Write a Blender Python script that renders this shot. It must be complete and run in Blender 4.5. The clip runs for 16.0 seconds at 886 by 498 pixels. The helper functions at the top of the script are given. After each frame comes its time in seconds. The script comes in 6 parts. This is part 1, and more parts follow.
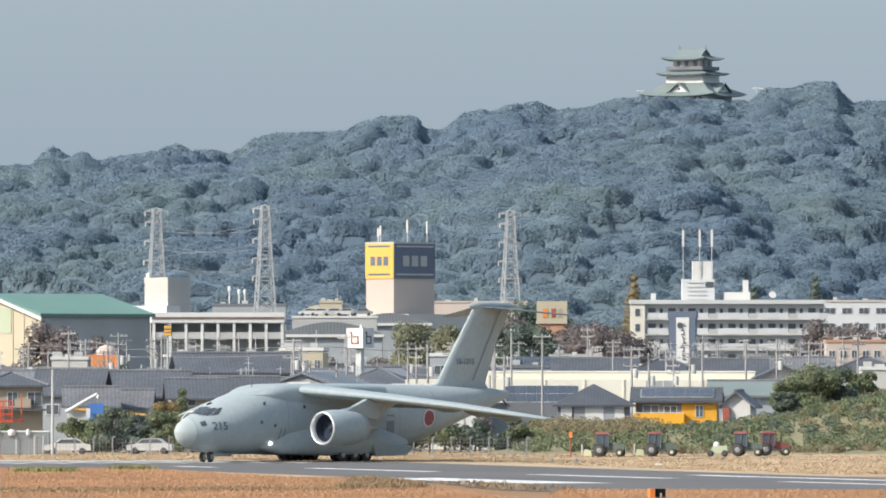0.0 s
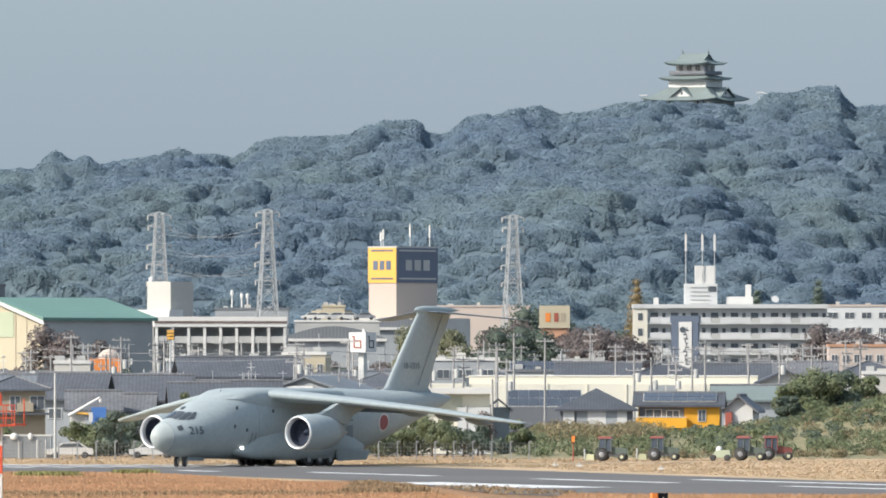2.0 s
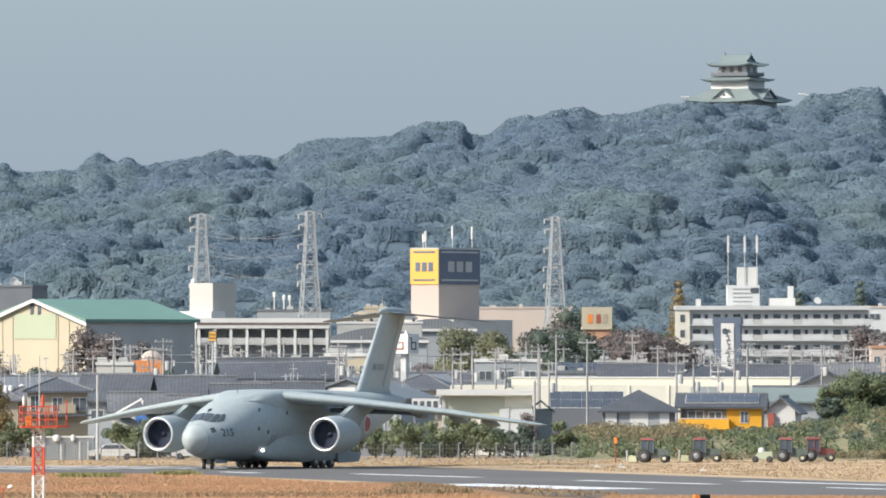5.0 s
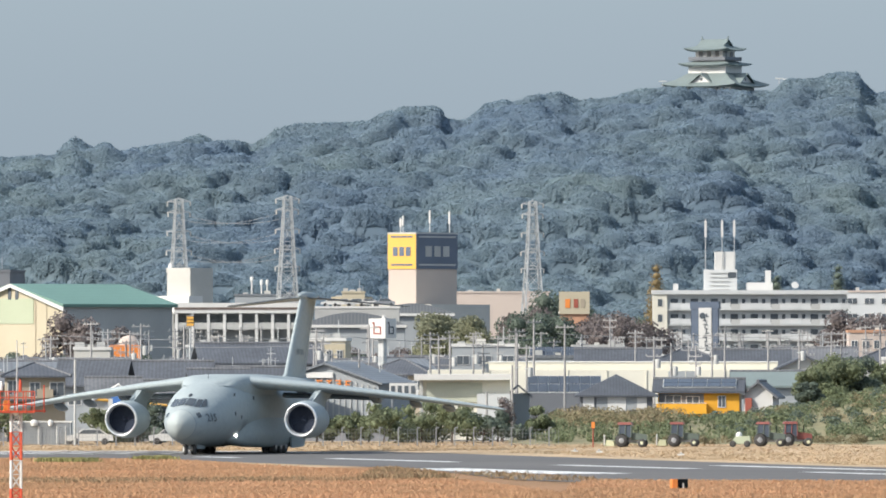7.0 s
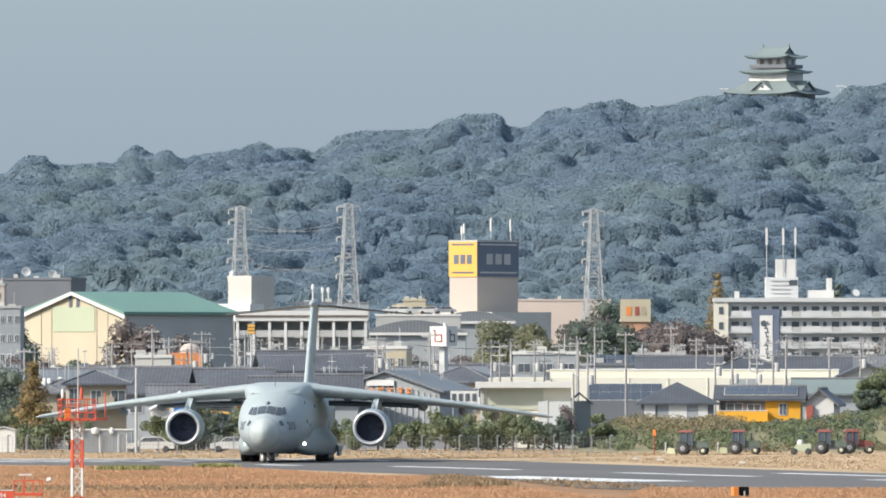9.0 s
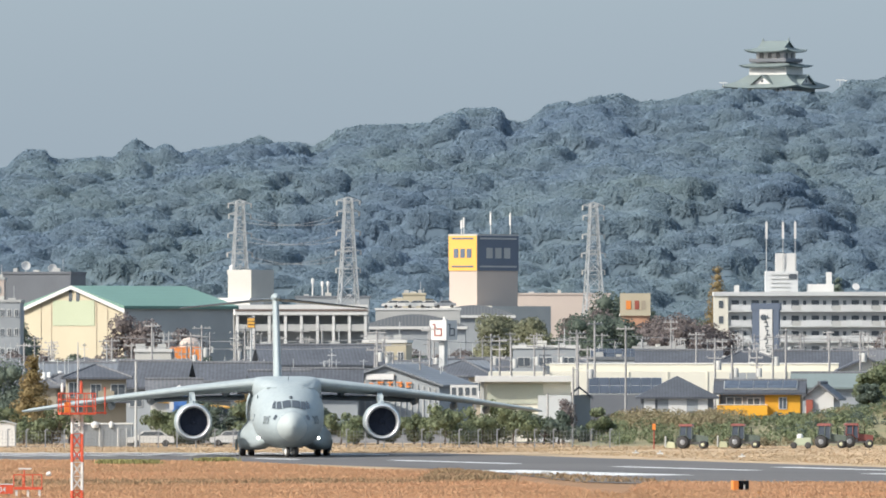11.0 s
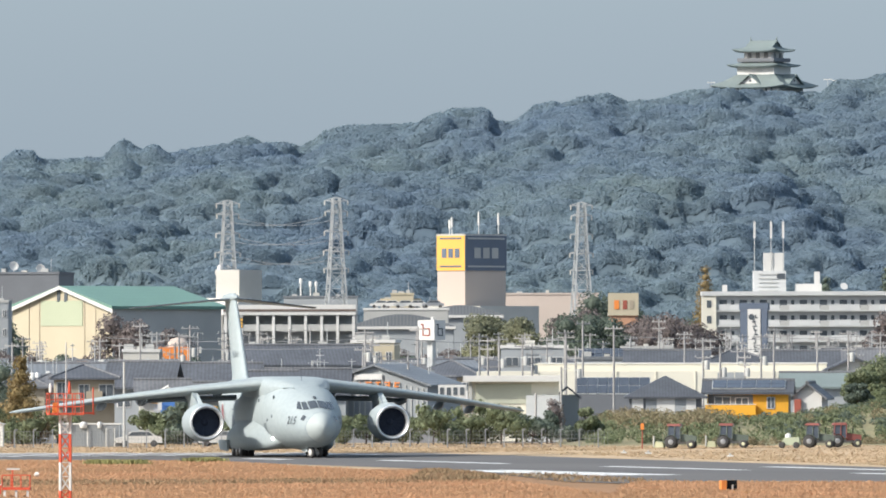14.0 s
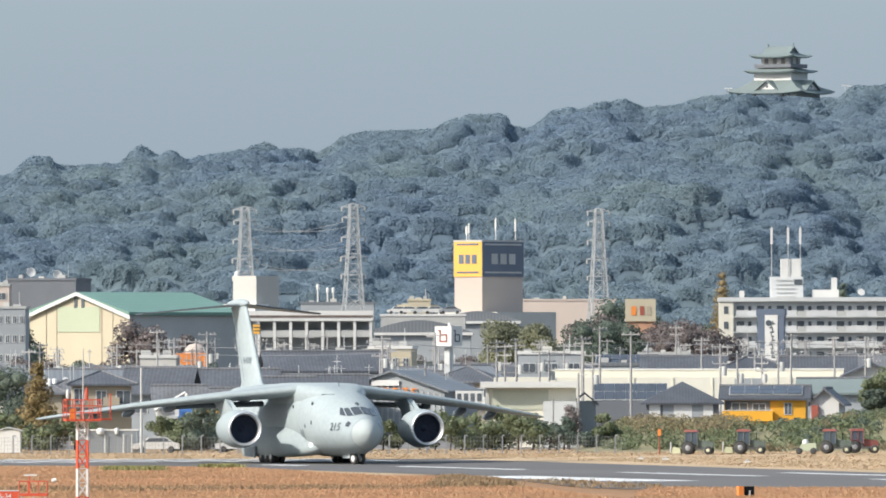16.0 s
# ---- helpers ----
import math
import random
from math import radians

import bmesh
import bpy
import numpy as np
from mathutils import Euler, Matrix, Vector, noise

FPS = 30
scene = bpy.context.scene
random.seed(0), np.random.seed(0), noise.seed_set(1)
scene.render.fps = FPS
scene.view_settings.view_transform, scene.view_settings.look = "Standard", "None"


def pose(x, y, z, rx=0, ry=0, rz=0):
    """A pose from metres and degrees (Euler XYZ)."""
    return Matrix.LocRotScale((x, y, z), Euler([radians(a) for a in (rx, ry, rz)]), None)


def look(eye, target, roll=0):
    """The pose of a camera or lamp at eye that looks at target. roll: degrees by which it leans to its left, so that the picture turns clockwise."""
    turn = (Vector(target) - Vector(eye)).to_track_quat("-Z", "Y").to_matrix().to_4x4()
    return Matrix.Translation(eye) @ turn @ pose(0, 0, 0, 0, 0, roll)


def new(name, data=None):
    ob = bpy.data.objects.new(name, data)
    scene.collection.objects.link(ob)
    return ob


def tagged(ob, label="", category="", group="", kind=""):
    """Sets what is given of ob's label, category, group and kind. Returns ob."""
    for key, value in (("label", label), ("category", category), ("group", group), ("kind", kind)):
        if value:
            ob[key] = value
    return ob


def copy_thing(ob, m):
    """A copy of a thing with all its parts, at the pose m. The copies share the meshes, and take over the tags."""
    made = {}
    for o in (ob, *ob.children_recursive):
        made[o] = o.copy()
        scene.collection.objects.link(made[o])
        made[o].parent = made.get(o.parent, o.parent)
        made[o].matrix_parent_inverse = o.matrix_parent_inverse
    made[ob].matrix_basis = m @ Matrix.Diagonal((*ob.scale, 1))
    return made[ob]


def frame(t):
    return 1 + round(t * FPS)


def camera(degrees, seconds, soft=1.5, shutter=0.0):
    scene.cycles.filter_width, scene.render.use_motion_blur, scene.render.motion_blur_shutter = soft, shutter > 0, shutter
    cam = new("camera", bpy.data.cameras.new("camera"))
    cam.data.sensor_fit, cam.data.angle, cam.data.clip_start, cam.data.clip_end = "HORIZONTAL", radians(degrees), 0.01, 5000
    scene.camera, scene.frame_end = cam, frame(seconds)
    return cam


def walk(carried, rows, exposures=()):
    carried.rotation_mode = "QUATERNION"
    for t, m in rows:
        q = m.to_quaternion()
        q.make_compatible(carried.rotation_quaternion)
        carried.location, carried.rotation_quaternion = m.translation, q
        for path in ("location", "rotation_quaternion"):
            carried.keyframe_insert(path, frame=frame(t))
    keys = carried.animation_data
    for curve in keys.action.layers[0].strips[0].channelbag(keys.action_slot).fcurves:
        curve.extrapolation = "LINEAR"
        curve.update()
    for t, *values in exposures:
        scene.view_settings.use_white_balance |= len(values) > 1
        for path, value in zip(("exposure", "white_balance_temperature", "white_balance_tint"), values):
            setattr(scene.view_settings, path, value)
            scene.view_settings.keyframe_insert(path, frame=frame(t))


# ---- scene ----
from collections import namedtuple

# ------------------------------------------------------------ camera
EYE = (0, 0, 9.46)
cam = camera(4.8194, 16.0, soft=1.8)
walk(cam, [
    (0, look(EYE, (0.001, 1000, 19.242), 0.000)),
    (0.5, look(EYE, (-0.008, 1000, 19.343), 0.010)),
    (1, look(EYE, (0.276, 1000, 20.055), 0.020)),
    (1.5, look(EYE, (-0.318, 1000, 19.735), 0.030)),
    (2, look(EYE, (-0.255, 1000, 19.644), 0.040)),
    (2.5, look(EYE, (-0.136, 1000, 20.183), 0.050)),
    (3, look(EYE, (-0.830, 1000, 20.430), 0.055)),
    (3.5, look(EYE, (-2.282, 1000, 20.631), 0.060)),
    (4, look(EYE, (-2.639, 1000, 20.330), 0.051)),
    (4.2, look(EYE, (-2.872, 1000, 19.777), 0.048)),
    (6.3, look(EYE, (-5.851, 1000, 19.804), 0.012)),
    (6.5, look(EYE, (-3.669, 1000, 19.628), 0.009)),
    (7, look(EYE, (-2.128, 1000, 18.327), 0.000)),
    (7.5, look(EYE, (-4.545, 1000, 18.766), -0.003)),
    (8, look(EYE, (-7.230, 1000, 19.232), -0.005)),
    (10.5, look(EYE, (-8.121, 1000, 18.573), -0.018)),
    (11, look(EYE, (-7.908, 1000, 18.492), -0.020)),
    (11.5, look(EYE, (-6.272, 1000, 18.683), -0.030)),
    (12, look(EYE, (-5.505, 1000, 19.129), -0.040)),
    (12.5, look(EYE, (-6.518, 1000, 18.985), -0.050)),
    (13, look(EYE, (-7.347, 1000, 19.458), -0.058)),
    (13.5, look(EYE, (-7.182, 1000, 19.478), -0.066)),
    (14, look(EYE, (-6.772, 1000, 18.485), -0.074)),
    (14.5, look(EYE, (-6.676, 1000, 18.731), -0.082)),
    (15, look(EYE, (-7.223, 1000, 18.848), -0.090)),
    (15.5, look(EYE, (-8.791, 1000, 18.772), -0.090)),
    (16, look(EYE, (-8.395, 1000, 19.060), -0.090)),
])

# ------------------------------------------------------------ daylight
SUN_ELEVATION, SUN_TURN = radians(35), radians(241.0)
world = bpy.data.worlds.new("hazy_sky")
scene.world = world
world.use_nodes = True
wn, wl = world.node_tree.nodes, world.node_tree.links
wn.clear()
sky = wn.new("ShaderNodeTexSky")
sky.sky_type, sky.sun_disc = "NISHITA", False
sky.sun_elevation, sky.sun_rotation = SUN_ELEVATION, SUN_TURN
sky.air_density, sky.dust_density, sky.ozone_density = 1.0, 4.0, 3.0
background, world_out = wn.new("ShaderNodeBackground"), wn.new("ShaderNodeOutputWorld")
background.inputs["Strength"].default_value = 0.123
tint = wn.new("ShaderNodeMix")
tint.data_type = "RGBA"  # thin high haze evens the sky out to a grey blue
tint.inputs["Factor"].default_value, tint.inputs["B"].default_value = 0.65, (1.42, 1.80, 2.17, 1)
wl.new(sky.outputs[0], tint.inputs["A"])
wl.new(tint.outputs["Result"], background.inputs[0])
wl.new(background.outputs[0], world_out.inputs[0])
sun = new("sun", bpy.data.lights.new("sun", "SUN"))
sun.data.energy, sun.data.angle, sun.data.color = 2.15, radians(0.6), (1.0, 0.95, 0.875)
sun.matrix_world = look((0, 0, 0), (0.875 * 0.819, 0.485 * 0.819, -0.574))
scene.view_settings.exposure = 1.34


# ------------------------------------------------------------ materials
def material(name, color, rough=0.8, metal=0.0, vary=0.15, scale=1.0, fine=12.0, bump=0.0, second=None, island=0.0, spec=0.3, glow=0.0, streak=None, thin=0.0, courses=0.0, haze_sheen=0.0):
    """A surface with stains at a large scale, grain at a small one, and relief."""
    m = bpy.data.materials.new(name)
    m.use_nodes = True
    n, l = m.node_tree.nodes, m.node_tree.links
    p = n["Principled BSDF"]
    p.inputs["Roughness"].default_value, p.inputs["Metallic"].default_value = rough, metal
    p.inputs["Specular IOR Level"].default_value = spec
    if haze_sheen:  # bluish sheen that stands in for haze over far foliage
        p.inputs["Sheen Weight"].default_value, p.inputs["Sheen Roughness"].default_value = haze_sheen, 0.8
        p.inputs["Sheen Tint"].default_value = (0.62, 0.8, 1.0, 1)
    if glow:
        p.inputs["Emission Color"].default_value, p.inputs["Emission Strength"].default_value = (*color, 1), glow
    co = n.new("ShaderNodeTexCoord")
    place = n.new("ShaderNodeMapping")
    l.new(co.outputs["Object"], place.inputs["Vector"])
    if streak:
        place.inputs["Scale"].default_value = streak
    big, small = n.new("ShaderNodeTexNoise"), n.new("ShaderNodeTexNoise")
    big.inputs["Scale"].default_value, small.inputs["Scale"].default_value = scale, fine
    big.inputs["Detail"].default_value, small.inputs["Detail"].default_value = 4, 3
    l.new(place.outputs[0], big.inputs["Vector"])
    l.new(place.outputs[0], small.inputs["Vector"])
    ramp = n.new("ShaderNodeMapRange")
    ramp.inputs["From Min"].default_value, ramp.inputs["From Max"].default_value = 0.3, 0.7
    l.new(big.outputs["Fac"], ramp.inputs["Value"])
    tone = n.new("ShaderNodeMix")
    tone.data_type = "RGBA"
    dark = second or tuple(c * (1 - vary * 1.6) for c in color)
    tone.inputs["A"].default_value, tone.inputs["B"].default_value = (*dark, 1), (*color, 1)
    l.new(ramp.outputs[0], tone.inputs["Factor"])
    grain = n.new("ShaderNodeMapRange")
    grain.inputs["From Min"].default_value, grain.inputs["From Max"].default_value = 0.25, 0.75
    grain.inputs["To Min"].default_value, grain.inputs["To Max"].default_value = 1 - vary, 1 + vary
    l.new(small.outputs["Fac"], grain.inputs["Value"])
    value = grain.outputs[0]
    info = n.new("ShaderNodeNewGeometry") if island else n.new("ShaderNodeObjectInfo")
    spread = n.new("ShaderNodeMapRange")
    amount = island or 0.06
    spread.inputs["To Min"].default_value, spread.inputs["To Max"].default_value = 1 - amount, 1 + amount
    l.new(info.outputs["Random Per Island" if island else "Random"], spread.inputs["Value"])
    if courses:
        wave, step = n.new("ShaderNodeTexWave"), n.new("ShaderNodeMapRange")
        wave.inputs["Scale"].default_value, wave.inputs["Distortion"].default_value = courses, 0.6
        l.new(place.outputs[0], wave.inputs["Vector"])
        step.inputs["To Min"].default_value, step.inputs["To Max"].default_value = 0.86, 1.07
        l.new(wave.outputs["Fac"], step.inputs["Value"])
        rows = n.new("ShaderNodeMath")
        rows.operation = "MULTIPLY"
        l.new(value, rows.inputs[0])
        l.new(step.outputs[0], rows.inputs[1])
        value = rows.outputs[0]
    both = n.new("ShaderNodeMath")
    both.operation = "MULTIPLY"
    l.new(value, both.inputs[0])
    l.new(spread.outputs[0], both.inputs[1])
    shade = n.new("ShaderNodeHueSaturation")
    l.new(tone.outputs["Result"], shade.inputs["Color"])
    l.new(both.outputs[0], shade.inputs["Value"])
    l.new(shade.outputs[0], p.inputs["Base Color"])
    if thin:
        back, mix = n.new("ShaderNodeBsdfTranslucent"), n.new("ShaderNodeMixShader")
        l.new(shade.outputs[0], back.inputs["Color"])
        mix.inputs["Fac"].default_value = thin
        l.new(p.outputs[0], mix.inputs[1])
        l.new(back.outputs[0], mix.inputs[2])
        l.new(mix.outputs[0], n["Material Output"].inputs["Surface"])
    if bump:
        b = n.new("ShaderNodeBump")
        b.inputs["Strength"].default_value, b.inputs["Distance"].default_value = bump, 0.05
        l.new(small.outputs["Fac"], b.inputs["Height"])
        l.new(b.outputs[0], p.inputs["Normal"])
    return m


M = {}
M["plane"] = material("blue_grey_aircraft_paint", (0.335, 0.38, 0.385), 0.65, vary=0.06, scale=0.25, fine=2.5, second=(0.295, 0.342, 0.355), spec=0.22)
M["plane_dark"] = material("dark_aircraft_paint_and_shade", (0.15, 0.185, 0.21), 0.5, vary=0.05, scale=0.3)
M["radome"] = material("radome_paint", (0.37, 0.41, 0.405), 0.65, vary=0.03, scale=0.6)
M["rim"] = material("bare_aluminium_lip", (0.75, 0.76, 0.76), 0.35, 0.7, vary=0.04)
M["black"] = material("black_paint_and_bay_shade", (0.014, 0.016, 0.018), 0.9, vary=0.1, spec=0.05)
M["glass"] = material("dark_cockpit_glass", (0.06, 0.07, 0.08), 0.12, vary=0.05, spec=0.6)
M["marking"] = material("dark_grey_marking", (0.07, 0.085, 0.10), 0.6, vary=0.08)
M["fan"] = material("intake_shade_colour", (0.045, 0.055, 0.08), 0.8, vary=0.08, spec=0.1)
M["red"] = material("insignia_red", (0.24, 0.07, 0.08), 0.5, vary=0.06)
M["white"] = material("white_paint", (0.62, 0.61, 0.58), 0.6, vary=0.05, scale=0.4)
M["rubber"] = material("tyre_rubber", (0.075, 0.073, 0.072), 0.85, vary=0.2)
M["steel"] = material("grey_steel", (0.35, 0.36, 0.37), 0.45, 0.5, vary=0.1)
M["lamp"] = material("landing_light", (1.0, 0.97, 0.9), 0.2, glow=7.0)
M["asphalt"] = material("runway_asphalt", (0.142, 0.134, 0.126), 0.8, vary=0.12, scale=0.03, fine=1.3, second=(0.108, 0.103, 0.099), bump=0.2)
M["line"] = material("worn_white_runway_paint", (0.8, 0.8, 0.78), 0.7, vary=0.1, scale=0.15, fine=2.0)
M["grass_near"] = material("tall_golden_grass", (0.57, 0.335, 0.195), 0.9, vary=0.10, scale=0.05, fine=1.1, second=(0.46, 0.29, 0.165), bump=0.3, island=0.08, thin=0.45)
M["grass_green"] = material("green_weeds", (0.26, 0.25, 0.10), 0.9, vary=0.2, scale=0.2, island=0.25)
M["grass_dry"] = material("dry_cut_grass", (0.46, 0.335, 0.215), 0.95, vary=0.07, scale=0.06, fine=0.9, second=(0.37, 0.28, 0.17), bump=0.15)
M["bank_grass"] = material("green_bank_grass", (0.20, 0.20, 0.115), 0.95, vary=0.18, scale=0.15, fine=1.2, second=(0.27, 0.225, 0.13), bump=0.4)
# shrub and tree leaf colours, lightened to carry some haze
M["leaf"] = material("shrub_leaves", (0.19, 0.222, 0.118), 0.7, vary=0.2, scale=0.25, fine=3, second=(0.15, 0.172, 0.105), island=0.3, thin=0.3)
M["leaf_dark"] = material("dark_evergreen_leaves", (0.135, 0.165, 0.125), 0.7, vary=0.2, scale=0.3, second=(0.105, 0.135, 0.11), island=0.3, thin=0.3)
M["leaf_brown"] = material("autumn_brown_leaves", (0.21, 0.175, 0.16), 0.8, vary=0.2, scale=0.2, second=(0.165, 0.142, 0.138), island=0.3, thin=0.3)
M["leaf_gold"] = material("golden_autumn_leaves", (0.30, 0.23, 0.13), 0.8, vary=0.2, scale=0.2, second=(0.2, 0.15, 0.06), island=0.35, thin=0.3)
M["leaf_yellow"] = material("yellowing_green_leaves", (0.25, 0.25, 0.15), 0.8, vary=0.2, scale=0.2, second=(0.185, 0.195, 0.135), island=0.3, thin=0.3)
M["reed"] = material("dry_reeds", (0.32, 0.26, 0.17), 0.9, vary=0.2, scale=0.3, second=(0.2, 0.18, 0.1), island=0.3, thin=0.3)
# leaf and floor colours are paled and blued to carry the distance haze
M["forest"] = material("haze_tinted_forest_leaves", (0.162, 0.215, 0.214), 0.9, vary=0.18, scale=0.016, fine=0.11, second=(0.12, 0.173, 0.232), island=0.05, spec=0.15, thin=0.42, haze_sheen=0.38)
M["forest_dark"] = material("haze_tinted_forest_floor", (0.13, 0.175, 0.2), 0.95, vary=0.2, scale=0.02)
M["bark"] = material("bark", (0.12, 0.09, 0.07), 0.9, vary=0.2)
M["reed_near"] = material("brown_reeds", (0.37, 0.235, 0.14), 0.9, vary=0.15, scale=0.3, second=(0.24, 0.19, 0.11), island=0.2, thin=0.3)
M["soil"] = material("town_ground", (0.19, 0.18, 0.17), 0.95, vary=0.2, scale=0.03)
M["tile"] = material("dark_grey_roof_tiles", (0.102, 0.11, 0.126), 0.6, vary=0.18, scale=0.3, fine=2.5, bump=0.3, courses=0.8)
M["tile_light"] = material("weathered_grey_roof_tiles", (0.165, 0.17, 0.18), 0.65, vary=0.18, scale=0.3, fine=2.5, bump=0.3, courses=0.8)
M["tile_brown"] = material("brown_roof_tiles", (0.2, 0.155, 0.135), 0.65, vary=0.18, scale=0.3, fine=2.5, courses=0.9)
M["tile_black"] = material("black_roof_slates", (0.085, 0.092, 0.105), 0.55, vary=0.15, scale=0.4, fine=3, courses=1.0)
M["metal_roof"] = material("grey_sheet_metal_roof", (0.19, 0.205, 0.22), 0.5, vary=0.12, scale=0.1, courses=0.5)
M["cream"] = material("cream_wall", (0.50, 0.44, 0.32), 0.8, vary=0.06, scale=0.15)
M["ivory"] = material("ivory_render_and_sunlit_end", (0.66, 0.63, 0.53), 0.8, vary=0.05, scale=0.15)
M["pale_olive"] = material("pale_olive_cladding", (0.46, 0.47, 0.38), 0.8, vary=0.06, scale=0.15)
M["pale"] = material("pale_grey_render", (0.56, 0.57, 0.56), 0.8, vary=0.06, scale=0.15)
M["beige"] = material("beige_wall", (0.38, 0.325, 0.245), 0.85, vary=0.08, scale=0.2)
M["plaster"] = material("off_white_plaster", (0.52, 0.505, 0.46), 0.85, vary=0.08, scale=0.2)
M["concrete"] = material("grey_concrete_and_gym_shade", (0.45, 0.45, 0.43), 0.9, vary=0.1, scale=0.15)
M["grey_wall"] = material("grey_cladding", (0.33, 0.35, 0.36), 0.8, vary=0.08, scale=0.2)
M["dark_wall"] = material("dark_cladding_and_recess_shade", (0.16, 0.17, 0.185), 0.7, vary=0.1, scale=0.2)
M["pink_beige"] = material("pinkish_beige_render", (0.53, 0.445, 0.385), 0.85, vary=0.05, scale=0.1)
M["yellow"] = material("bright_yellow_paint", (0.72, 0.36, 0.035), 0.6, vary=0.06, scale=0.3)
M["sign_yellow"] = material("yellow_sign_panel", (0.72, 0.40, 0.09), 0.5, vary=0.05, scale=0.2)
M["navy"] = material("dark_navy_sign_panel", (0.115, 0.142, 0.19), 0.5, vary=0.08, scale=0.2)
M["green_roof"] = material("green_metal_roof", (0.17, 0.30, 0.245), 0.5, vary=0.06, scale=0.1, courses=0.35)
M["pale_green"] = material("pale_green_shutter", (0.40, 0.435, 0.31), 0.7, vary=0.05, scale=0.1)
M["copper"] = material("verdigris_copper_roof", (0.185, 0.225, 0.22), 0.7, vary=0.12, scale=0.15)
M["orange"] = material("orange_paint", (0.75, 0.25, 0.06), 0.6, vary=0.08)
M["terracotta"] = material("faded_terracotta", (0.48, 0.27, 0.17), 0.7, vary=0.1)
M["mast_red"] = material("mast_red_paint", (0.62, 0.10, 0.05), 0.55, vary=0.1, scale=1.0)
M["galv"] = material("galvanised_steel", (0.52, 0.53, 0.52), 0.5, 0.3, vary=0.1)
M["pole"] = material("concrete_pole", (0.36, 0.35, 0.34), 0.85, vary=0.12)
# glass base colour is raised to imitate haze over the town
M["window"] = material("window_glass", (0.10, 0.115, 0.13), 0.2, vary=0.15, scale=0.3, spec=0.5)
M["solar"] = material("solar_panel_glass", (0.07, 0.085, 0.11), 0.2, vary=0.1, spec=0.5)
M["tractor_green"] = material("tractor_green", (0.13, 0.155, 0.13), 0.5, vary=0.12)
M["tractor_red"] = material("tractor_red", (0.26, 0.09, 0.075), 0.5, vary=0.12)
M["mower"] = material("pale_mower_housing", (0.55, 0.55, 0.36), 0.6, vary=0.12)
M["blue"] = material("blue_plastic", (0.08, 0.2, 0.5), 0.5, vary=0.1)
M["dirt"] = material("bare_brown_dirt", (0.17, 0.145, 0.12), 0.95, vary=0.2, scale=0.3, fine=3)
M["wire"] = material("wire", (0.25, 0.26, 0.27), 0.6, vary=0.1)
M["rust"] = material("rusty_red_board", (0.35, 0.10, 0.07), 0.7, vary=0.15)


# ------------------------------------------------------------ mesh helpers
class Shape:
    """Points and faces of one mesh under construction."""

    def __init__(self):
        self.v, self.f, self.soft = [], [], []

    def add(self, points, faces, soft=False):
        k = len(self.v)
        self.v += [tuple(p) for p in points]
        self.f += [tuple(i + k for i in fc) for fc in faces]
        self.soft += [soft] * len(faces)
        return self

    def box(self, x, y, z, sx, sy, sz, turn=0.0, base=True):
        """A box on its base z (or centred), turned about its own upright axis."""
        c, s = math.cos(radians(turn)), math.sin(radians(turn))
        z0, z1 = (z, z + sz) if base else (z - sz / 2, z + sz / 2)
        pts = []
        for zz in (z0, z1):
            for a, b in ((-1, -1), (1, -1), (1, 1), (-1, 1)):
                px, py = a * sx / 2, b * sy / 2
                pts.append((x + px * c - py * s, y + px * s + py * c, zz))
        return self.add(pts, [(3, 2, 1, 0), (4, 5, 6, 7), (0, 1, 5, 4), (1, 2, 6, 5), (2, 3, 7, 6), (3, 0, 4, 7)])

    def loft(self, rings, caps=True, soft=True, closed=True):
        n = len(rings[0])
        pts = [p for r in rings for p in r]
        faces = []
        for i in range(len(rings) - 1):
            for j in range(n if closed else n - 1):
                k = (j + 1) % n
                faces.append((i * n + j, i * n + k, (i + 1) * n + k, (i + 1) * n + j))
        self.add(pts, faces, soft)
        if caps:
            self.add(rings[0], [tuple(reversed(range(n)))])
            self.add(rings[-1], [tuple(range(n))])
        return self

    def rod(self, a, b, r0, r1=None, n=6, soft=True):
        a, b = Vector(a), Vector(b)
        d = (b - a).normalized()
        u = d.orthogonal().normalized()
        w = d.cross(u)
        r1 = r0 if r1 is None else r1
        rings = [[c + r * (math.cos(t) * u + math.sin(t) * w) for t in [2 * math.pi * i / n for i in range(n)]] for c, r in ((a, r0), (b, r1))]
        return self.loft(rings, True, soft and n > 5)

    def lathe(self, origin, axis, profile, n=24, soft=True, caps=True):
        """A turned form: profile of (distance along axis, radius)."""
        o, d = Vector(origin), Vector(axis).normalized()
        u = d.orthogonal().normalized()
        w = d.cross(u)
        rings = [[o + d * h + r * (math.cos(t) * u + math.sin(t) * w) for t in [2 * math.pi * i / n for i in range(n)]] for h, r in profile]
        return self.loft(rings, caps, soft)

    def mesh(self, name):
        me = bpy.data.meshes.new(name)
        me.from_pydata(self.v, [], self.f)
        me.polygons.foreach_set("use_smooth", self.soft)
        me.update()
        return me


def part(name, shape, mat, parent=None, label=""):
    """Links a shape as one mesh object, under its thing if it has one."""
    me = shape.mesh(name)
    me.materials.append(M[mat])
    ob = new(name, me)
    ob.parent = parent
    return tagged(ob, label)


def thing(name, m, label, category, group="", kind=""):
    ob = new(name)
    ob.matrix_basis = m
    return tagged(ob, label, category, group, kind)


def lone(name, shape, mat, m, label, category="", group="", kind=""):
    ob = part(name, shape, mat)
    ob.matrix_basis = m
    return tagged(ob, label, category, group, kind)


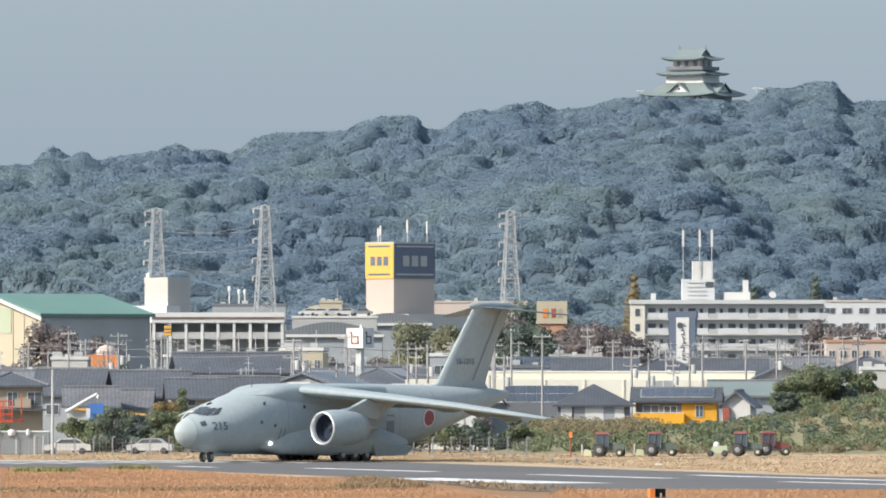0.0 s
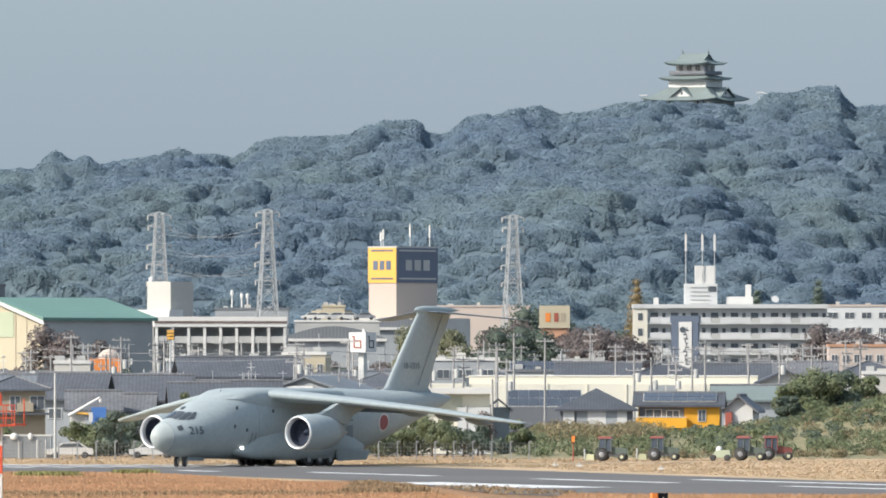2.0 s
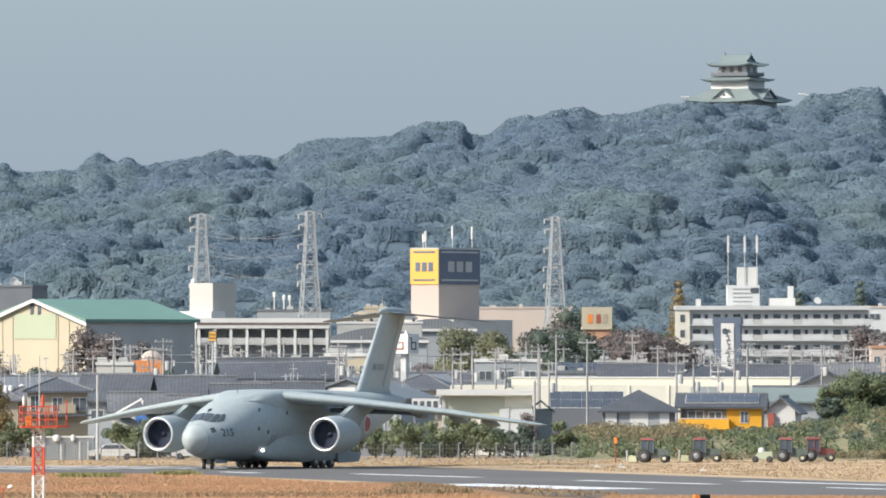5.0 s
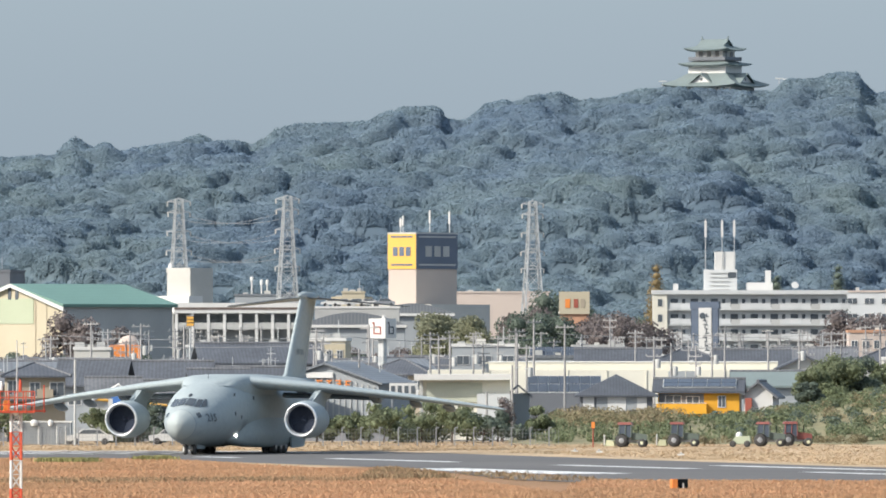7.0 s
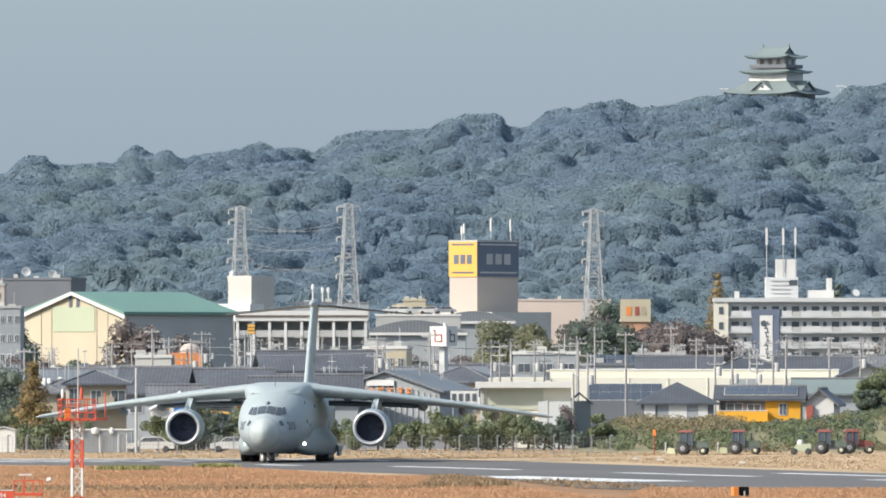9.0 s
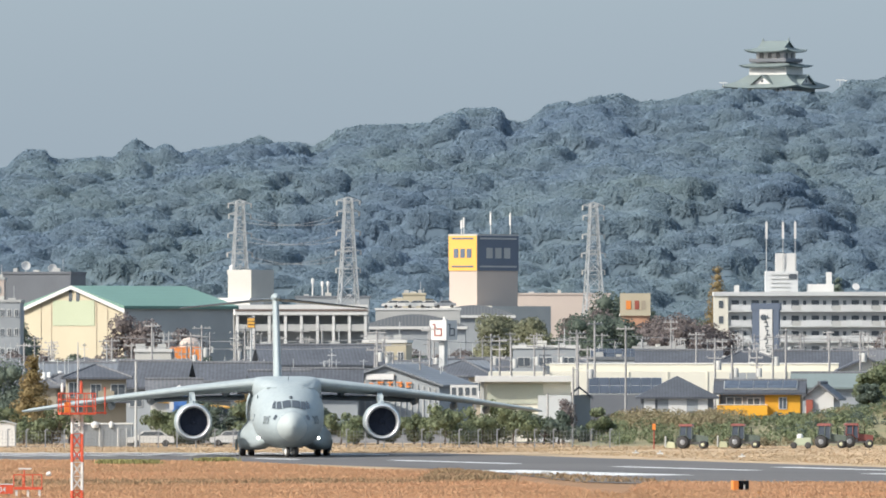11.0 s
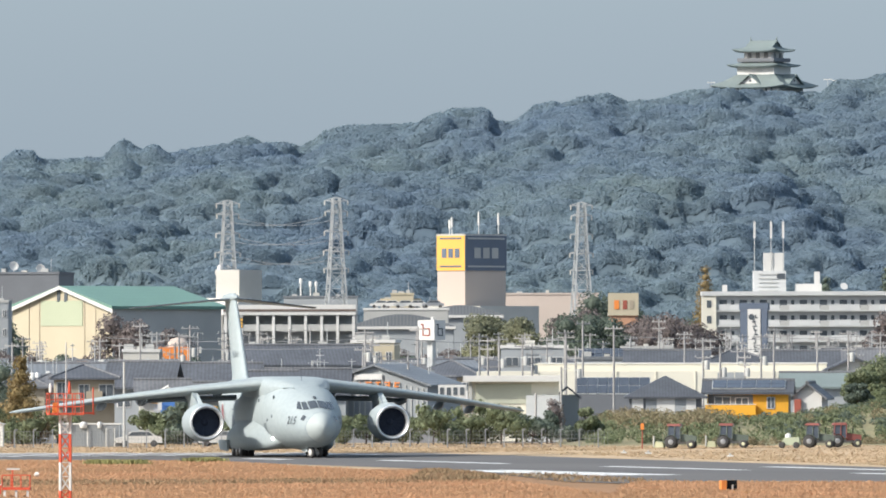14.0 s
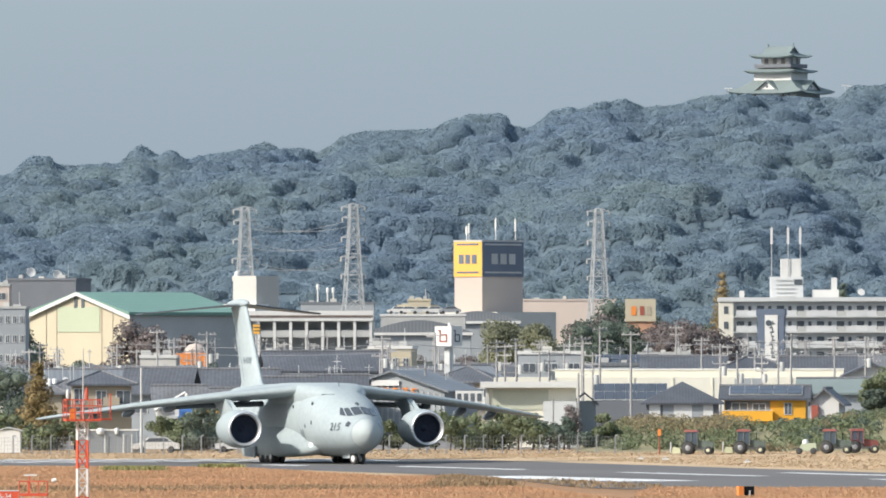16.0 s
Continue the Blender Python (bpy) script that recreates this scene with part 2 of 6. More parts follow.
def numbers_mesh(name, pts, faces, mat):
    me = bpy.data.meshes.new(name)
    me.from_pydata(pts.tolist() if hasattr(pts, "tolist") else pts, [], faces.tolist() if hasattr(faces, "tolist") else faces)
    me.materials.append(M[mat])
    me.update()
    return new(name, me)


def leaf_cloud(rng, centres, radii, count, size, flat=0.8, wild=0.6, depth=0.33):
    """Leaf clumps as small tilted quads round a set of crown lobes: points and faces."""
    centres, radii = np.array(centres, float), np.array(radii, float)
    pick = rng.choice(len(centres), count, p=radii ** 2 / (radii ** 2).sum())
    d = rng.normal(size=(count, 3))
    d /= np.linalg.norm(d, axis=1)[:, None]
    r = radii[pick] * (1.05 - depth * rng.random(count))
    c = centres[pick] + d * r[:, None] * np.array([1, 1, flat])
    nrm = d + wild * rng.normal(size=(count, 3))
    nrm /= np.linalg.norm(nrm, axis=1)[:, None]
    u = np.cross(nrm, rng.normal(size=(count, 3)))
    u /= np.linalg.norm(u, axis=1)[:, None]
    w = np.cross(nrm, u)
    s = size * (0.6 + 0.8 * rng.random(count))[:, None]
    pts = np.stack([c - u * s, c - w * s * 0.7, c + u * s, c + w * s * 0.7], 1).reshape(-1, 3)
    faces = np.arange(count * 4).reshape(-1, 4)
    return pts, faces


# ------------------------------------------------------------ ground and runway
def sheet(name, corners, z, mat, label, category, kind="structure", thick=0.0):
    s = Shape()
    n = len(corners)
    if thick:
        s.add([(x, y, z) for x, y in corners] + [(x, y, z - thick) for x, y in corners],
              [tuple(range(n))] + [(i, i + n, (i + 1) % n + n, (i + 1) % n) for i in range(n)])
    else:
        s.add([(x, y, z) for x, y in corners], [tuple(range(n))])
    return lone(name, s, mat, Matrix(), label, category, "", kind)


sheet("ground", [(-2500, -200), (2500, -200), (2500, 4900), (-2500, 4900)], -0.06, "soil", "flat ground of the town reaching to the horizon", "ground")
sheet("near_meadow", [(-400, 60), (400, 60), (400, 960), (-400, 960)], -0.03, "grass_near", "field of tall golden dry grass beside the runway", "grass")
sheet("far_verge", [(-400, 800), (400, 800), (400, 1010), (-400, 1010)], -0.015, "grass_dry", "mown dry verge beyond the runway", "grass")
sheet("runway", [(-300, 885), (-43, 868), (-23.6, 848), (-5.7, 795), (-0.6, 767), (6, 722), (9, 712), (40, 700), (300, 590), (310, 700), (62, 716), (28, 805), (0, 893), (-8, 914), (-300, 914)], 0.004, "asphalt",
      "grey asphalt runway head with worn white paint", "runway")
sheet("dirt_patch", [(-1.6, 768), (3.6, 722), (7, 713), (13, 713), (8, 738), (2, 764)], 0.012, "dirt", "bare brown dirt patch beside the runway", "dirt")
RUN = Vector((0.372, -0.928))
SIDE = Vector((0.928, 0.372))
MID = Vector((5.0, 808.0))


def stripe(along, across, length, width):
    """A painted bar on the runway, placed along its centre line."""
    s = Shape()
    c = MID + RUN * along + SIDE * across
    pts = [c + RUN * (a * length / 2) + SIDE * (b * width / 2) for a, b in ((-1, -1), (1, -1), (1, 1), (-1, 1))]
    s.add([(p.x, p.y, 0.010) for p in pts], [(0, 1, 2, 3)])
    ob = part("runway_stripe", s, "line")
    return tagged(ob, "worn white paint stripe on the asphalt runway", "runway stripe", "runway markings")


# hill: a long wooded ridge behind the town, climbing to the castle's summit; the heights are those of the treetops
RIDGE_WEST = ((-700, 40), (-300, 56), (-190, 62), (-165, 65.3), (-159, 71.0), (-152, 70.8), (-150, 68.5), (-144, 67.9), (-134, 68.8), (-130, 69.0), (-127, 72.2), (-124, 74.2), (-121, 73.5), (-119, 71.2), (-114, 72.8), (-112, 72.1), (-109, 69.7), (-104, 71.2), (-97, 72.2), (-91, 73.1), (-87, 74.7), (-83, 75.3), (-80, 73.3), (-71, 73.3), (-68, 71.9), (-63, 74.4), (-60, 77.1))
RIDGE_EAST = ((-53, 78.7), (-40, 79.0), (-32, 79.4), (-26, 82.2), (-20, 83.9), (-8, 84.2), (-6, 80.1), (0, 79.9), (6, 84.9), (12, 86.2), (15, 85.5), (19, 87.2), (30, 88.7), (36, 86.2), (44, 86.5), (53, 89.2), (64, 90.3), (91, 89.0), (98, 89.4), (101, 92.8), (110, 92.8), (117, 95.1), (124, 94.8), (129, 88.7), (140, 89.0), (160, 90), (200, 85), (320, 65), (700, 33))
RIDGE = RIDGE_WEST + RIDGE_EAST


def ridge_height(x):
    for (x0, z0), (x1, z1) in zip(RIDGE, RIDGE[1:]):
        if x0 <= x <= x1:
            return z0 + (z1 - z0) * (x - x0) / (x1 - x0)
    return 30.0


SMOOTH = [sum(ridge_height(x + d) for d in range(-60, 61, 6)) / 21 for x in range(-700, 701, 10)]


def hill_height(x, y):
    """Ground height of the hill; its front slope rises in folds from the town to the ridge."""
    xr = x * 3330.0 / max(y, 1)
    f = min(max((xr + 700) / 10.0, 0), 139.99)
    top = SMOOTH[int(f)] + (SMOOTH[int(f) + 1] - SMOOTH[int(f)]) * (f % 1) - 6.0
    t = min(max((y - 2960) / 350.0, 0), 1)
    t = t * t * (3 - 2 * t) * 0.6 + t * 0.4
    fold = 20 * noise.noise((x * 0.011 + y * 0.004, y * 0.011, 1.7)) + 6 * noise.noise((x * 0.03, y * 0.02, 7.1))
    z = top * t + fold * math.sin(math.pi * t)
    if y > 3330:
        z -= (y - 3330) * 0.2
    return z


hill = Shape()
NX, NY = 140, 60
for j in range(NY + 1):
    for i in range(NX + 1):
        x, y = -700 + 1400 * i / NX, 2900 + 700 * j / NY
        hill.v.append((x, y, hill_height(x, y) - 6.0))
for j in range(NY):
    for i in range(NX):
        a = j * (NX + 1) + i
        hill.f.append((a, a + 1, a + NX + 2, a + NX + 1))
        hill.soft.append(True)
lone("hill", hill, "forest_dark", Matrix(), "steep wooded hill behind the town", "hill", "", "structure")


def forest():
    """The woods on the hill: crowns merging into one billowing canopy, covered with small leaf clumps."""
    rng = np.random.default_rng(5)
    step = 1.25
    xs, ys = np.arange(-190, 190.1, step), np.arange(2900, 3372, step)
    base = np.array([[hill_height(x, y) for x in xs[::6]] for y in ys[::6]])
    cx, cy = np.arange(len(xs)) / 6, np.arange(len(ys)) / 6
    rows = np.array([np.interp(cx, np.arange(base.shape[1]), r) for r in base])
    ground = np.array([np.interp(cy, np.arange(base.shape[0]), rows[:, i]) for i in range(len(xs))]).T
    soft = 0.75
    total = np.exp((ground + 0.3) / soft)
    y = 2895.0
    while y < 3372:
        x = -196.0
        while x < 196:
            r = rng.uniform(3.4, 6.5) if rng.random() < 0.8 else rng.uniform(6.5, 9.5)
            px, py = x + rng.uniform(-4, 4), y + rng.uniform(-6, 6)
            keep = not (abs(px - 79) < 12 and 3312 < py < 3350)
            if abs(px - 79) < 22 and py > 3270:
                r *= 0.6
            i0, i1 = np.searchsorted(xs, (px - r, px + r))
            j0, j1 = np.searchsorted(ys, (py - r, py + r))
            if keep and i1 > i0 and j1 > j0:
                d2 = ((xs[i0:i1][None] - px) ** 2 + (ys[j0:j1][:, None] - py) ** 2) / (r * r)
                dome = hill_height(px, py) + rng.uniform(-1.0, 1.0) + 0.6 * r * np.clip(1 - d2, 0, 1) ** 0.57
                total[j0:j1, i0:i1] += np.where(d2 < 1, np.exp(dome / soft), 0)
            x += r * 0.95
        y += 8.0
    z = soft * np.log(total)
    for cells, amount in ((9, 1.2), (5, 0.7), (3, 0.4), (2, 0.2)):
        rough = rng.normal(size=(z.shape[0] // cells + 3, z.shape[1] // cells + 3))
        jj, ii = np.arange(z.shape[0]) / cells, np.arange(z.shape[1]) / cells
        j0, i0 = jj.astype(int), ii.astype(int)
        fj, fi = (jj - j0)[:, None], (ii - i0)[None]
        z += amount * 0.5 * ((rough[j0][:, i0] * (1 - fi) + rough[j0][:, i0 + 1] * fi) * (1 - fj) + (rough[j0 + 1][:, i0] * (1 - fi) + rough[j0 + 1][:, i0 + 1] * fi) * fj)
    X, Y = np.meshgrid(xs, ys)
    # bring the skyline's treetops to the ridge heights
    across = X * 3330.0 / Y
    bins = np.arange(-188, 189, 2.0)
    rise = np.clip((Y - 3240) / 70.0, 0, 1)
    for reach in (2, 1, 0):
        seen = (z - 9.46) * 3330.0 / Y + 9.46
        slot = np.clip(((across + 189) / 2).astype(int), 0, len(bins) - 1)
        top = np.full(len(bins), -1e3)
        np.maximum.at(top, slot.reshape(-1), seen.reshape(-1))
        gap = np.array([ridge_height(b) for b in bins]) - top
        if reach:
            gap = np.convolve(np.pad(gap, reach, mode="edge"), np.ones(2 * reach + 1) / (2 * reach + 1), "valid")
        z += np.interp(across, bins, gap) * rise
    pts = np.stack([X, Y, z], 2).reshape(-1, 3)
    w, h = len(xs), len(ys)
    k = (np.arange(h - 1)[:, None] * w + np.arange(w - 1)[None]).reshape(-1)
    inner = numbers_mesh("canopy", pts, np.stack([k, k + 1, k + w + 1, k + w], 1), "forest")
    inner.data.polygons.foreach_set("use_smooth", [True] * len(inner.data.polygons))
    # leaf clumps on the canopy, denser on the southern flanks
    gy, gx = np.gradient(z, step)
    weight = (np.sqrt(1 + gx ** 2 + gy ** 2) * np.clip(0.25 + gy, 0.06, 3)).reshape(-1)
    count = 1000000
    pick = rng.choice(len(weight), count, p=weight / weight.sum())
    nrm = np.stack([-gx.reshape(-1)[pick], -gy.reshape(-1)[pick], np.ones(count)], 1)
    nrm /= np.linalg.norm(nrm, axis=1)[:, None]
    at_point = pts[pick] + np.stack([rng.uniform(-0.7, 0.7, count), rng.uniform(-0.7, 0.7, count), np.zeros(count)], 1)
    at_point[:, 2] += gx.reshape(-1)[pick] * (at_point[:, 0] - pts[pick][:, 0]) + gy.reshape(-1)[pick] * (at_point[:, 1] - pts[pick][:, 1])
    at_point += nrm * rng.uniform(-0.06, 0.14, count)[:, None]
    tilt = nrm + 0.42 * rng.normal(size=(count, 3))
    tilt /= np.linalg.norm(tilt, axis=1)[:, None]
    u = np.cross(tilt, rng.normal(size=(count, 3)))
    u /= np.linalg.norm(u, axis=1)[:, None]
    v = np.cross(tilt, u)
    s = rng.uniform(0.22, 0.55, count)[:, None]
    leaves = np.stack([at_point - u * s - v * s * 0.5, at_point + u * s - v * s * 0.5, at_point + v * s], 1).reshape(-1, 3)
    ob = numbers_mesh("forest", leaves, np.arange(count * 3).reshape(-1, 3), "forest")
    tagged(ob, "evergreen woods covering the whole hillside, coloured with haze", "forest", "", "stuff")
    inner.parent = ob


forest()


# paint on the runway: threshold bars, centre line, touchdown bars and edge lines
for k in range(12):
    stripe(-106, -21 + 3.6 * k, 30, 1.0)
for along in (-38, 10, 58, 106, 154):
    stripe(along, 3.6, 27, 1.5)
stripe(-64, -1.7, 9, 1.4)
for k in range(3):
    stripe(31, -17.0 + 2.3 * k, 34, 1.8)
    stripe(170, -17.0 + 2.3 * k, 34, 1.8)
stripe(26, 13.5, 42, 1.6)
stripe(52, 17.0, 30, 1.4)


def grass(name, seed, count, corners, height, mat, label):
    """Tufts of upright blades scattered over a four-cornered patch."""
    rng = np.random.default_rng(seed)
    a, b, c, d = [np.array(q, float) for q in corners]
    u, v = rng.random(count)[:, None], rng.random(count)[:, None]
    p = (a * (1 - u) + b * u) * (1 - v) + (d * (1 - u) + c * u) * v
    blades = 4
    p = np.repeat(p, blades, 0) + rng.normal(size=(count * blades, 2)) * 0.3
    n = len(p)
    ang = rng.random(n) * math.pi
    h = height * (0.5 + 0.7 * rng.random(n))
    w = 0.035 + 0.04 * rng.random(n)
    lean = rng.normal(size=(n, 2)) * 0.16
    dx, dy = np.cos(ang) * w, np.sin(ang) * w
    z0 = np.full(n, -0.03)
    pts = np.stack([np.stack([p[:, 0] - dx, p[:, 1] - dy, z0], 1), np.stack([p[:, 0] + dx, p[:, 1] + dy, z0], 1),
                    np.stack([p[:, 0] + lean[:, 0] + dx * 0.6, p[:, 1] + lean[:, 1] + dy * 0.6, h], 1),
                    np.stack([p[:, 0] + lean[:, 0] - dx * 0.6, p[:, 1] + lean[:, 1] - dy * 0.6, h * 0.9], 1)], 1).reshape(-1, 3)
    ob = numbers_mesh(name, pts, np.arange(n * 4).reshape(-1, 4), mat)
    return tagged(ob, label, "grass", "", "stuff")


grass("tall_grass", 1, 42000, ((-62, 630), (8, 630), (-6, 765), (-62, 850)), 0.28, "grass_near", "tall golden dry grass beside the runway")
grass("tall_grass", 8, 9000, ((-62, 850), (-50, 790), (-8, 765), (-24, 838)), 0.26, "grass_near", "tall golden dry grass beside the runway")
grass("tall_grass", 2, 9000, ((6, 630), (40, 630), (40, 705), (8, 711)), 0.26, "grass_near", "short golden dry grass beside the runway")
grass("green_weeds", 3, 480, ((-33, 812), (-28.5, 812), (-28.5, 819), (-33, 819)), 0.5, "grass_green", "patch of green weeds among golden grass")
grass("green_weeds", 4, 350, ((-26, 831), (-23.4, 831), (-23.4, 837), (-26, 837)), 0.45, "grass_green", "patch of green weeds among golden grass")
grass("reed_tufts", 5, 1500, ((-6.9, 710), (-1.0, 716), (-3.0, 742), (-6.0, 764)), 0.52, "reed_near", "dry reedy tufts at the runway edge")
grass("dirt_weeds", 10, 160, ((-1, 765), (3, 722), (12, 714), (3, 762)), 0.22, "reed_near", "sparse weeds on the dirt patch")
grass("low_reeds", 9, 1500, ((-36, 690), (-6, 700), (-8, 716), (-36, 712)), 0.36, "reed_near", "brownish reeds among the golden grass")
grass("verge_tufts", 6, 9000, ((-60, 918), (-4, 918), (60, 1000), (-60, 1000)), 0.055, "grass_dry", "dry mown grass tufts on the verge")
grass("verge_tufts", 7, 8000, ((30, 812), (62, 812), (62, 990), (0, 915)), 0.055, "grass_dry", "dry mown grass tufts on the verge")


# ------------------------------------------------------------ the transport aircraft
# nose tip over the thing's origin, forward is +x, left is +y, wheels on z = 0
BODY = ((0.0, 2.6, 0.06, 0.06), (0.25, 2.58, 0.56, 0.68), (0.8, 2.55, 1.02, 1.07), (1.6, 2.57, 1.48, 1.41), (2.6, 2.69, 1.92, 1.76), (4.0, 2.91, 2.34, 2.125),
        (6.0, 3.2, 2.78, 2.5), (8.5, 3.48, 2.97, 2.8), (12.0, 3.68, 3.02, 3.0), (24.0, 3.68, 3.02, 3.0), (27.0, 3.92, 2.95, 2.7), (30.0, 4.3, 2.72, 2.25),
        (33.0, 4.72, 2.3, 1.75), (36.0, 5.12, 1.7, 1.25), (39.0, 5.5, 0.95, 0.75), (41.2, 5.75, 0.25, 0.25))


def body_at(a):
    """Height of centre, half width and half height of the fuselage, a metres behind the nose."""
    n = len(BODY)
    i = max(k for k in range(n - 1) if BODY[k][0] <= a or k == 0)
    p, q = BODY[i], BODY[i + 1]
    t = min((a - p[0]) / (q[0] - p[0]), 1)
    if i == 0:
        t = math.sqrt(max(t, 0))
        return [u + (v - u) * t for u, v in zip(p[1:], q[1:])]
    before, after = BODY[i - 1], BODY[min(i + 2, n - 1)]
    out = []
    for c in (1, 2, 3):
        m0 = (q[c] - before[c]) / (q[0] - before[0]) * (q[0] - p[0])
        m1 = (after[c] - p[c]) / (after[0] - p[0]) * (q[0] - p[0])
        out.append((2 * t ** 3 - 3 * t * t + 1) * p[c] + (t ** 3 - 2 * t * t + t) * m0 + (3 * t * t - 2 * t ** 3) * q[c] + (t ** 3 - t * t) * m1)
    return out


def power(a):
    """How boxy the section is: rounder at the nose."""
    return 1.85 + 0.5 * min(max((a - 3) / 5, 0), 1)


def body_side(a, z):
    """Half width of the fuselage a metres behind the nose at height z."""
    zc, hw, hh = body_at(a)
    t = min(abs(z - zc) / hh, 0.999)
    return hw * (1 - t ** power(a)) ** (1 / power(a))


def foil(x_le, chord, y, z, thick, n=9, upright=False, tilt=0.0):
    """One ring of a wing: an aerofoil section, its leading edge raised by a tilt in degrees."""
    lift = math.tan(radians(tilt))
    ring = []
    for i in range(2 * n):
        t = i / n if i <= n else (2 * n - i) / n
        c = 0.5 - 0.5 * math.cos(math.pi * t)
        h = thick * 5.0 * (0.2969 * math.sqrt(c) - 0.126 * c - 0.3516 * c * c + 0.2843 * c ** 3 - 0.1036 * c ** 4)
        h = h if i <= n else -h
        ring.append((-(x_le + chord * c), y + h, z) if upright else (-(x_le + chord * c), y, z + h + lift * chord * (0.25 - c)))
    return ring


def text_on(name, words, size, mat, parent, place, depth_of, label=""):
    """Lettering as a thin mesh; place maps letter coordinates onto the skin."""
    curve = bpy.data.curves.new(name, "FONT")
    curve.body, curve.size, curve.align_x, curve.align_y = words, size, "CENTER", "CENTER"
    curve.offset = 0.012 * size
    holder = bpy.data.objects.new(name, curve)
    me = bpy.data.meshes.new_from_object(holder)
    bpy.data.objects.remove(holder)
    bm = bmesh.new()
    bm.from_mesh(me)
    bmesh.ops.subdivide_edges(bm, edges=bm.edges[:], cuts=3, use_grid_fill=True)
    bm.to_mesh(me)
    bm.free()
    for v in me.vertices:
        v.co = place(v.co.x, v.co.y)
    me.materials.clear()
    me.materials.append(M[mat])
    ob = new(name, me)
    ob.parent = parent
    return tagged(ob, label)


def build_aircraft():
    plane = thing("transport_aircraft", Matrix(), "blue-grey twin-engined military transport aircraft taxiing on the runway", "aircraft")
    # fuselage
    s = Shape()
    rings = []
    stations = [0, 0.08, 0.25, 0.5, 0.8, 1.2, 1.6, 2.1, 2.6, 3.3, 4, 5, 6, 7.2, 8.5, 10, 12, 14, 16, 18, 20, 22, 24, 25.5, 27, 28.5, 30, 31.5, 33, 34.5, 36, 37.5, 39, 40.2, 41.2]
    for a in stations:
        zc, hw, hh = body_at(a)
        ring = []
        for i in range(40):
            t = 2 * math.pi * i / 40
            c, q = math.cos(t), math.sin(t)
            k = 2 / power(a)
            ring.append((-a, hw * math.copysign(abs(c) ** k, c), zc + hh * math.copysign(abs(q) ** k, q)))
        rings.append(ring)
    cut = stations.index(1.2)
    s.loft(rings[cut:])
    fuselage = part("fuselage", s, "plane", plane, "rounded blue-grey fuselage with upswept rear")
    part("radome", Shape().loft(rings[:cut + 1]), "radome", plane, "pale rounded nose radome")
    for a in (1.22, 10.6, 24.4, 29.2):
        seam = []
        for da in (0, 0.03):
            zc, hw, hh = body_at(a + da)
            seam.append([(-a - da, (hw + 0.012) * math.copysign(abs(math.cos(t)) ** (2 / power(a)), math.cos(t)), zc + (hh + 0.012) * math.copysign(abs(math.sin(t)) ** (2 / power(a)), math.sin(t))) for t in [2 * math.pi * i / 40 for i in range(40)]])
        part("panel_seam", Shape().loft(seam, caps=False), "plane_dark", fuselage)
    # wing fairing over the cabin roof
    s = Shape()
    rings = []
    for a, w, top in ((6.8, 1.1, 5.7), (8.0, 1.9, 6.2), (9.5, 2.5, 6.52), (11.0, 2.82, 6.7), (14, 3.05, 6.75), (19, 3.05, 6.73), (22.5, 2.6, 6.6), (26, 1.2, 6.3)):
        foot = min(w * 0.9, 2.55)
        half = [(foot, 3.9), (foot + (w - foot) * 0.35, 4.7), (w - 0.1, 5.35), (w, 5.8), (w - 0.08, top - 0.45), (w - 0.32, top - 0.2), (w * 0.72, top - 0.05), (w * 0.4, top)]
        rings.append([(-a, y, z) for y, z in half] + [(-a, 0, top)] + [(-a, -y, z) for y, z in reversed(half)])
    part("wing_fairing", s.loft(rings), "plane", plane)
    # sponsons with the wheel bays
    for side in (1, -1):
        s = Shape()
        rings = []
        for a, w, z1, z0 in ((7.4, 1.85, 2.0, 1.35), (8.3, 2.25, 2.3, 1.05), (9.2, 2.62, 2.6, 0.85), (10.5, 3.05, 2.95, 0.68), (12.5, 3.5, 3.25, 0.58), (15.0, 3.86, 3.45, 0.52), (17.0, 3.98, 3.5, 0.5), (21.5, 3.92, 3.4, 0.5), (23.5, 3.45, 3.0, 0.7), (26.0, 2.4, 2.3, 1.25)):
            top_y, zm = min(2.7, w - 0.25), z0 + (z1 - z0) * 0.36
            outer = [(top_y, z1), (top_y + (w - top_y) * 0.3, z1 - (z1 - zm) * 0.3), (top_y + (w - top_y) * 0.68, z1 - (z1 - zm) * 0.6), (w - 0.06, zm + (z1 - zm) * 0.15), (w, zm - (zm - z0) * 0.15),
                     (w - 0.05, z0 + (zm - z0) * 0.45), (w - 0.18, z0 + (zm - z0) * 0.16), (w - 0.42, z0 + 0.02), (w * 0.6, z0), (w * 0.45, z0 + 0.3), (w * 0.45, z1 - 0.2)]
            rings.append([(-a, side * y, z) for y, z in outer])
        sponson = part("sponson", s.loft(rings), "plane", plane, "bulged landing-gear fairing")
        door = Shape()
        door.loft([[(-x, side * y, z) for x, y, z in ((20.2, 3.95, 0.42), (20.2, 4.1, 0.42), (19.9, 4.2, 1.35), (19.9, 4.0, 1.4))],
                   [(-x, side * y, z) for x, y, z in ((24.4, 3.75, 0.5), (24.4, 3.9, 0.5), (24.8, 4.0, 1.3), (24.8, 3.8, 1.35))]], soft=False)
        part("gear_door", door, "plane", sponson)
        # no opening here: a black box gives the bay its shade
        part("wheel_bay", Shape().box(-18.3, side * 3.15, 0.5, 5.4, 0.9, 0.35), "black", sponson, "solid black box for the wheel bay's shade")
        part("landing_light", Shape().lathe((-8.86, side * 2.52, 1.58), (1, 0.12 * side, -0.02), ((-0.1, 0.09), (0.03, 0.1), (0.05, 0.07)), 14), "lamp", sponson, "lit landing light")
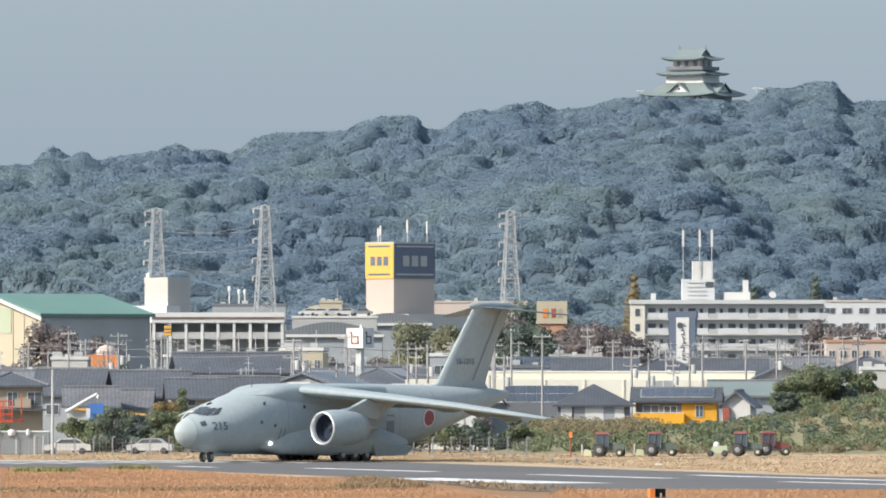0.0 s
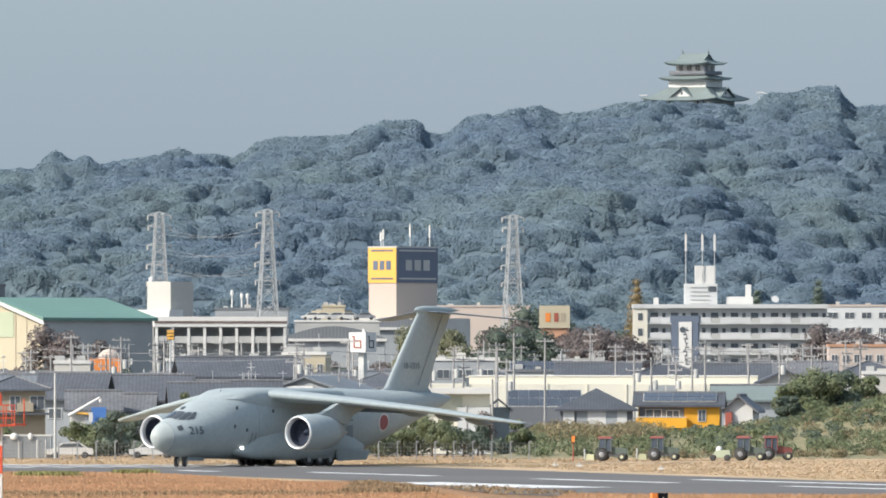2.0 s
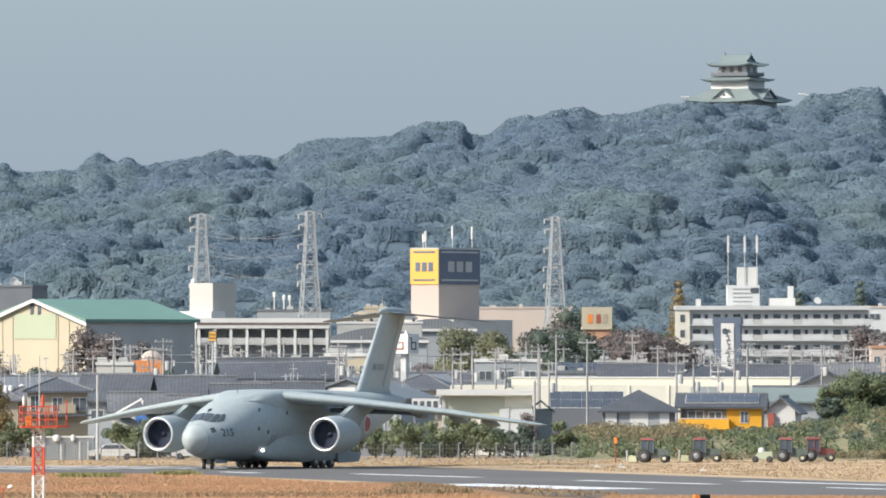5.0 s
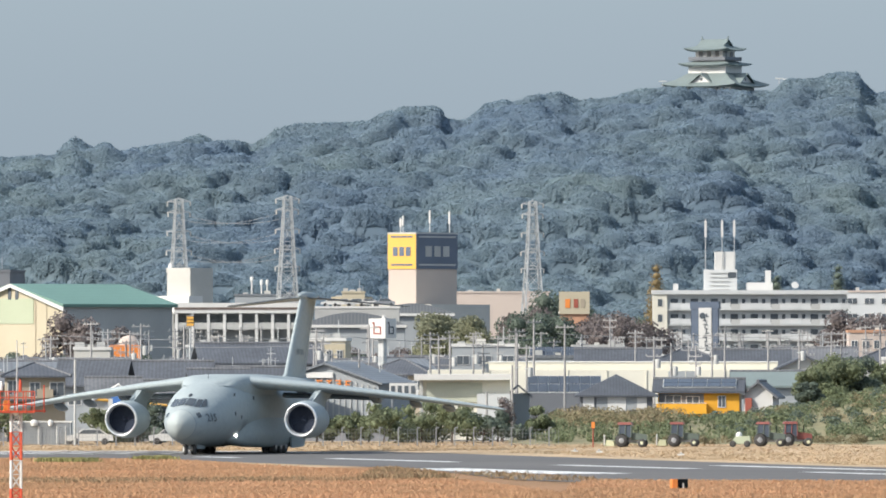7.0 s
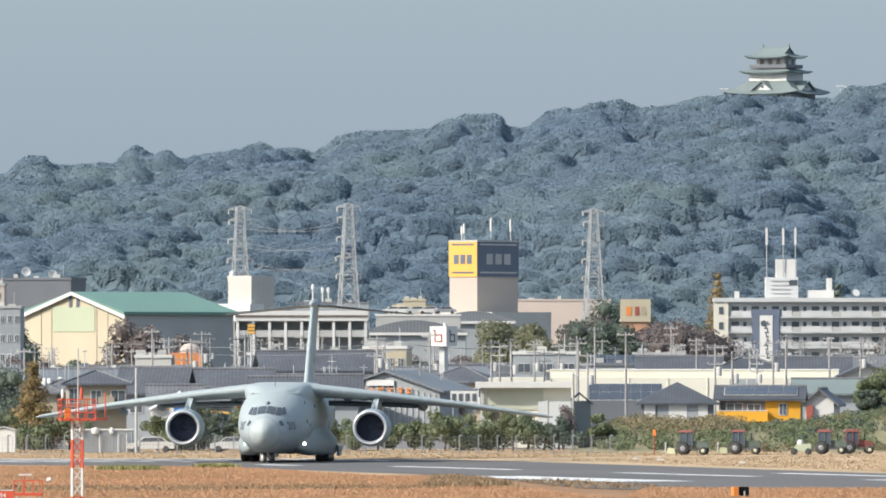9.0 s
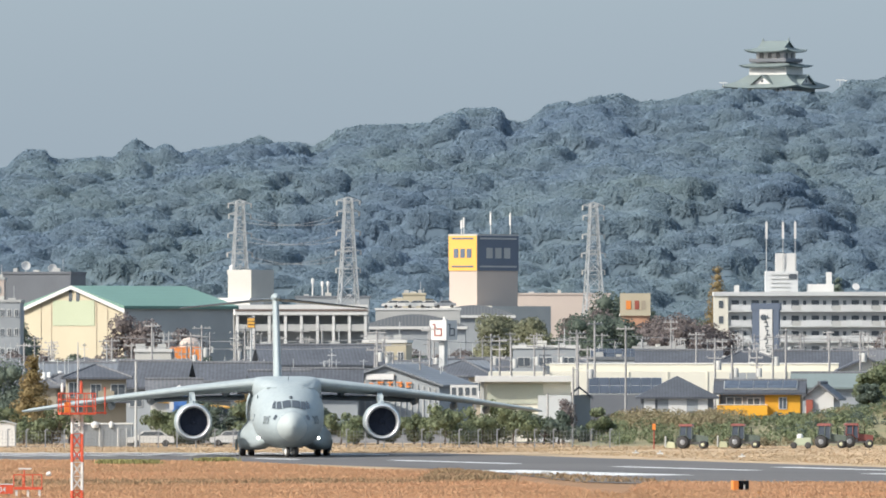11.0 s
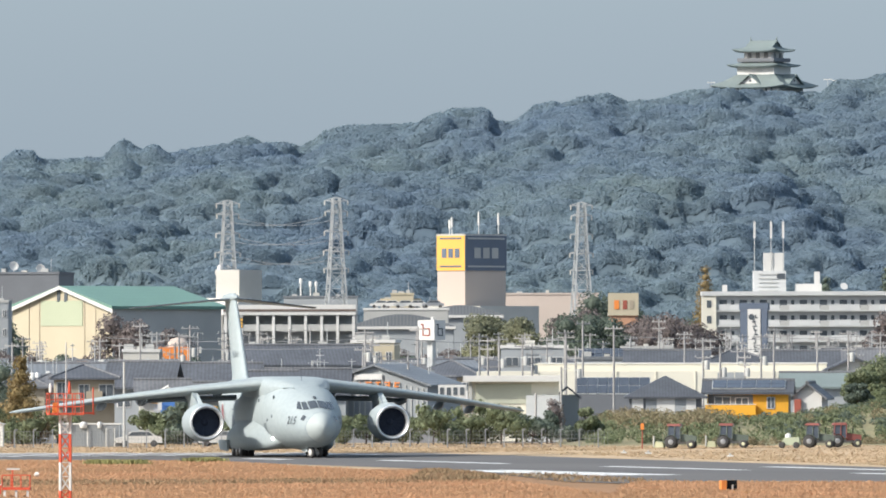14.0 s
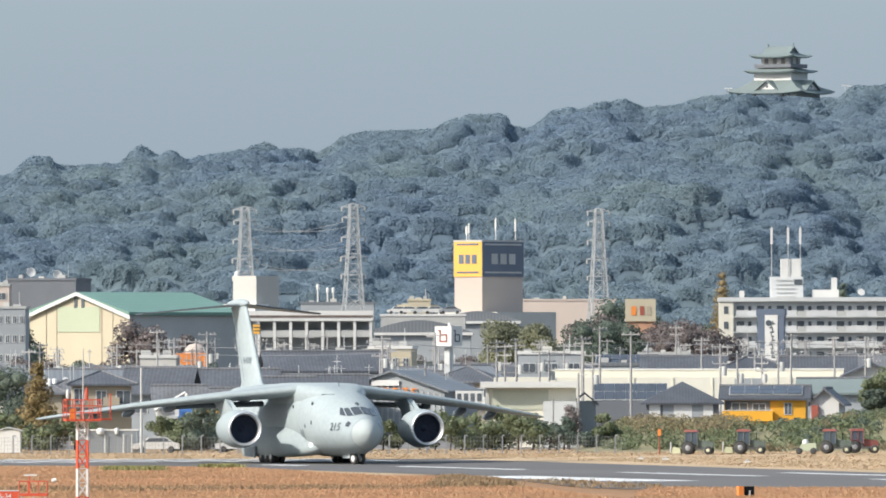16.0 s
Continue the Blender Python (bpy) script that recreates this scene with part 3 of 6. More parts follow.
        for k in range(3):
            a = 16.55 + 1.5 * k
            axle = Shape().rod((-a, side * 2.65, 0.58), (-a, side * 3.75, 0.58), 0.09)
            part("axle", axle, "steel", plane)
            for off in (-0.38, 0.38):
                wheel(plane, "main_wheel", (-a, side * (3.19 + off), 0.58), 0.58, 0.42)
        part("main_strut", Shape().rod((-18.05, side * 3.19, 0.6), (-18.05, side * 2.9, 1.8), 0.2, 0.28), "steel", plane)
    # nose gear
    strut = Shape().rod((-3.6, 0, 0.5), (-3.45, 0, 1.6), 0.11, 0.14, 8).rod((-3.6, -0.45, 0.47), (-3.6, 0.45, 0.47), 0.07).rod((-3.55, 0, 0.8), (-4.6, 0, 1.25), 0.06)
    part("nose_strut", strut, "white", plane, "white nose landing-gear strut")
    for y in (-0.36, 0.36):
        wheel(plane, "nose_wheel", (-3.6, y, 0.47), 0.47, 0.3)
    for y in (-0.62, 0.62):
        part("nose_gear_door", Shape().box(-4.9, y, 0.5, 2.2, 0.05, 0.55), "plane", plane)
    # wings
    for side in (1, -1):
        s = Shape()
        rings = [foil(11.6, 9.2, side * 2.0, 6.08, 1.15, tilt=3), foil(12.1, 8.7, side * 3.1, 6.02, 1.1, tilt=3), foil(14.7, 6.6, side * 8.0, 5.58, 0.85, tilt=3),
                 foil(18.2, 4.4, side * 15.0, 4.78, 0.56, tilt=2.5), foil(21.6, 2.6, side * 21.6, 3.82, 0.3, tilt=2), foil(22.3, 1.7, side * 22.2, 3.74, 0.12)]
        wing = part("wing", s.loft(rings), "plane", plane, "long swept wing drooping towards its tip")
        # flap coloured dark for the shade under the wing
        flap = Shape().loft([foil(20.0, 2.6, side * 3.3, 4.95, 0.5), foil(20.5, 2.2, side * 9.0, 4.8, 0.45), foil(21.0, 1.8, side * 11.6, 4.62, 0.35)])
        part("flap", flap, "plane_dark", wing, "lowered trailing-edge flap")
        for y in (4.9, 11.2, 14.6, 17.4):
            t = (y - 3.1) / 19.1
            z = 6.02 - 0.1187 * (y - 3.1)
            a = 18.6 + 3.6 * t
            pod = Shape().lathe((-a + 0.6, side * y, z - 0.22), (-1, 0, -0.12), ((0, 0.03), (0.6, 0.24), (1.8, 0.36), (3.0, 0.26), (4.0, 0.02)), 12)
            part("flap_fairing", pod, "plane_dark", wing, "grey flap-track fairing")
        # engine
        y = side * 7.95
        nac = Shape().lathe((-9.62, y, 2.92), (-1, 0, 0), ((0.12, 1.43), (0.5, 1.52), (1.4, 1.6), (2.6, 1.58), (3.8, 1.42), (4.7, 1.22), (4.7, 1.12), (3.6, 1.1)), 36, caps=False)
        engine = part("engine", nac, "plane", plane, "large blue-grey turbofan nacelle")
        lip = Shape().lathe((-9.62, y, 2.92), (-1, 0, 0), ((0.45, 1.17), (0.2, 1.21), (0.02, 1.31), (0.0, 1.36), (0.04, 1.42), (0.14, 1.452)), 36, caps=False)
        part("intake_lip", lip, "rim", engine, "bare metal intake lip")
        # duct, disc, blades and spinner are coloured dark as the intake's shade
        duct = Shape().lathe((-9.62, y, 2.92), (-1, 0, 0), ((0.44, 1.17), (1.0, 1.14), (1.75, 1.15)), 36, caps=False)
        part("intake_duct", duct, "fan", engine)
        part("fan_disc", Shape().lathe((-10.85, y, 2.92), (-1, 0, 0), ((0, 1.15), (0.05, 1.15)), 30), "fan", engine, "dark fan disc")
        for k in range(18):
            t = 2 * math.pi * k / 18
            c, q = math.cos(t), math.sin(t)
            blade = Shape().add([(-10.8 - dx, y + r * c - w * q, 2.92 + r * q + w * c) for r, w, dx in ((0.28, -0.03, 0.0), (0.28, 0.03, 0.06), (1.13, 0.13, 0.04), (1.13, -0.1, -0.05))], [(0, 1, 2, 3)])
            part("fan_blade", blade, "fan", engine)
        part("spinner", Shape().lathe((-10.5, y, 2.92), (-1, 0, 0), ((0, 0.02), (0.15, 0.16), (0.32, 0.28), (0.42, 0.3)), 18), "fan", engine)
        core = Shape().lathe((-13.2, y, 2.92), (-1, 0, 0), ((0, 1.0), (1.2, 0.85), (2.2, 0.62), (2.2, 0.5), (2.0, 0.42), (3.4, 0.05)), 24)
        part("exhaust_cone", core, "steel", engine, "bare metal exhaust nozzle and cone")
        pyl = Shape().loft([[(-x, y + o, z) for x, o, z in ((10.9, 0.0, 4.40), (12.2, 0.24, 4.3), (16.2, 0.2, 3.6), (17.4, 0, 4.4), (16.2, -0.2, 3.6), (12.2, -0.24, 4.3))],
                            [(-x, y + o, z) for x, o, z in ((13.9, 0.0, 4.85), (15.0, 0.24, 5.4), (17.6, 0.2, 5.35), (19.4, 0, 5.1), (17.6, -0.2, 5.35), (15.0, -0.24, 5.4))]], soft=False)
        part("engine_pylon", pyl, "plane", engine)
        # tailplane
        # dark colour and added edge strip stand for the tailplane's shaded underside
        s = Shape().loft([foil(37.4, 4.4, side * 0.2, 13.35, 0.22, tilt=2.5), foil(38.0, 4.0, side * 1.2, 13.3, 0.18, tilt=3), foil(41.4, 1.7, side * 8.0, 12.62, 0.09, tilt=3), foil(41.8, 1.2, side * 8.2, 12.6, 0.05, tilt=3)])
        tail = part("tailplane", s, "plane_dark", plane, "swept T-tail stabiliser")
        part("leading_edge", Shape().rod((-37.97, side * 1.2, 13.34), (-41.36, side * 8.0, 12.635), 0.07, 0.05, 8), "marking", tail, "dark strip added for the tailplane's shade")
    # fin and its bullet
    s = Shape().loft([foil(29.6, 9.4, 0, 6.0, 0.75, upright=True), foil(32.0, 6.3, 0, 6.7, 0.72, upright=True), foil(34.6, 5.2, 0, 10.4, 0.6, upright=True), foil(36.9, 4.9, 0, 13.55, 0.52, upright=True)])
    fin = part("fin", s, "plane", plane, "tall swept tail fin")
    s = Shape().lathe((-36.3, 0, 13.5), (-1, 0, 0.0), ((0, 0.04), (0.35, 0.26), (1.2, 0.38), (3.0, 0.38), (5.0, 0.25), (6.4, 0.03)), 16)
    part("fin_bullet", s, "plane", fin)
    rud = Shape()
    for side in (1, -1):
        rud.add([(-x, side * y, z) for x, y, z in ((36.35, 0.30, 6.9), (36.45, 0.30, 6.9), (40.1, 0.25, 13.2), (40.0, 0.25, 13.2))], [(0, 1, 2, 3)])
    part("rudder_seam", rud, "plane_dark", fin)
    # cockpit windows, each a curved pane on the skin
    def pane(corners, side):
        s = Shape()
        n = 6
        for i in range(n + 1):
            for j in range(n + 1):
                p, q = i / n, j / n
                a = (corners[0][0] * (1 - p) + corners[1][0] * p) * (1 - q) + (corners[3][0] * (1 - p) + corners[2][0] * p) * q
                z = (corners[0][1] * (1 - p) + corners[1][1] * p) * (1 - q) + (corners[3][1] * (1 - p) + corners[2][1] * p) * q
                zc, hw, hh = body_at(a)
                # angle round the body instead of height keeps the front panes on the skin
                t = z
                c, k = math.cos(t), 2 / power(a)
                s.v.append((-a + 0.03, side * (hw + 0.02) * abs(c) ** k * math.copysign(1, c), zc + (hh + 0.03) * abs(math.sin(t)) ** k))
        for i in range(n):
            for j in range(n):
                s.f.append((i * (n + 1) + j, (i + 1) * (n + 1) + j, (i + 1) * (n + 1) + j + 1, i * (n + 1) + j + 1))
                s.soft.append(True)
        return s
    for side in (1, -1):
        part("windscreen", pane(((1.98, 1.54), (2.1, 1.12), (3.4, 1.2), (3.3, 1.54)), side), "glass", fuselage, "dark cockpit windscreen pane")
        part("cockpit_window", pane(((2.15, 1.07), (2.6, 0.86), (3.75, 1.02), (3.5, 1.16)), side), "glass", fuselage, "dark cockpit side window")
        part("cockpit_window", pane(((2.72, 0.83), (3.4, 0.72), (4.15, 0.95), (3.9, 1.0)), side), "glass", fuselage, "dark cockpit side window")
        part("chin_window", pane(((1.66, 0.40), (2.1, 0.40), (2.1, 0.68), (1.66, 0.68)), side), "glass", fuselage, "small dark lower window")
        for a, z in ((7.4, 3.3), (9.0, 3.0), (12.6, 4.6), (8.0, 4.9)):
            b = body_side(a, z)
            part("vent", Shape().box(-a, side * b, z, 0.22, 0.06, 0.28), "marking", fuselage, "small dark vent")
        for a in (9.5, 10.0):
            s = Shape()
            s.add([(-a - d, side * (body_side(a, z) + 0.04), z) for d, z in ((0, 1.4), (0.14, 1.4), (0.05, 1.9), (0.19, 1.9), (0.1, 2.4), (0.24, 2.4), (0.15, 2.9), (0.29, 2.9))], [(0, 1, 3, 2), (2, 3, 5, 4), (4, 5, 7, 6)])
            part("rub_strip", s, "plane_dark", fuselage)
        sgn = side
        text_on("number", "215", 0.92, "marking", fuselage, lambda x, y: (-3.2 - sgn * x, sgn * (body_side(3.2 + sgn * x, 3.1 + y) + 0.04), 3.1 + y), 0, "dark grey number on the nose")
        text_on("serial", "18-1215", 0.72, "plane_dark", fin, lambda x, y: (-35.4 - sgn * x, sgn * 0.37, 8.6 + y), 0, "dark grey serial number on the fin")
        for r, mat, lift in ((0.8, "white", 0.02), (0.67, "red", 0.035)):
            s = Shape()
            pts = []
            for k in range(28):
                t = 2 * math.pi * k / 28
                a, z = 28.2 + r * math.cos(t), 3.7 + r * math.sin(t)
                pts.append((-a, side * (body_side(a, z) + lift), z))
            s.add(pts + [(-28.2, side * (body_side(28.2, 3.7) + lift), 3.7)], [(i, (i + 1) % 28, 28) for i in range(28)], True)
            part("roundel", s, mat, fuselage, "red disc with a white rim" if mat == "red" else "")
        part("troop_door", Shape().box(-23.2, side * (body_side(23.2, 3.1) - 0.01), 2.1, 0.9, 0.05, 1.9), "plane_dark", fuselage)
    part("aerial", Shape().rod((-9, 0, 6.3), (-9.2, 0, 6.95), 0.03, 0.02), "marking", plane)
    part("aerial", Shape().rod((-14.5, 0.4, 7.0), (-14.7, 0.4, 7.7), 0.03), "marking", plane)
    part("wiper_hump", Shape().lathe((-3.6, 0, 4.86), (-1, 0, 0.38), ((0, 0.05), (0.2, 0.16), (0.5, 0.14), (0.7, 0.04)), 10), "marking", plane)
    return plane


WHEELS = []


def wheel(plane, name, centre, r, w):
    """Tyre and hub, turning about its own axle."""
    prof = [(-w / 2, r * 0.55), (-w / 2, r * 0.85), (-w * 0.35, r * 0.97), (0, r), (w * 0.35, r * 0.97), (w / 2, r * 0.85), (w / 2, r * 0.55)]
    hub = new(name)
    hub.parent = plane
    hub.location = centre
    part("tyre", Shape().lathe((0, 0, 0), (0, 1, 0), prof, 20), "rubber", hub, "black tyre")
    part("rim", Shape().lathe((0, 0, 0), (0, 1, 0), ((-w / 2 - 0.02, r * 0.3), (-w / 2 + 0.01, r * (0.72 if r < 0.5 else 0.56)), (w / 2 - 0.01, r * (0.72 if r < 0.5 else 0.56)), (w / 2 + 0.02, r * 0.3)), 14), "white" if r < 0.5 else "steel", hub, "pale wheel rim")
    WHEELS.append((hub, centre, r))


AIRCRAFT = build_aircraft()


# ------------------------------------------------------------ houses and buildings
TAKEN = []


def window(parent, x, y, z, w, h, face=-1, casing="white", mull=1):
    """A framed window on a wall that faces -y (or +x when face is 2)."""
    if face == 2:
        fr = part("window", Shape().box(x, y, z, 0.1, w, h), casing, parent, "framed window")
        part("pane", Shape().box(x + 0.04, y, z + 0.07, 0.06, w - 0.16, h - 0.14), "window", fr, "dark window glass")
        return fr
    fr = part("window", Shape().box(x, y, z, w, 0.1, h), casing, parent, "framed window")
    n = mull + 1
    pw = (w - 0.08 * (n + 1)) / n
    for k in range(n):
        part("pane", Shape().box(x - w / 2 + 0.08 + pw / 2 + k * (pw + 0.08), y - 0.04, z + 0.07, pw, 0.06, h - 0.14), "window", fr, "dark window glass")
    return fr


def gable_roof(w, d, z, rise, over=0.5, axis="x", thick=0.22):
    """Two pitched slabs meeting in a ridge along x or y."""
    s = Shape()
    W, D = w / 2 + over, d / 2 + over
    if axis == "y":
        W, D = D, W
    drop = rise * over / (D - over)
    prof = [(-D, z - drop), (0, z + rise), (D, z - drop), (D, z - drop - thick), (0, z + rise - thick), (-D, z - drop - thick)]
    rings = [[((e * W, q, h) if axis == "x" else (q, e * W, h)) for q, h in prof] for e in (-1, 1)]
    if axis == "y":
        rings.reverse()
    n = 6
    s.add([p for r in rings for p in r], [(i, (i + 1) % n, n + (i + 1) % n, n + i) for i in range(n)] + [(5, 4, 1, 0), (4, 3, 2, 1), (n + 0, n + 1, n + 4, n + 5), (n + 1, n + 2, n + 3, n + 4)])
    return s


def hip_roof(w, d, z, rise, over=0.5, thick=0.2):
    s = Shape()
    W, D = w / 2 + over, d / 2 + over
    r = max(W - D, 0.05)
    s.add([(-W, -D, z), (W, -D, z), (W, D, z), (-W, D, z), (-r, 0, z + rise), (r, 0, z + rise), (-W, -D, z - thick), (W, -D, z - thick), (W, D, z - thick), (-W, D, z - thick)],
          [(0, 1, 5, 4), (1, 2, 5), (2, 3, 4, 5), (3, 0, 4), (6, 7, 1, 0), (7, 8, 2, 1), (8, 9, 3, 2), (9, 6, 0, 3), (9, 8, 7, 6)])
    return s


def gable_walls(w, d, h, rise, axis="x"):
    """Walls with gable ends up to the ridge, a little inside the roof slabs."""
    s = Shape().box(0, 0, 0, w, d, h)
    if axis == "x":
        for e in (-1, 1):
            s.add([(e * w / 2, -d / 2, h), (e * w / 2, d / 2, h), (e * w / 2, 0, h + rise - 0.25)], [(0, 1, 2)])
    else:
        for e in (-1, 1):
            s.add([(-w / 2, e * d / 2, h), (w / 2, e * d / 2, h), (0, e * d / 2, h + rise - 0.25)], [(0, 1, 2)])
    return s


def house(m, w, d, h, rise, roof="gable", axis="x", wall="plaster", tiles="tile", wins=(), label="", group="", ridge=True):
    ob = thing("house", m, label or "two-storey house with a dark tiled roof", "house", group)
    part("wall", gable_walls(w, d, h, rise, axis) if roof == "gable" else Shape().box(0, 0, 0, w, d, h), wall, ob)
    top = part("roof", gable_roof(w, d, h, rise, 0.6, axis) if roof == "gable" else hip_roof(w, d, h, rise, 0.6), tiles, ob, "pitched tiled roof")
    if ridge:
        s = Shape()
        if roof == "gable":
            a, b = ((-w / 2 - 0.6, 0, h + rise), (w / 2 + 0.6, 0, h + rise)) if axis == "x" else ((0, -d / 2 - 0.6, h + rise), (0, d / 2 + 0.6, h + rise))
        else:
            r = max(w / 2 - d / 2, 0.05)
            a, b = (-r, 0, h + rise), (r, 0, h + rise)
        part("ridge_cap", s.rod(a, b, 0.18, 0.18, 6), "tile_light", top)
        if roof == "hip":
            for e in (-1, 1):
                part("hip_cap", Shape().rod((e * r, 0, h + rise), (e * (w / 2 + 0.6), -d / 2 - 0.6, h + 0.02), 0.13, 0.13, 6), "tile_light", top)
    for x, z, ww, hh in wins:
        window(ob, x, -d / 2 - 0.03, z, ww, hh)
    return ob


def take(x0, x1, y0, y1):
    TAKEN.append((x0, x1, y0, y1))


def at(x, y, turn=0.0, z=0.0):
    return pose(x, y, z, 0, 0, turn)


def solar_array(m, cols, rows, label, pw=1.6, ph=1.0):
    """Panels in rows on a thin metal frame, lying in the thing's own plane."""
    ob = thing("solar_array", m, label, "solar panels", "solar arrays")
    part("frame", Shape().box(0, 0, -0.12, cols * pw + 0.1, rows * ph + 0.1, 0.1), "galv", ob)
    for i in range(cols):
        for j in range(rows):
            part("panel", Shape().box((i - (cols - 1) / 2) * pw, (j - (rows - 1) / 2) * ph, 0, pw * 0.94, ph * 0.92, 0.05), "solar", ob)
    return ob


# -- row of houses behind the left hedge
h1 = house(at(-43.02, 1052, 4), 5.86, 7.0, 6.15, 1.30, "hip", wall="beige", tiles="tile",
           wins=((-2.3, 4.2, 1.1, 1.5), (-0.1, 4.0, 1.1, 1.5), (2.1, 4.1, 1.5, 1.4)), label="beige two-storey house with a grey hipped tile roof")
part("lower_roof", Shape().box(0, -4.0, 3.6, 6.6, 1.6, 0.2), "tile", h1, "grey porch roof")
part("balcony", Shape().box(0.9, -3.9, 3.9, 1.6, 0.7, 0.9), "beige", h1, "beige balcony parapet")
house(at(-38.20, 1085, -6), 6.4, 8, 5.4, 2.3, "gable", "x", "grey_wall", "tile", ((-1.5, 3.0, 1.4, 1.1),), "house with a broad grey tiled gable roof")
house(at(-34.83, 1042, 3), 4.6, 5, 4.50, 1.5, "gable", "x", "plaster", "tile_light", ((1.6, 2.6, 0.9, 1.1),), "small house with weathered grey tiles")
house(at(-31.02, 1047, -2), 3.6, 5, 4.31, 1.4, "gable", "x", "plaster", "tile_light", ((1.0, 2.4, 1.2, 1.0),), "small house with weathered grey tiles")
house(at(-31.09, 1100, 0), 8.6, 8, 5.2, 2.3, "gable", "x", "dark_wall", "tile", (), "low house with a wide dark tiled roof")
house(at(-25.45, 1084, 4), 5.4, 7, 5.01, 1.7, "gable", "x", "beige", "tile", ((-1.0, 3.9, 1.8, 0.8),), "beige house with a dark tiled roof")
house(at(-22.38, 1104, 0), 9.5, 8, 4.57, 2.3, "gable", "x", "grey_wall", "tile", (), "long low workshop with a dark roof")
house(at(-23.37, 1182, 8), 13, 8, 7.45, 1.9, "gable", "x", "grey_wall", "tile", ((-4, 4.2, 1.5, 0.9), (0, 4.2, 1.0, 0.9)), "grey clad workshop with a shallow roof")
house(at(-13.95, 1165, 0), 9, 8, 5.0, 1.6, "gable", "x", "grey_wall", "metal_roof", (), "grey shed with a sheet metal roof")
take(-60, 0, 1030, 1135)
take(-12, 70, 1130, 1262)

# -- hall with a slatted front and orange lettering
hall = thing("hall", at(-13.07, 1115, -14), "grey hall with a shallow roof and orange lettering on its front", "hall")
part("wall", gable_walls(11.6, 14, 5.36, 2.0, "y"), "grey_wall", hall)
part("roof", gable_roof(11.6, 14, 5.36, 2.0, 0.5, "y"), "metal_roof", hall, "sheet metal gable roof")
for k in range(18):
    part("slat", Shape().box(-5.4 + 0.63 * k, -7.06, 1.0, 0.14, 0.1, 6.20 - 1.2 - abs(k - 8.5) * 0.14), "concrete", hall)
for k, (wd, hh) in enumerate(((0.55, 0.5), (0.6, 0.55), (0.5, 0.5), (0.65, 0.6), (0.6, 0.6), (0.65, 0.6), (0.6, 0.55))):
    lx, lz = -3.6 + 1.02 * k, 4.89
    part("letter_bar", Shape().box(lx, -7.2, lz + hh - 0.13, wd, 0.08, 0.13), "orange", hall, "orange lettering")
    part("letter_bar", Shape().box(lx + 0.05 * (k % 3 - 1), -7.2, lz + 0.05 + 0.12 * (k % 2), wd * 0.8, 0.08, 0.12), "orange", hall, "orange lettering")
    part("letter_bar", Shape().box(lx + wd * 0.25 * (k % 3 - 1), -7.21, lz, 0.14, 0.08, hh), "orange", hall, "orange lettering")
part("sign_board", Shape().box(-0.6, -7.2, 5.72, 3.0, 0.1, 0.6), "white", hall, "white sign board")
take(-16, 3, 1100, 1140)
cabin = thing("site_cabin", at(-6.13, 1036, 0, 4.09), "small white cabin with four dark windows on stilts", "cabin")
part("body", Shape().box(0, 0, 0, 2.7, 2.2, 1.35), "white", cabin)
for k in range(4):
    part("pane", Shape().box(-1.0 + 0.66 * k, -1.12, 0.35, 0.4, 0.06, 0.75), "window", cabin, "dark window")
for x in (-1.1, 1.1):
    for y in (-0.9, 0.9):
        part("stilt", Shape().box(x, y, -4.09, 0.15, 0.15, 4.09), "steel", cabin)

# -- pale workshop with an overhanging flat roof, and the long cream warehouse behind
ws = thing("workshop", at(-0.07, 1026, 0), "pale concrete workshop with an overhanging flat roof", "workshop")
part("wall", Shape().box(0, 0, 0, 8.76, 9, 5.81), "ivory", ws)
part("roof", Shape().box(-0.2, -0.5, 5.81, 9.42, 10.6, 0.55), "white", ws, "white flat roof slab")
part("shutter", Shape().box(-1.0, -4.56, 3.67, 5.4, 0.08, 1.9), "pale_olive", ws, "greenish grey wall panel")
part("side_wall", Shape().box(2.8, -5.3, 0, 3.2, 1.2, 4.49), "pale", ws)
part("pier", Shape().box(-4.2, -4.6, 0, 0.3, 0.25, 5.81), "concrete", ws)
shed = thing("shed", at(5.18, 1034, 0), "dark grey shed with a lean-to roof", "shed")
part("wall", Shape().box(0, 0, 0, 2.2, 5, 4.44), "grey_wall", shed)
part("roof", gable_roof(2.2, 5, 4.44, 0.9, 0.3, "y"), "tile", shed)
take(-4, 18, 1015, 1050)
wh = thing("warehouse", at(16.37, 1240, -1.5), "very long off-white warehouse with a flat parapet", "warehouse")
part("wall", Shape().box(0, 0, 0, 41.20, 16, 6.24), "ivory", wh)
part("upper_wall", Shape().box(3.2, 1.5, 6.24, 34.33, 12, 0.86), "ivory", wh)
part("coping", Shape().box(3.2, 1.5, 7.10, 34.46, 12.2, 0.12), "white", wh)
part("shutter", Shape().box(9.2, -8.04, 4.59, 3.2, 0.1, 1.5), "grey_wall", wh, "pale grey shutter")
for k in range(9):
    part("downpipe", Shape().box(-18 + 4.6 * k, -8.06, 0, 0.1, 0.1, 6.24), "ivory", wh)
take(-10, 40, 1225, 1255)
sr = thing("carport", at(10.07, 1130, 0), "low shed with two tiers of solar panels", "shed")
part("wall", Shape().box(0, 1.0, 0, 8.4, 7, 4.01), "dark_wall", sr)
part("upper_wall", Shape().box(0, 2.3, 4.01, 6.79, 4.4, 0.91), "grey_wall", sr)
part("gutter", Shape().box(0, -0.6, 4.13, 7.04, 0.3, 0.2), "white", sr)
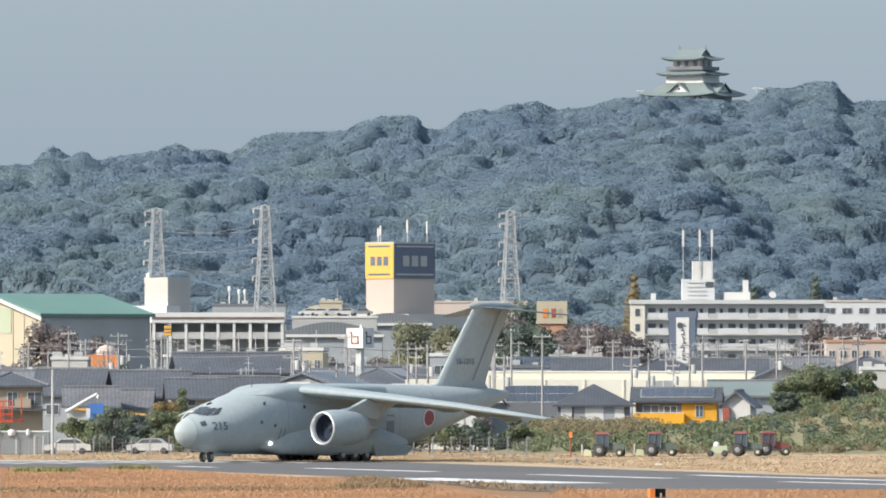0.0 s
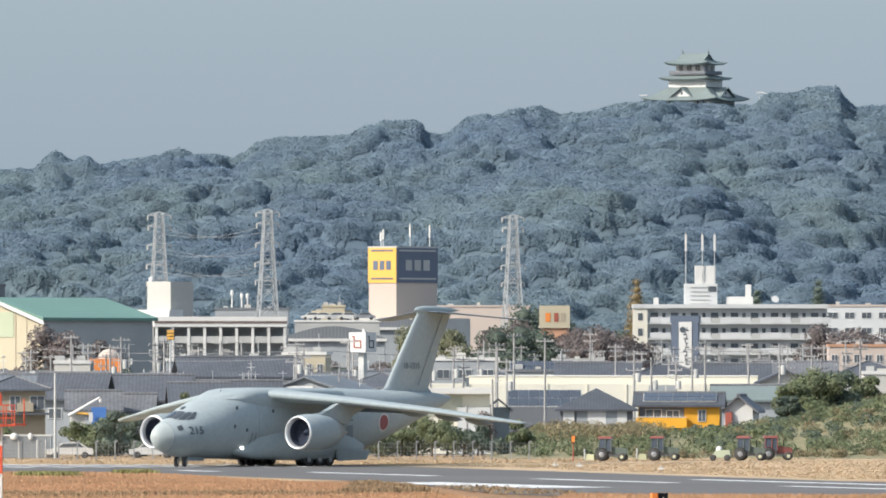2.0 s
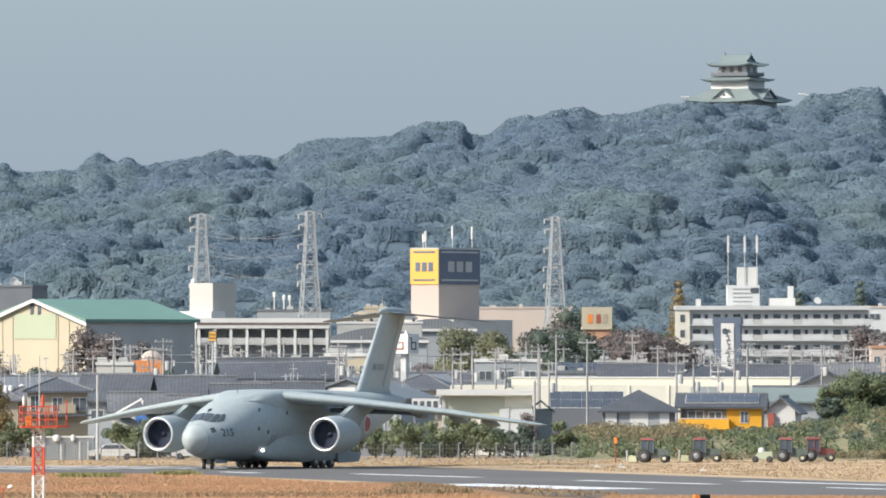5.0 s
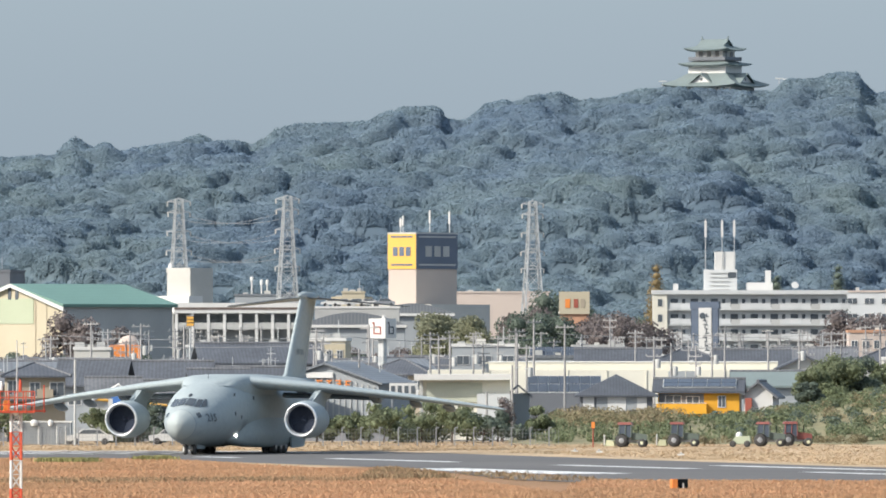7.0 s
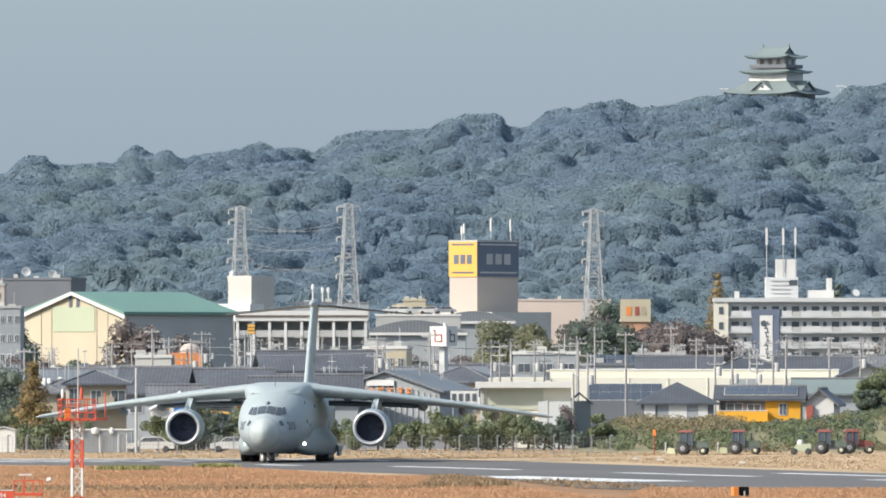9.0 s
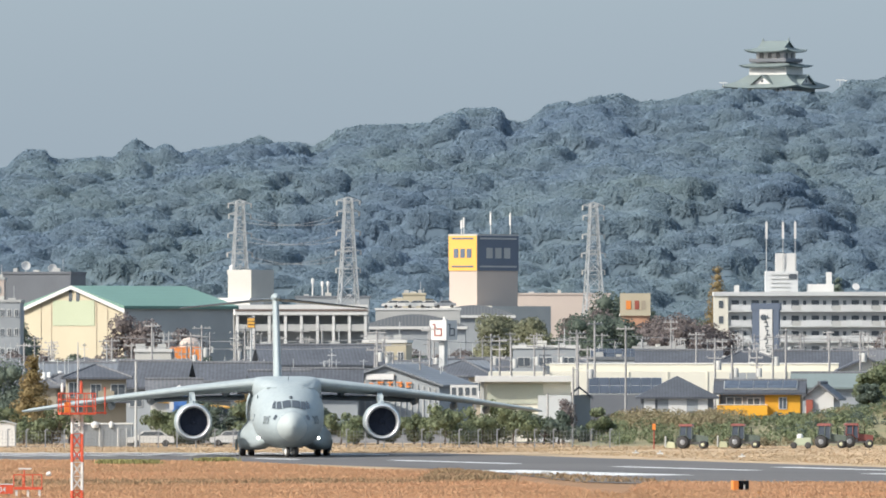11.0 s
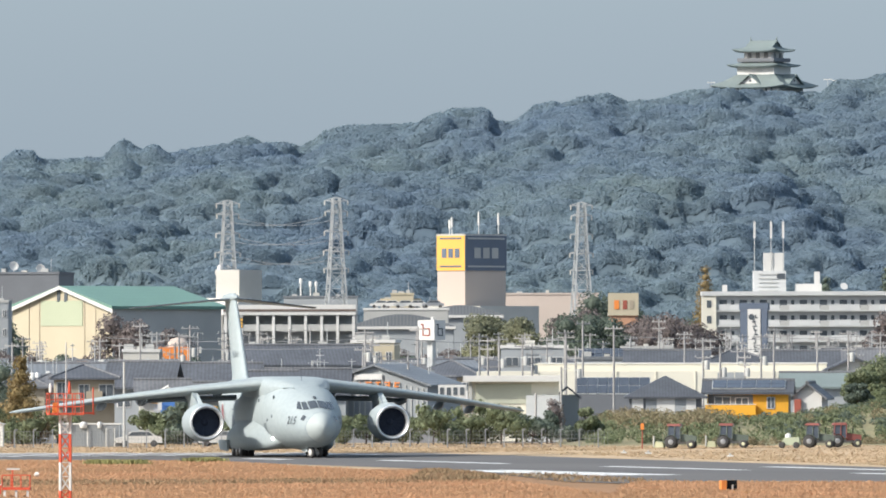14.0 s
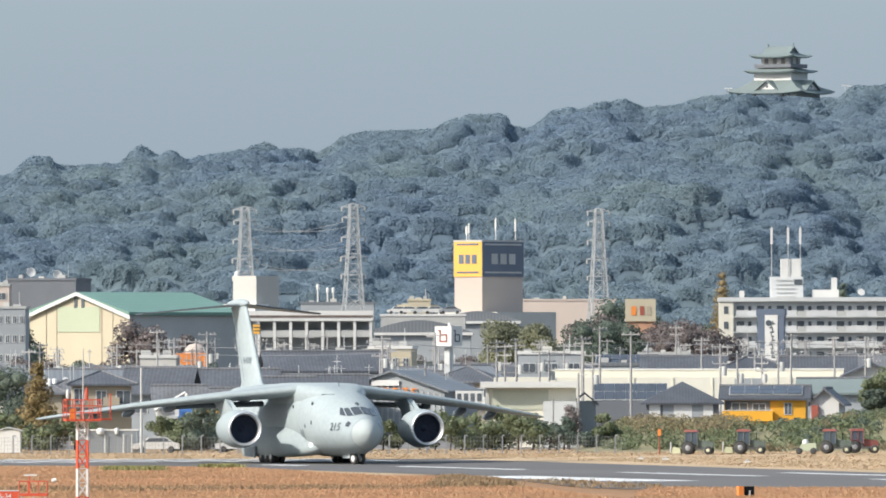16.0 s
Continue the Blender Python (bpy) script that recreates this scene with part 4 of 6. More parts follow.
for z, cc in ((4.56, 6), (5.41, 6)):
    solar_array(pose(10.6, 1128.6 + (1.3 if z > 5.2 else 0), z, 46, 0, 0), cc + 1, 1, "row of dark solar panels on a pale frame", 1.12, 1.2)
take(3, 18, 1120, 1140)

# -- black-roofed house and the yellow house on the bank
bh = house(at(15.61, 1090, 0), 7.45, 7.5, 4.00, 2.15, "hip", wall="dark_wall", tiles="tile_black", label="white and grey house with a broad black hipped roof", ridge=False)
for x, w in ((-2.9, 1.15), (0.0, 1.9), (2.6, 1.0)):
    part("wall_panel", Shape().box(x, -3.83, 0, w, 0.12, 3.88), "white", bh, "white plaster panel")
for x in (-1.5, 1.55):
    part("shutter", Shape().box(x, -3.8, 2.5, 1.15, 0.08, 1.4), "grey_wall", bh)
yh = house(at(24.23, 1090, -3), 8.39, 6.0, 4.64, 1.05, "gable", "x", "yellow", "tile_black", (), "bright yellow house with solar panels on its dark roof")
part("balcony", Shape().box(-1.75, -3.6, 2.08, 5.2, 1.2, 1.05), "yellow", yh, "yellow balcony wall")
part("rail", Shape().box(-1.75, -4.15, 3.18, 5.2, 0.08, 0.07), "white", yh, "white balcony rail")
window(yh, -2.6, -3.03, 3.01, 1.7, 1.0)
window(yh, -0.6, -3.03, 3.01, 1.4, 0.9)
window(yh, 2.4, -3.03, 2.72, 0.85, 1.25)
# flat dark panel on the yellow wall, shade given as colour
part("recess", Shape().box(-1.75, -3.02, 3.07, 4.6, 0.04, 1.1), "dark_wall", yh, "dark panel painted as the balcony's shade")
part("side_wall", Shape().box(4.25, 0.4, 0, 0.12, 4.6, 4.17), "beige", yh, "beige end wall")
solar_array(pose(24.23, 1088.35, 5.26, 19, 0, -3), 5, 2, "two rows of dark solar panels on a roof", 1.5, 1.2)
part("bank_wall", Shape().add([(-5.6, -3.4, 1.96), (-4.2, -3.4, 2.77), (-4.2, -2.8, 2.77), (-5.6, -2.8, 1.96), (-4.2, -3.4, 0), (-5.6, -3.4, 0)], [(0, 1, 2, 3), (0, 5, 4, 1)]), "concrete", yh)
wl2 = house(at(31.06, 1104, -8), 3.0, 6, 4.22, 1.2, "gable", "y", "white", "tile_light", (), "small white house with a green-grey roof")
part("porch", Shape().box(-1.0, -3.2, 0, 0.7, 0.5, 3.63), "rust", wl2)
house(at(32.97, 1130, 0), 8.0, 7, 5.06, 1.3, "gable", "x", "grey_wall", "copper", (), "house with a green-grey sheet roof")
house(at(38.07, 1184, 0), 5.4, 8, 6.81, 1.2, "gable", "y", "plaster", "tile", (), "house with a dark gable roof")
take(10, 40, 1080, 1140)

# -- low buildings of the middle distance
def flat_block(x, y, w, d, h, wall, label, turn=0.0, wins=0, cap="concrete", name="building", bays=0, storeys=1):
    ob = thing(name, at(x, y, turn), label, "building")
    part("wall", Shape().box(0, 0, 0, w, d, h), wall, ob)
    part("parapet", Shape().box(0, 0, h, w + 0.3, d + 0.3, 0.4), cap, ob)
    for k in range(wins):
        for q in range(storeys):
            window(ob, -w / 2 + (k + 0.5) * w / wins, -d / 2 - 0.03, h - 2.3 - 3 * q, w / wins * 0.6, 1.2)
    for k in range(3):
        ux, uw = -w * 0.36 + w * 0.3 * k + 0.07 * (len(label) % 5), 0.7 + 0.25 * ((k + len(label)) % 3)
        part("roof_unit", Shape().box(ux, -d * 0.2, h + 0.3, uw, 0.9, 0.4 + 0.3 * ((k + len(label)) % 2)), "concrete" if k != 1 else "plaster", ob, "rooftop plant box")
    part("roof_mast", Shape().rod((w * 0.28, 0, h + 0.3), (w * 0.28, 0, h + 2.6), 0.06, 0.05), "galv", ob)
    take(x - w / 2 - 3, x + w / 2 + 3, y - d / 2 - 4, y + d / 2 + 4)
    return ob


flat_block(-46.33, 1310, 4.47, 8, 8.50, "plaster", "low white building with a flat roof", 0, 2, "white")
flat_block(-28.13, 1345, 14.99, 10, 8.76, "grey_wall", "long low grey building with a pale eaves line", 2, 5, "white")
flat_block(-17.24, 1310, 5.30, 9, 9.61, "cream", "cream flat-roofed building with railings on top", -4, 4, "white")
flat_block(2.50, 1340, 8.42, 9, 8.9, "grey_wall", "low grey building with a white roof edge", 0, 3, "white")
flat_block(19.00, 1510, 7.25, 9, 8.75, "plaster", "low pale building under trees", 0, 4, "concrete")
flat_block(44.64, 1360, 5.43, 9, 8.24, "concrete", "pale grey flat-roofed building", 0, 0, "concrete")
flat_block(59.66, 1510, 9.66, 9, 10.84, "pink_beige", "beige building with a terracotta roof edge", 0, 6, "terracotta")
flat_block(52.07, 1256, 4.70, 8, 7.33, "plaster", "white flat-roofed building beside the trees", 0, 0, "white")
flat_block(83.74, 2060, 19.81, 14, 19.2, "pale", "pale grey apartment block with dark galleries", 0, 6, "pink_beige", storeys=2)
solar_array(pose(11.84, 1294.5, 8.20, 32, 0, 0), 8, 2, "two rows of dark solar panels on a roof", 0.98, 1.3)
sb = flat_block(11.86, 1296, 8.31, 8, 7.5, "grey_wall", "grey workshop carrying solar panels", 0, 0, "metal_roof")

# orange pavilion with a pale dome
pv = thing("pavilion", at(-48.63, 1505, 0), "orange pavilion with a pale peach dome", "pavilion")
part("wall", Shape().box(0, 0, 0, 4.51, 6, 9.07), "orange", pv)
part("dome", Shape().lathe((0.6, 0, 8.75), (0, 0, 1), ((0, 1.6), (0.9, 1.5), (1.5, 1.0), (1.75, 0.1)), 14), "pink_beige", pv, "pale peach dome")
take(-52, -44, 1495, 1515)

# green-roofed gymnasium
gy = thing("gymnasium", at(-73.30 + 8.5, 1716, -40), "cream gymnasium with a green metal gable roof", "gymnasium")
GW, GL, GH, GR = 21.8, 26.5, 15.87, 3.10
part("wall", gable_walls(GW, GL, GH, GR, "y"), "cream", gy, "cream end wall and shaded side wall")
part("roof", gable_roof(GW, GL, GH, GR, 0.7, "y", 0.5), "green_roof", gy, "green metal roof")
part("shutter", Shape().box(0, -GL / 2 - 0.06, GH - 3.4, GW * 0.42, 0.1, 4.1), "pale_green", gy, "tall pale green shutter door")
for x in (-0.7, 0.9):
    part("louvre", Shape().box(x, -GL / 2 - 0.06, GH + 0.5, 0.7, 0.1, 2.0), "window", gy, "dark upright louvre")
for x in (-7.2, -4.9, 5.0, 7.4):
    part("rib", Shape().box(x, -GL / 2 - 0.06, 0, 0.12, 0.08, GH + 1.0), "beige", gy)
# grey layer over the cream wall, colouring this side as shaded
part("side_wall", Shape().box(GW / 2 + 0.06, 0, 0, 0.1, GL, GH - 0.2), "concrete", gy, "grey skin that puts shade on the side wall")
bar = Shape()
for e in (-1, 1):
    bar.add([(e * (GW / 2 + 0.8), -GL / 2 - 0.75, GH - 0.75), (0, -GL / 2 - 0.75, GH + GR), (0, -GL / 2 - 0.75, GH + GR - 0.6), (e * (GW / 2 + 0.8), -GL / 2 - 0.75, GH - 1.4)], [(0, 1, 2, 3)])
part("barge_board", bar, "white", gy)
take(-85, -45, 1690, 1740)
gb = flat_block(-82.74, 1805, 12.08, 12, 21.47, "dark_wall", "dark grey block with dish aerials on its roof", -10, 0, "dark_wall")
flat_block(-82.13, 1655, 5.67, 12, 16.04, "grey_wall", "grey office block with windows", 0, 5, "concrete", storeys=3)
flat_block(-89.48, 1780, 2.69, 8, 20.34, "pink_beige", "pinkish beige stair block", 0, 1, "concrete")
for x, zz in ((-85.78, 22.84), (-81.23, 22.36)):
    dish = thing("dish_aerial", pose(x, 1803, zz, 0, 0, 0), "white round dish aerial on a mast", "aerial", "dish aerials")
    part("dish", Shape().lathe((0, 0, 0), (0.35, -1, 0.25), ((0, 0.25), (0.12, 0.6), (0.35, 0.82), (0.37, 0.8), (0.14, 0.5)), 18), "white", dish)
    part("mast", Shape().rod((0, 0.2, -2.2), (0, 0.2, 0.3), 0.07), "galv", dish)

# white block beside the pylon
wb = thing("tower_block", at(-51.29, 1960, -38), "white windowless block with a shaded side", "building")
part("wall", Shape().box(0, 0, 0, 5.6, 6.6, 23.30), "plaster", wb)
part("roof_tank", Shape().lathe((-2.4, -2.6, 23.30), (0, 0, 1), ((0, 0.5), (0.7, 0.5), (0.95, 0.1)), 12), "white", wb)
part("annex", Shape().box(0, -3.5, 0, 8.6, 4.0, 18.06), "white", wb)
take(-60, -42, 1940, 1980)

# shopping centre with a striped fascia and open deck
ce = thing("parking_deck", at(-39.72, 1865, 0), "white parking deck with a red-brown stripe and open bays", "building")
CW = 23.44
part("fascia", Shape().box(0, -6, 14.64, CW, 0.6, 1.79), "white", ce, "white fascia")
part("stripe", Shape().box(0, -6.34, 15.24, CW, 0.1, 0.4), "tile_brown", ce, "red-brown stripe")
part("deck", Shape().box(0, 2, 14.44, CW, 16, 0.6), "concrete", ce)
part("lower_deck", Shape().box(0, 0, 11.76, CW, 12, 1.2), "concrete", ce)
part("back_wall", Shape().box(0, -2.5, 0, CW, 0.5, 14.64), "grey_wall", ce, "shaded back wall")
for k in range(9):
    part("column", Shape().box(-CW / 2 + 0.4 + k * (CW - 0.8) / 8, -5.8, 0, 0.5, 0.6, 14.64), "white", ce)
part("end_wall", Shape().box(-CW / 2 - 0.4, 0, 0, 0.6, 12, 14.64), "plaster", ce)
take(-55, -25, 1850, 1885)


def arched_roof(x, y, w, d, z, rise, label):
    ob = thing("arched_hall", at(x, y, 0), label, "hall")
    ring = [(-w / 2 + w * k / 16, z + rise * math.sin(math.pi * k / 16)) for k in range(17)]
    s = Shape()
    s.loft([[(a, e * d / 2, b) for a, b in ring] + [(w / 2, e * d / 2, z - 0.6), (-w / 2, e * d / 2, z - 0.6)] for e in (-1, 1)], soft=False)
    part("roof", s, "metal_roof", ob, "curved grey metal roof")
    part("wall", Shape().box(0, 0, 0, w * 0.96, d * 0.96, z - 0.3), "grey_wall", ob)
    part("fascia", Shape().box(0, -d / 2 - 0.2, z - 0.5, w, 0.3, 0.5), "white", ob)
    take(x - w / 2, x + w / 2, y - d / 2 - 3, y + d / 2 + 3)


arched_roof(-20.30, 1912, 19.38, 18, 12.64, 2.24, "large hall with a shallow curved grey roof")
arched_roof(-10.34, 2060, 16.51, 16, 15.09, 1.98, "hall with a low curved roof")
flat_block(-22.77, 2110, 7.89, 8, 18.16, "plaster", "pale building with a stepped flat roof", 0, 4, "cream")
flat_block(-22.39, 2104, 4.50, 5, 19.27, "cream", "small cream penthouse on a roof", 0, 0, "cream")
flat_block(8.01, 2270, 20.02, 12, 20.04, "pink_beige", "long pinkish beige building with a flat roof", 0, 0, "pink_beige")

flat_block(-37.30, 2030, 14.10, 10, 18.37, "grey_wall", "low grey plant building with white vents", 0, 0, "metal_roof")
for u in (410, 427, 437):
    vt = thing("vent_stack", at(0.11 * (u - 784), 2028, 0, 18.37), "short white vent stack on a roof", "vent stack", "vent stacks")
    part("pipe", Shape().rod((0, 0, 0), (0, 0, 2.4 + 0.6 * (u == 410)), 0.16), "white", vt)
    part("cowl", Shape().lathe((0, 0, 2.2 + 0.6 * (u == 410)), (0, 0, 1), ((0, 0.3), (0.8, 0.34), (1.0, 0.1)), 10), "white", vt)

# tower with a yellow and a navy panel
TY = 2200
tw = thing("sign_tower", at(-8.97, 2212, -34), "tall beige tower with yellow and navy sign panels", "tower")
TA, TB = 7.0, 15.2
TH = 32.16
part("wall", Shape().box(0, 0, 0, TA, TB, TH), "pink_beige", tw, "beige rendered wall")
BZ = 24.84
part("sign_panel", Shape().box(0, -TB / 2 - 0.1, BZ, TA + 0.1, 0.2, TH - BZ), "sign_yellow", tw, "yellow sign panel")
part("sign_panel", Shape().box(TA / 2 + 0.1, 0, BZ, 0.2, TB + 0.1, TH - BZ), "navy", tw, "navy sign panel")
for z in (TH - 0.75, BZ + 0.7):
    part("sign_band", Shape().box(0, -TB / 2 - 0.24, z, TA * 0.78, 0.08, 0.36), "navy", tw)
    part("sign_band", Shape().box(TA / 2 + 0.24, 0, z, 0.08, TB * 0.9, 0.36), "concrete", tw)
for k, dx in enumerate((-1.65, 0.0, 1.65)):
    part("logo_bar", Shape().box(dx, -TB / 2 - 0.24, BZ + 2.7, 1.15, 0.08, 1.9), "navy", tw, "dark logo block")
for k, dy in enumerate((-3.3, 0.0, 3.3)):
    part("logo_bar", Shape().box(TA / 2 + 0.24, dy, BZ + 2.6, 0.08, 2.3, 2.2), "concrete", tw, "pale logo block")
part("roof", Shape().box(0, 0, TH, TA + 0.3, TB + 0.3, 0.35), "concrete", tw)
for x, y, h in ((-2.2, -5.0, 3.4), (-1.6, -5.0, 4.0), (1.0, 1.2, 5.2), (2.6, 6.2, 5.0)):
    part("aerial", Shape().rod((x, y, TH), (x, y, TH + h), 0.08).box(x, y, TH + h * 0.45, 0.35, 0.35, h * 0.5), "white", tw, "white panel aerial")
part("podium", Shape().box(0, -2, 0, 22, 22, 17.40), "plaster", tw)
take(-30, 10, 2180, 2240)

# red and cream hoarding building
hb = flat_block(19.68, 1906, 5.30, 7, 14.58, "terracotta", "small building with a red and cream hoarding", 0, 0, "white")
part("hoarding", Shape().box(0, -3.7, 14.58, 5.51, 0.3, 2.65 + 1.4), "cream", hb, "cream hoarding with faded pictures")
for dx, w, mat in ((-1.2, 0.9, "orange"), (0.3, 0.8, "rust"), (1.5, 0.8, "beige")):
    part("picture", Shape().box(dx, -3.9, 15.70, w, 0.06, 1.6), mat, hb)

# block of flats with galleries
FX, FY = 51.50, 1910
fl = thing("apartment_block", at(FX, FY, 0), "pale six-storey apartment block with long balconies", "apartment building")
FW, FH = 34.98, 18.15
part("wall", Shape().box(0, 0, 0, FW, 9, FH), "pale", fl, "pale concrete wall")
part("roof_slab", Shape().box(0, -0.5, FH, FW + 0.4, 10.2, 0.75), "pale", fl)
# bay added on the front, its brighter colour imitates the sunlit end face
end = part("end_wall", Shape().box(-FW / 2 + 1.2, -4.9, 0, 2.6, 0.9, FH), "ivory", fl, "ivory end bay, coloured brighter to look sunlit")
ST = 2.78
for q in range(6):
    z = FH - ST * (q + 1)
    part("balcony", Shape().box(1.2, -5.1, z - 0.1, FW - 2.6, 1.1, 0.2), "pale", fl, "balcony slab")
    for k in range(9):
        x = -FW / 2 + 4.0 + k * 3.62
        solid = k % 2 == 0
        part("parapet", Shape().box(x, -5.62, z + 0.1, 1.95 if solid else 1.6, 0.16 if solid else 0.08, 1.1 if solid else 0.95), "pale" if solid else "concrete", fl)
        part("window", Shape().box(x - 0.2, -4.56, z + 0.5, 1.35, 0.12, 1.5), "window", fl, "dark balcony window")
        part("window", Shape().box(x + 1.5, -4.56, z + 0.5, 0.6, 0.12, 1.45), "window", fl, "dark balcony window")
        part("parapet", Shape().box(x + 1.85, -5.62, z + 0.1, 1.7, 0.1, 1.05), "pale", fl)
    part("window", Shape().box(-FW / 2 + 1.2, -5.38, z + 0.6, 0.8, 0.1, 1.3), "window", end, "small end window")
part("lift_tower", Shape().box(-FW / 2 + 12.24, 0, FH, 5.92, 6, 4.49), "pale", fl, "white stair and lift tower")
part("lift_tower_top", Shape().box(-FW / 2 + 13.05, 0, FH + 4.49, 3.67, 4.5, 3.26), "white", fl, "white tank room")
for z in range(5):
    part("rail", Shape().box(-FW / 2 + 12.03, -3.1, FH + 0.8 + 0.75 * z, 3.47, 0.1, 0.12), "concrete", fl)
part("opening", Shape().box(-FW / 2 + 14.28, -3.02, FH + 3.0, 1.5, 0.1, 1.0), "window", fl)
for u in (95, 125, 147):
    x = -FW / 2 + 0.10 * u
    part("aerial", Shape().rod((x, -2.5, FH), (x, -2.5, FH + 13.67), 0.1, 0.07), "galv", fl, "tall thin aerial mast")
    part("aerial_panel", Shape().box(x, -2.5, FH + 10.40, 0.4, 0.4, 2.96), "white", fl)
part("roof_plant", Shape().box(1.8, 0, FH + 0.75, 4.8, 4, 1.4), "white", fl)
part("roof_plant", Shape().box(3.4, 0, FH + 0.75, 1.0, 2, 3.6), "white", fl)
part("roof_plant", Shape().box(-13.4, -3, FH + 0.75, 0.9, 1.0, 1.2), "white", fl)
part("roof_dish", Shape().lathe((8.2, -2, FH + 1.6), (0.3, -1, 0.5), ((0, 0.2), (0.2, 0.7), (0.24, 0.66)), 14), "white", fl)
part("step_wing", Shape().box(FW / 2 + 3.2, 0, 0, 6.4, 8, FH - ST * 1.5), "concrete", fl)
take(30, 78, 1890, 1930)

# dark sign tower with a white banner (its writing cannot be read)
bs = thing("sign_tower", at(33.08, 1452, -10), "dark grey sign pylon with a tall white banner", "sign")
BH = 15.08
part("post", Shape().box(-1.35, 0, 0, 1.0, 1.6, BH), "navy", bs)
part("post", Shape().box(1.45, 0, 0, 0.8, 1.6, BH), "navy", bs)
part("lintel", Shape().box(0, 0.05, BH - 1.0, 4.0, 1.8, 1.0), "navy", bs)
part("backing", Shape().box(0.05, 0.3, 1.0, 2.0, 0.5, BH - 1.6), "navy", bs)
part("banner", Shape().box(0.1, -0.85, 7.92, 1.8, 0.1, 6.3), "white", bs, "white banner with dark writing")
for k in range(9):
    part("writing_bar", Shape().box(0.42 - 0.11 * (k % 4), -0.93, 8.31 + 0.58 * k, 0.62 - 0.12 * (k % 3), 0.05, 0.16), "marking", bs, "dark writing")
    part("writing_bar", Shape().box(0.3 - 0.2 * (k % 2), -0.93, 8.31 + 0.2 + 0.58 * k, 0.13, 0.05, 0.3), "marking", bs, "dark writing")
part("emblem", Shape().lathe((-0.25, -0.92, 13.13), (0, -1, 0), ((0, 0.42), (0.05, 0.42)), 14), "marking", bs, "dark round emblem")
take(26, 40, 1440, 1465)

# white cube sign with an emblem on each face
cs = thing("cube_sign", at(-10.65, 1352, -33), "white cube sign with a red and a dark emblem", "sign")
part("post", Shape().box(0, 0, 0, 0.8, 0.8, 9.91), "galv", cs)
part("cube", Shape().box(0, 0, 9.98, 2.55, 2.55, 2.54), "white", cs)
for mat, face in (("rust", 0), ("marking", 1)):
    s = Shape()
    zb = 10.49
    for dx, z0, w, h in ((-0.45, 0, 0.16, 1.55), (0.1, 0, 1.0, 0.16), (0.1, 0.85, 1.0, 0.16), (0.55, 0, 0.16, 1.0), (-0.62, 1.4, 0.3, 0.16)):
        if face == 0:
            s.box(dx, -1.31, zb + z0, w, 0.06, h)
        else:
            s.box(1.31, dx, zb + z0, 0.06, w, h)
    part("emblem", s, mat, cs, "emblem on the sign face")
part("lamp_mast", Shape().rod((0.2, 0, 12.52), (0.2, 0, 12.95), 0.25, 0.2), "white", cs)
take(-14, -7, 1345, 1360)

# dark roofs crowding behind the long warehouse
for x, y, w, h, rise, roof, wall, tiles in ((18.5, 1276, 9.5, 5.9, 1.9, "gable", "beige", "tile"), (27.0, 1284, 8.0, 6.2, 1.7, "hip", "dark_wall", "tile_black"), (34.6, 1275, 8.6, 5.8, 1.9, "gable", "grey_wall", "tile"),
                                            (43.0, 1288, 9.0, 6.1, 1.8, "gable", "dark_wall", "tile_light"), (51.5, 1279, 8.0, 6.3, 1.7, "hip", "plaster", "tile")):
    house(at(x, y, 3 * math.sin(x)), w, 7.5, h + 0.9, rise, roof, "x", wall, tiles, ((-1.6, 4.0, 1.3, 1.1), (1.8, 4.0, 1.3, 1.1)), "house with a dark tiled roof behind the long warehouse", "houses behind the warehouse")

# small sheds, annexes and low roofs packed between the houses
random.seed(31)
SMALL = {}
for k in range(34):
    x, y = random.uniform(-56, -8), random.uniform(1112, 1140)
    q = k % 5
    m = pose(x, y, 0, 0, 0, random.choice((0, 12, -18, 90, 75)))
    if q in SMALL:
        copy_thing(SMALL[q], m)
        continue
    w, d, h, rise, roof, wall, tiles, label = ((5.2, 4.2, 4.6, 1.5, "gable", "plaster", "tile", "small off-white annex with a grey tiled roof"), (4.4, 4.0, 5.0, 1.3, "hip", "beige", "tile_light", "small beige house with weathered tiles"),
                                               (6.0, 4.4, 4.2, 1.7, "gable", "dark_wall", "tile_black", "dark clad annex with a black roof"), (4.0, 3.6, 5.4, 0.7, "gable", "white", "metal_roof", "narrow white house with a sheet metal roof"),
                                               (5.6, 4.6, 4.4, 1.6, "gable", "grey_wall", "tile_brown", "grey shed with a brown tiled roof"))[q]
    SMALL[q] = house(m, w, d, h, rise, roof, "x", wall, tiles, ((-w * 0.22, h - 1.7, 1.0, 1.0), (w * 0.22, h - 1.7, 1.0, 1.0)), label, "small houses")
    part("aerial", Shape().rod((0.8, 0, h + rise - 0.3), (0.8, 0, h + rise + 1.8), 0.045).box(0.8, 0, h + rise + 1.5, 0.9, 0.06, 0.06), "galv", SMALL[q], "rooftop aerial")
    part("tank", Shape().lathe((-1.2, -0.6, h + rise * 0.55), (0, 0, 1), ((0, 0.3), (0.7, 0.3), (0.8, 0.1)), 10), "white", SMALL[q], "white rooftop tank")

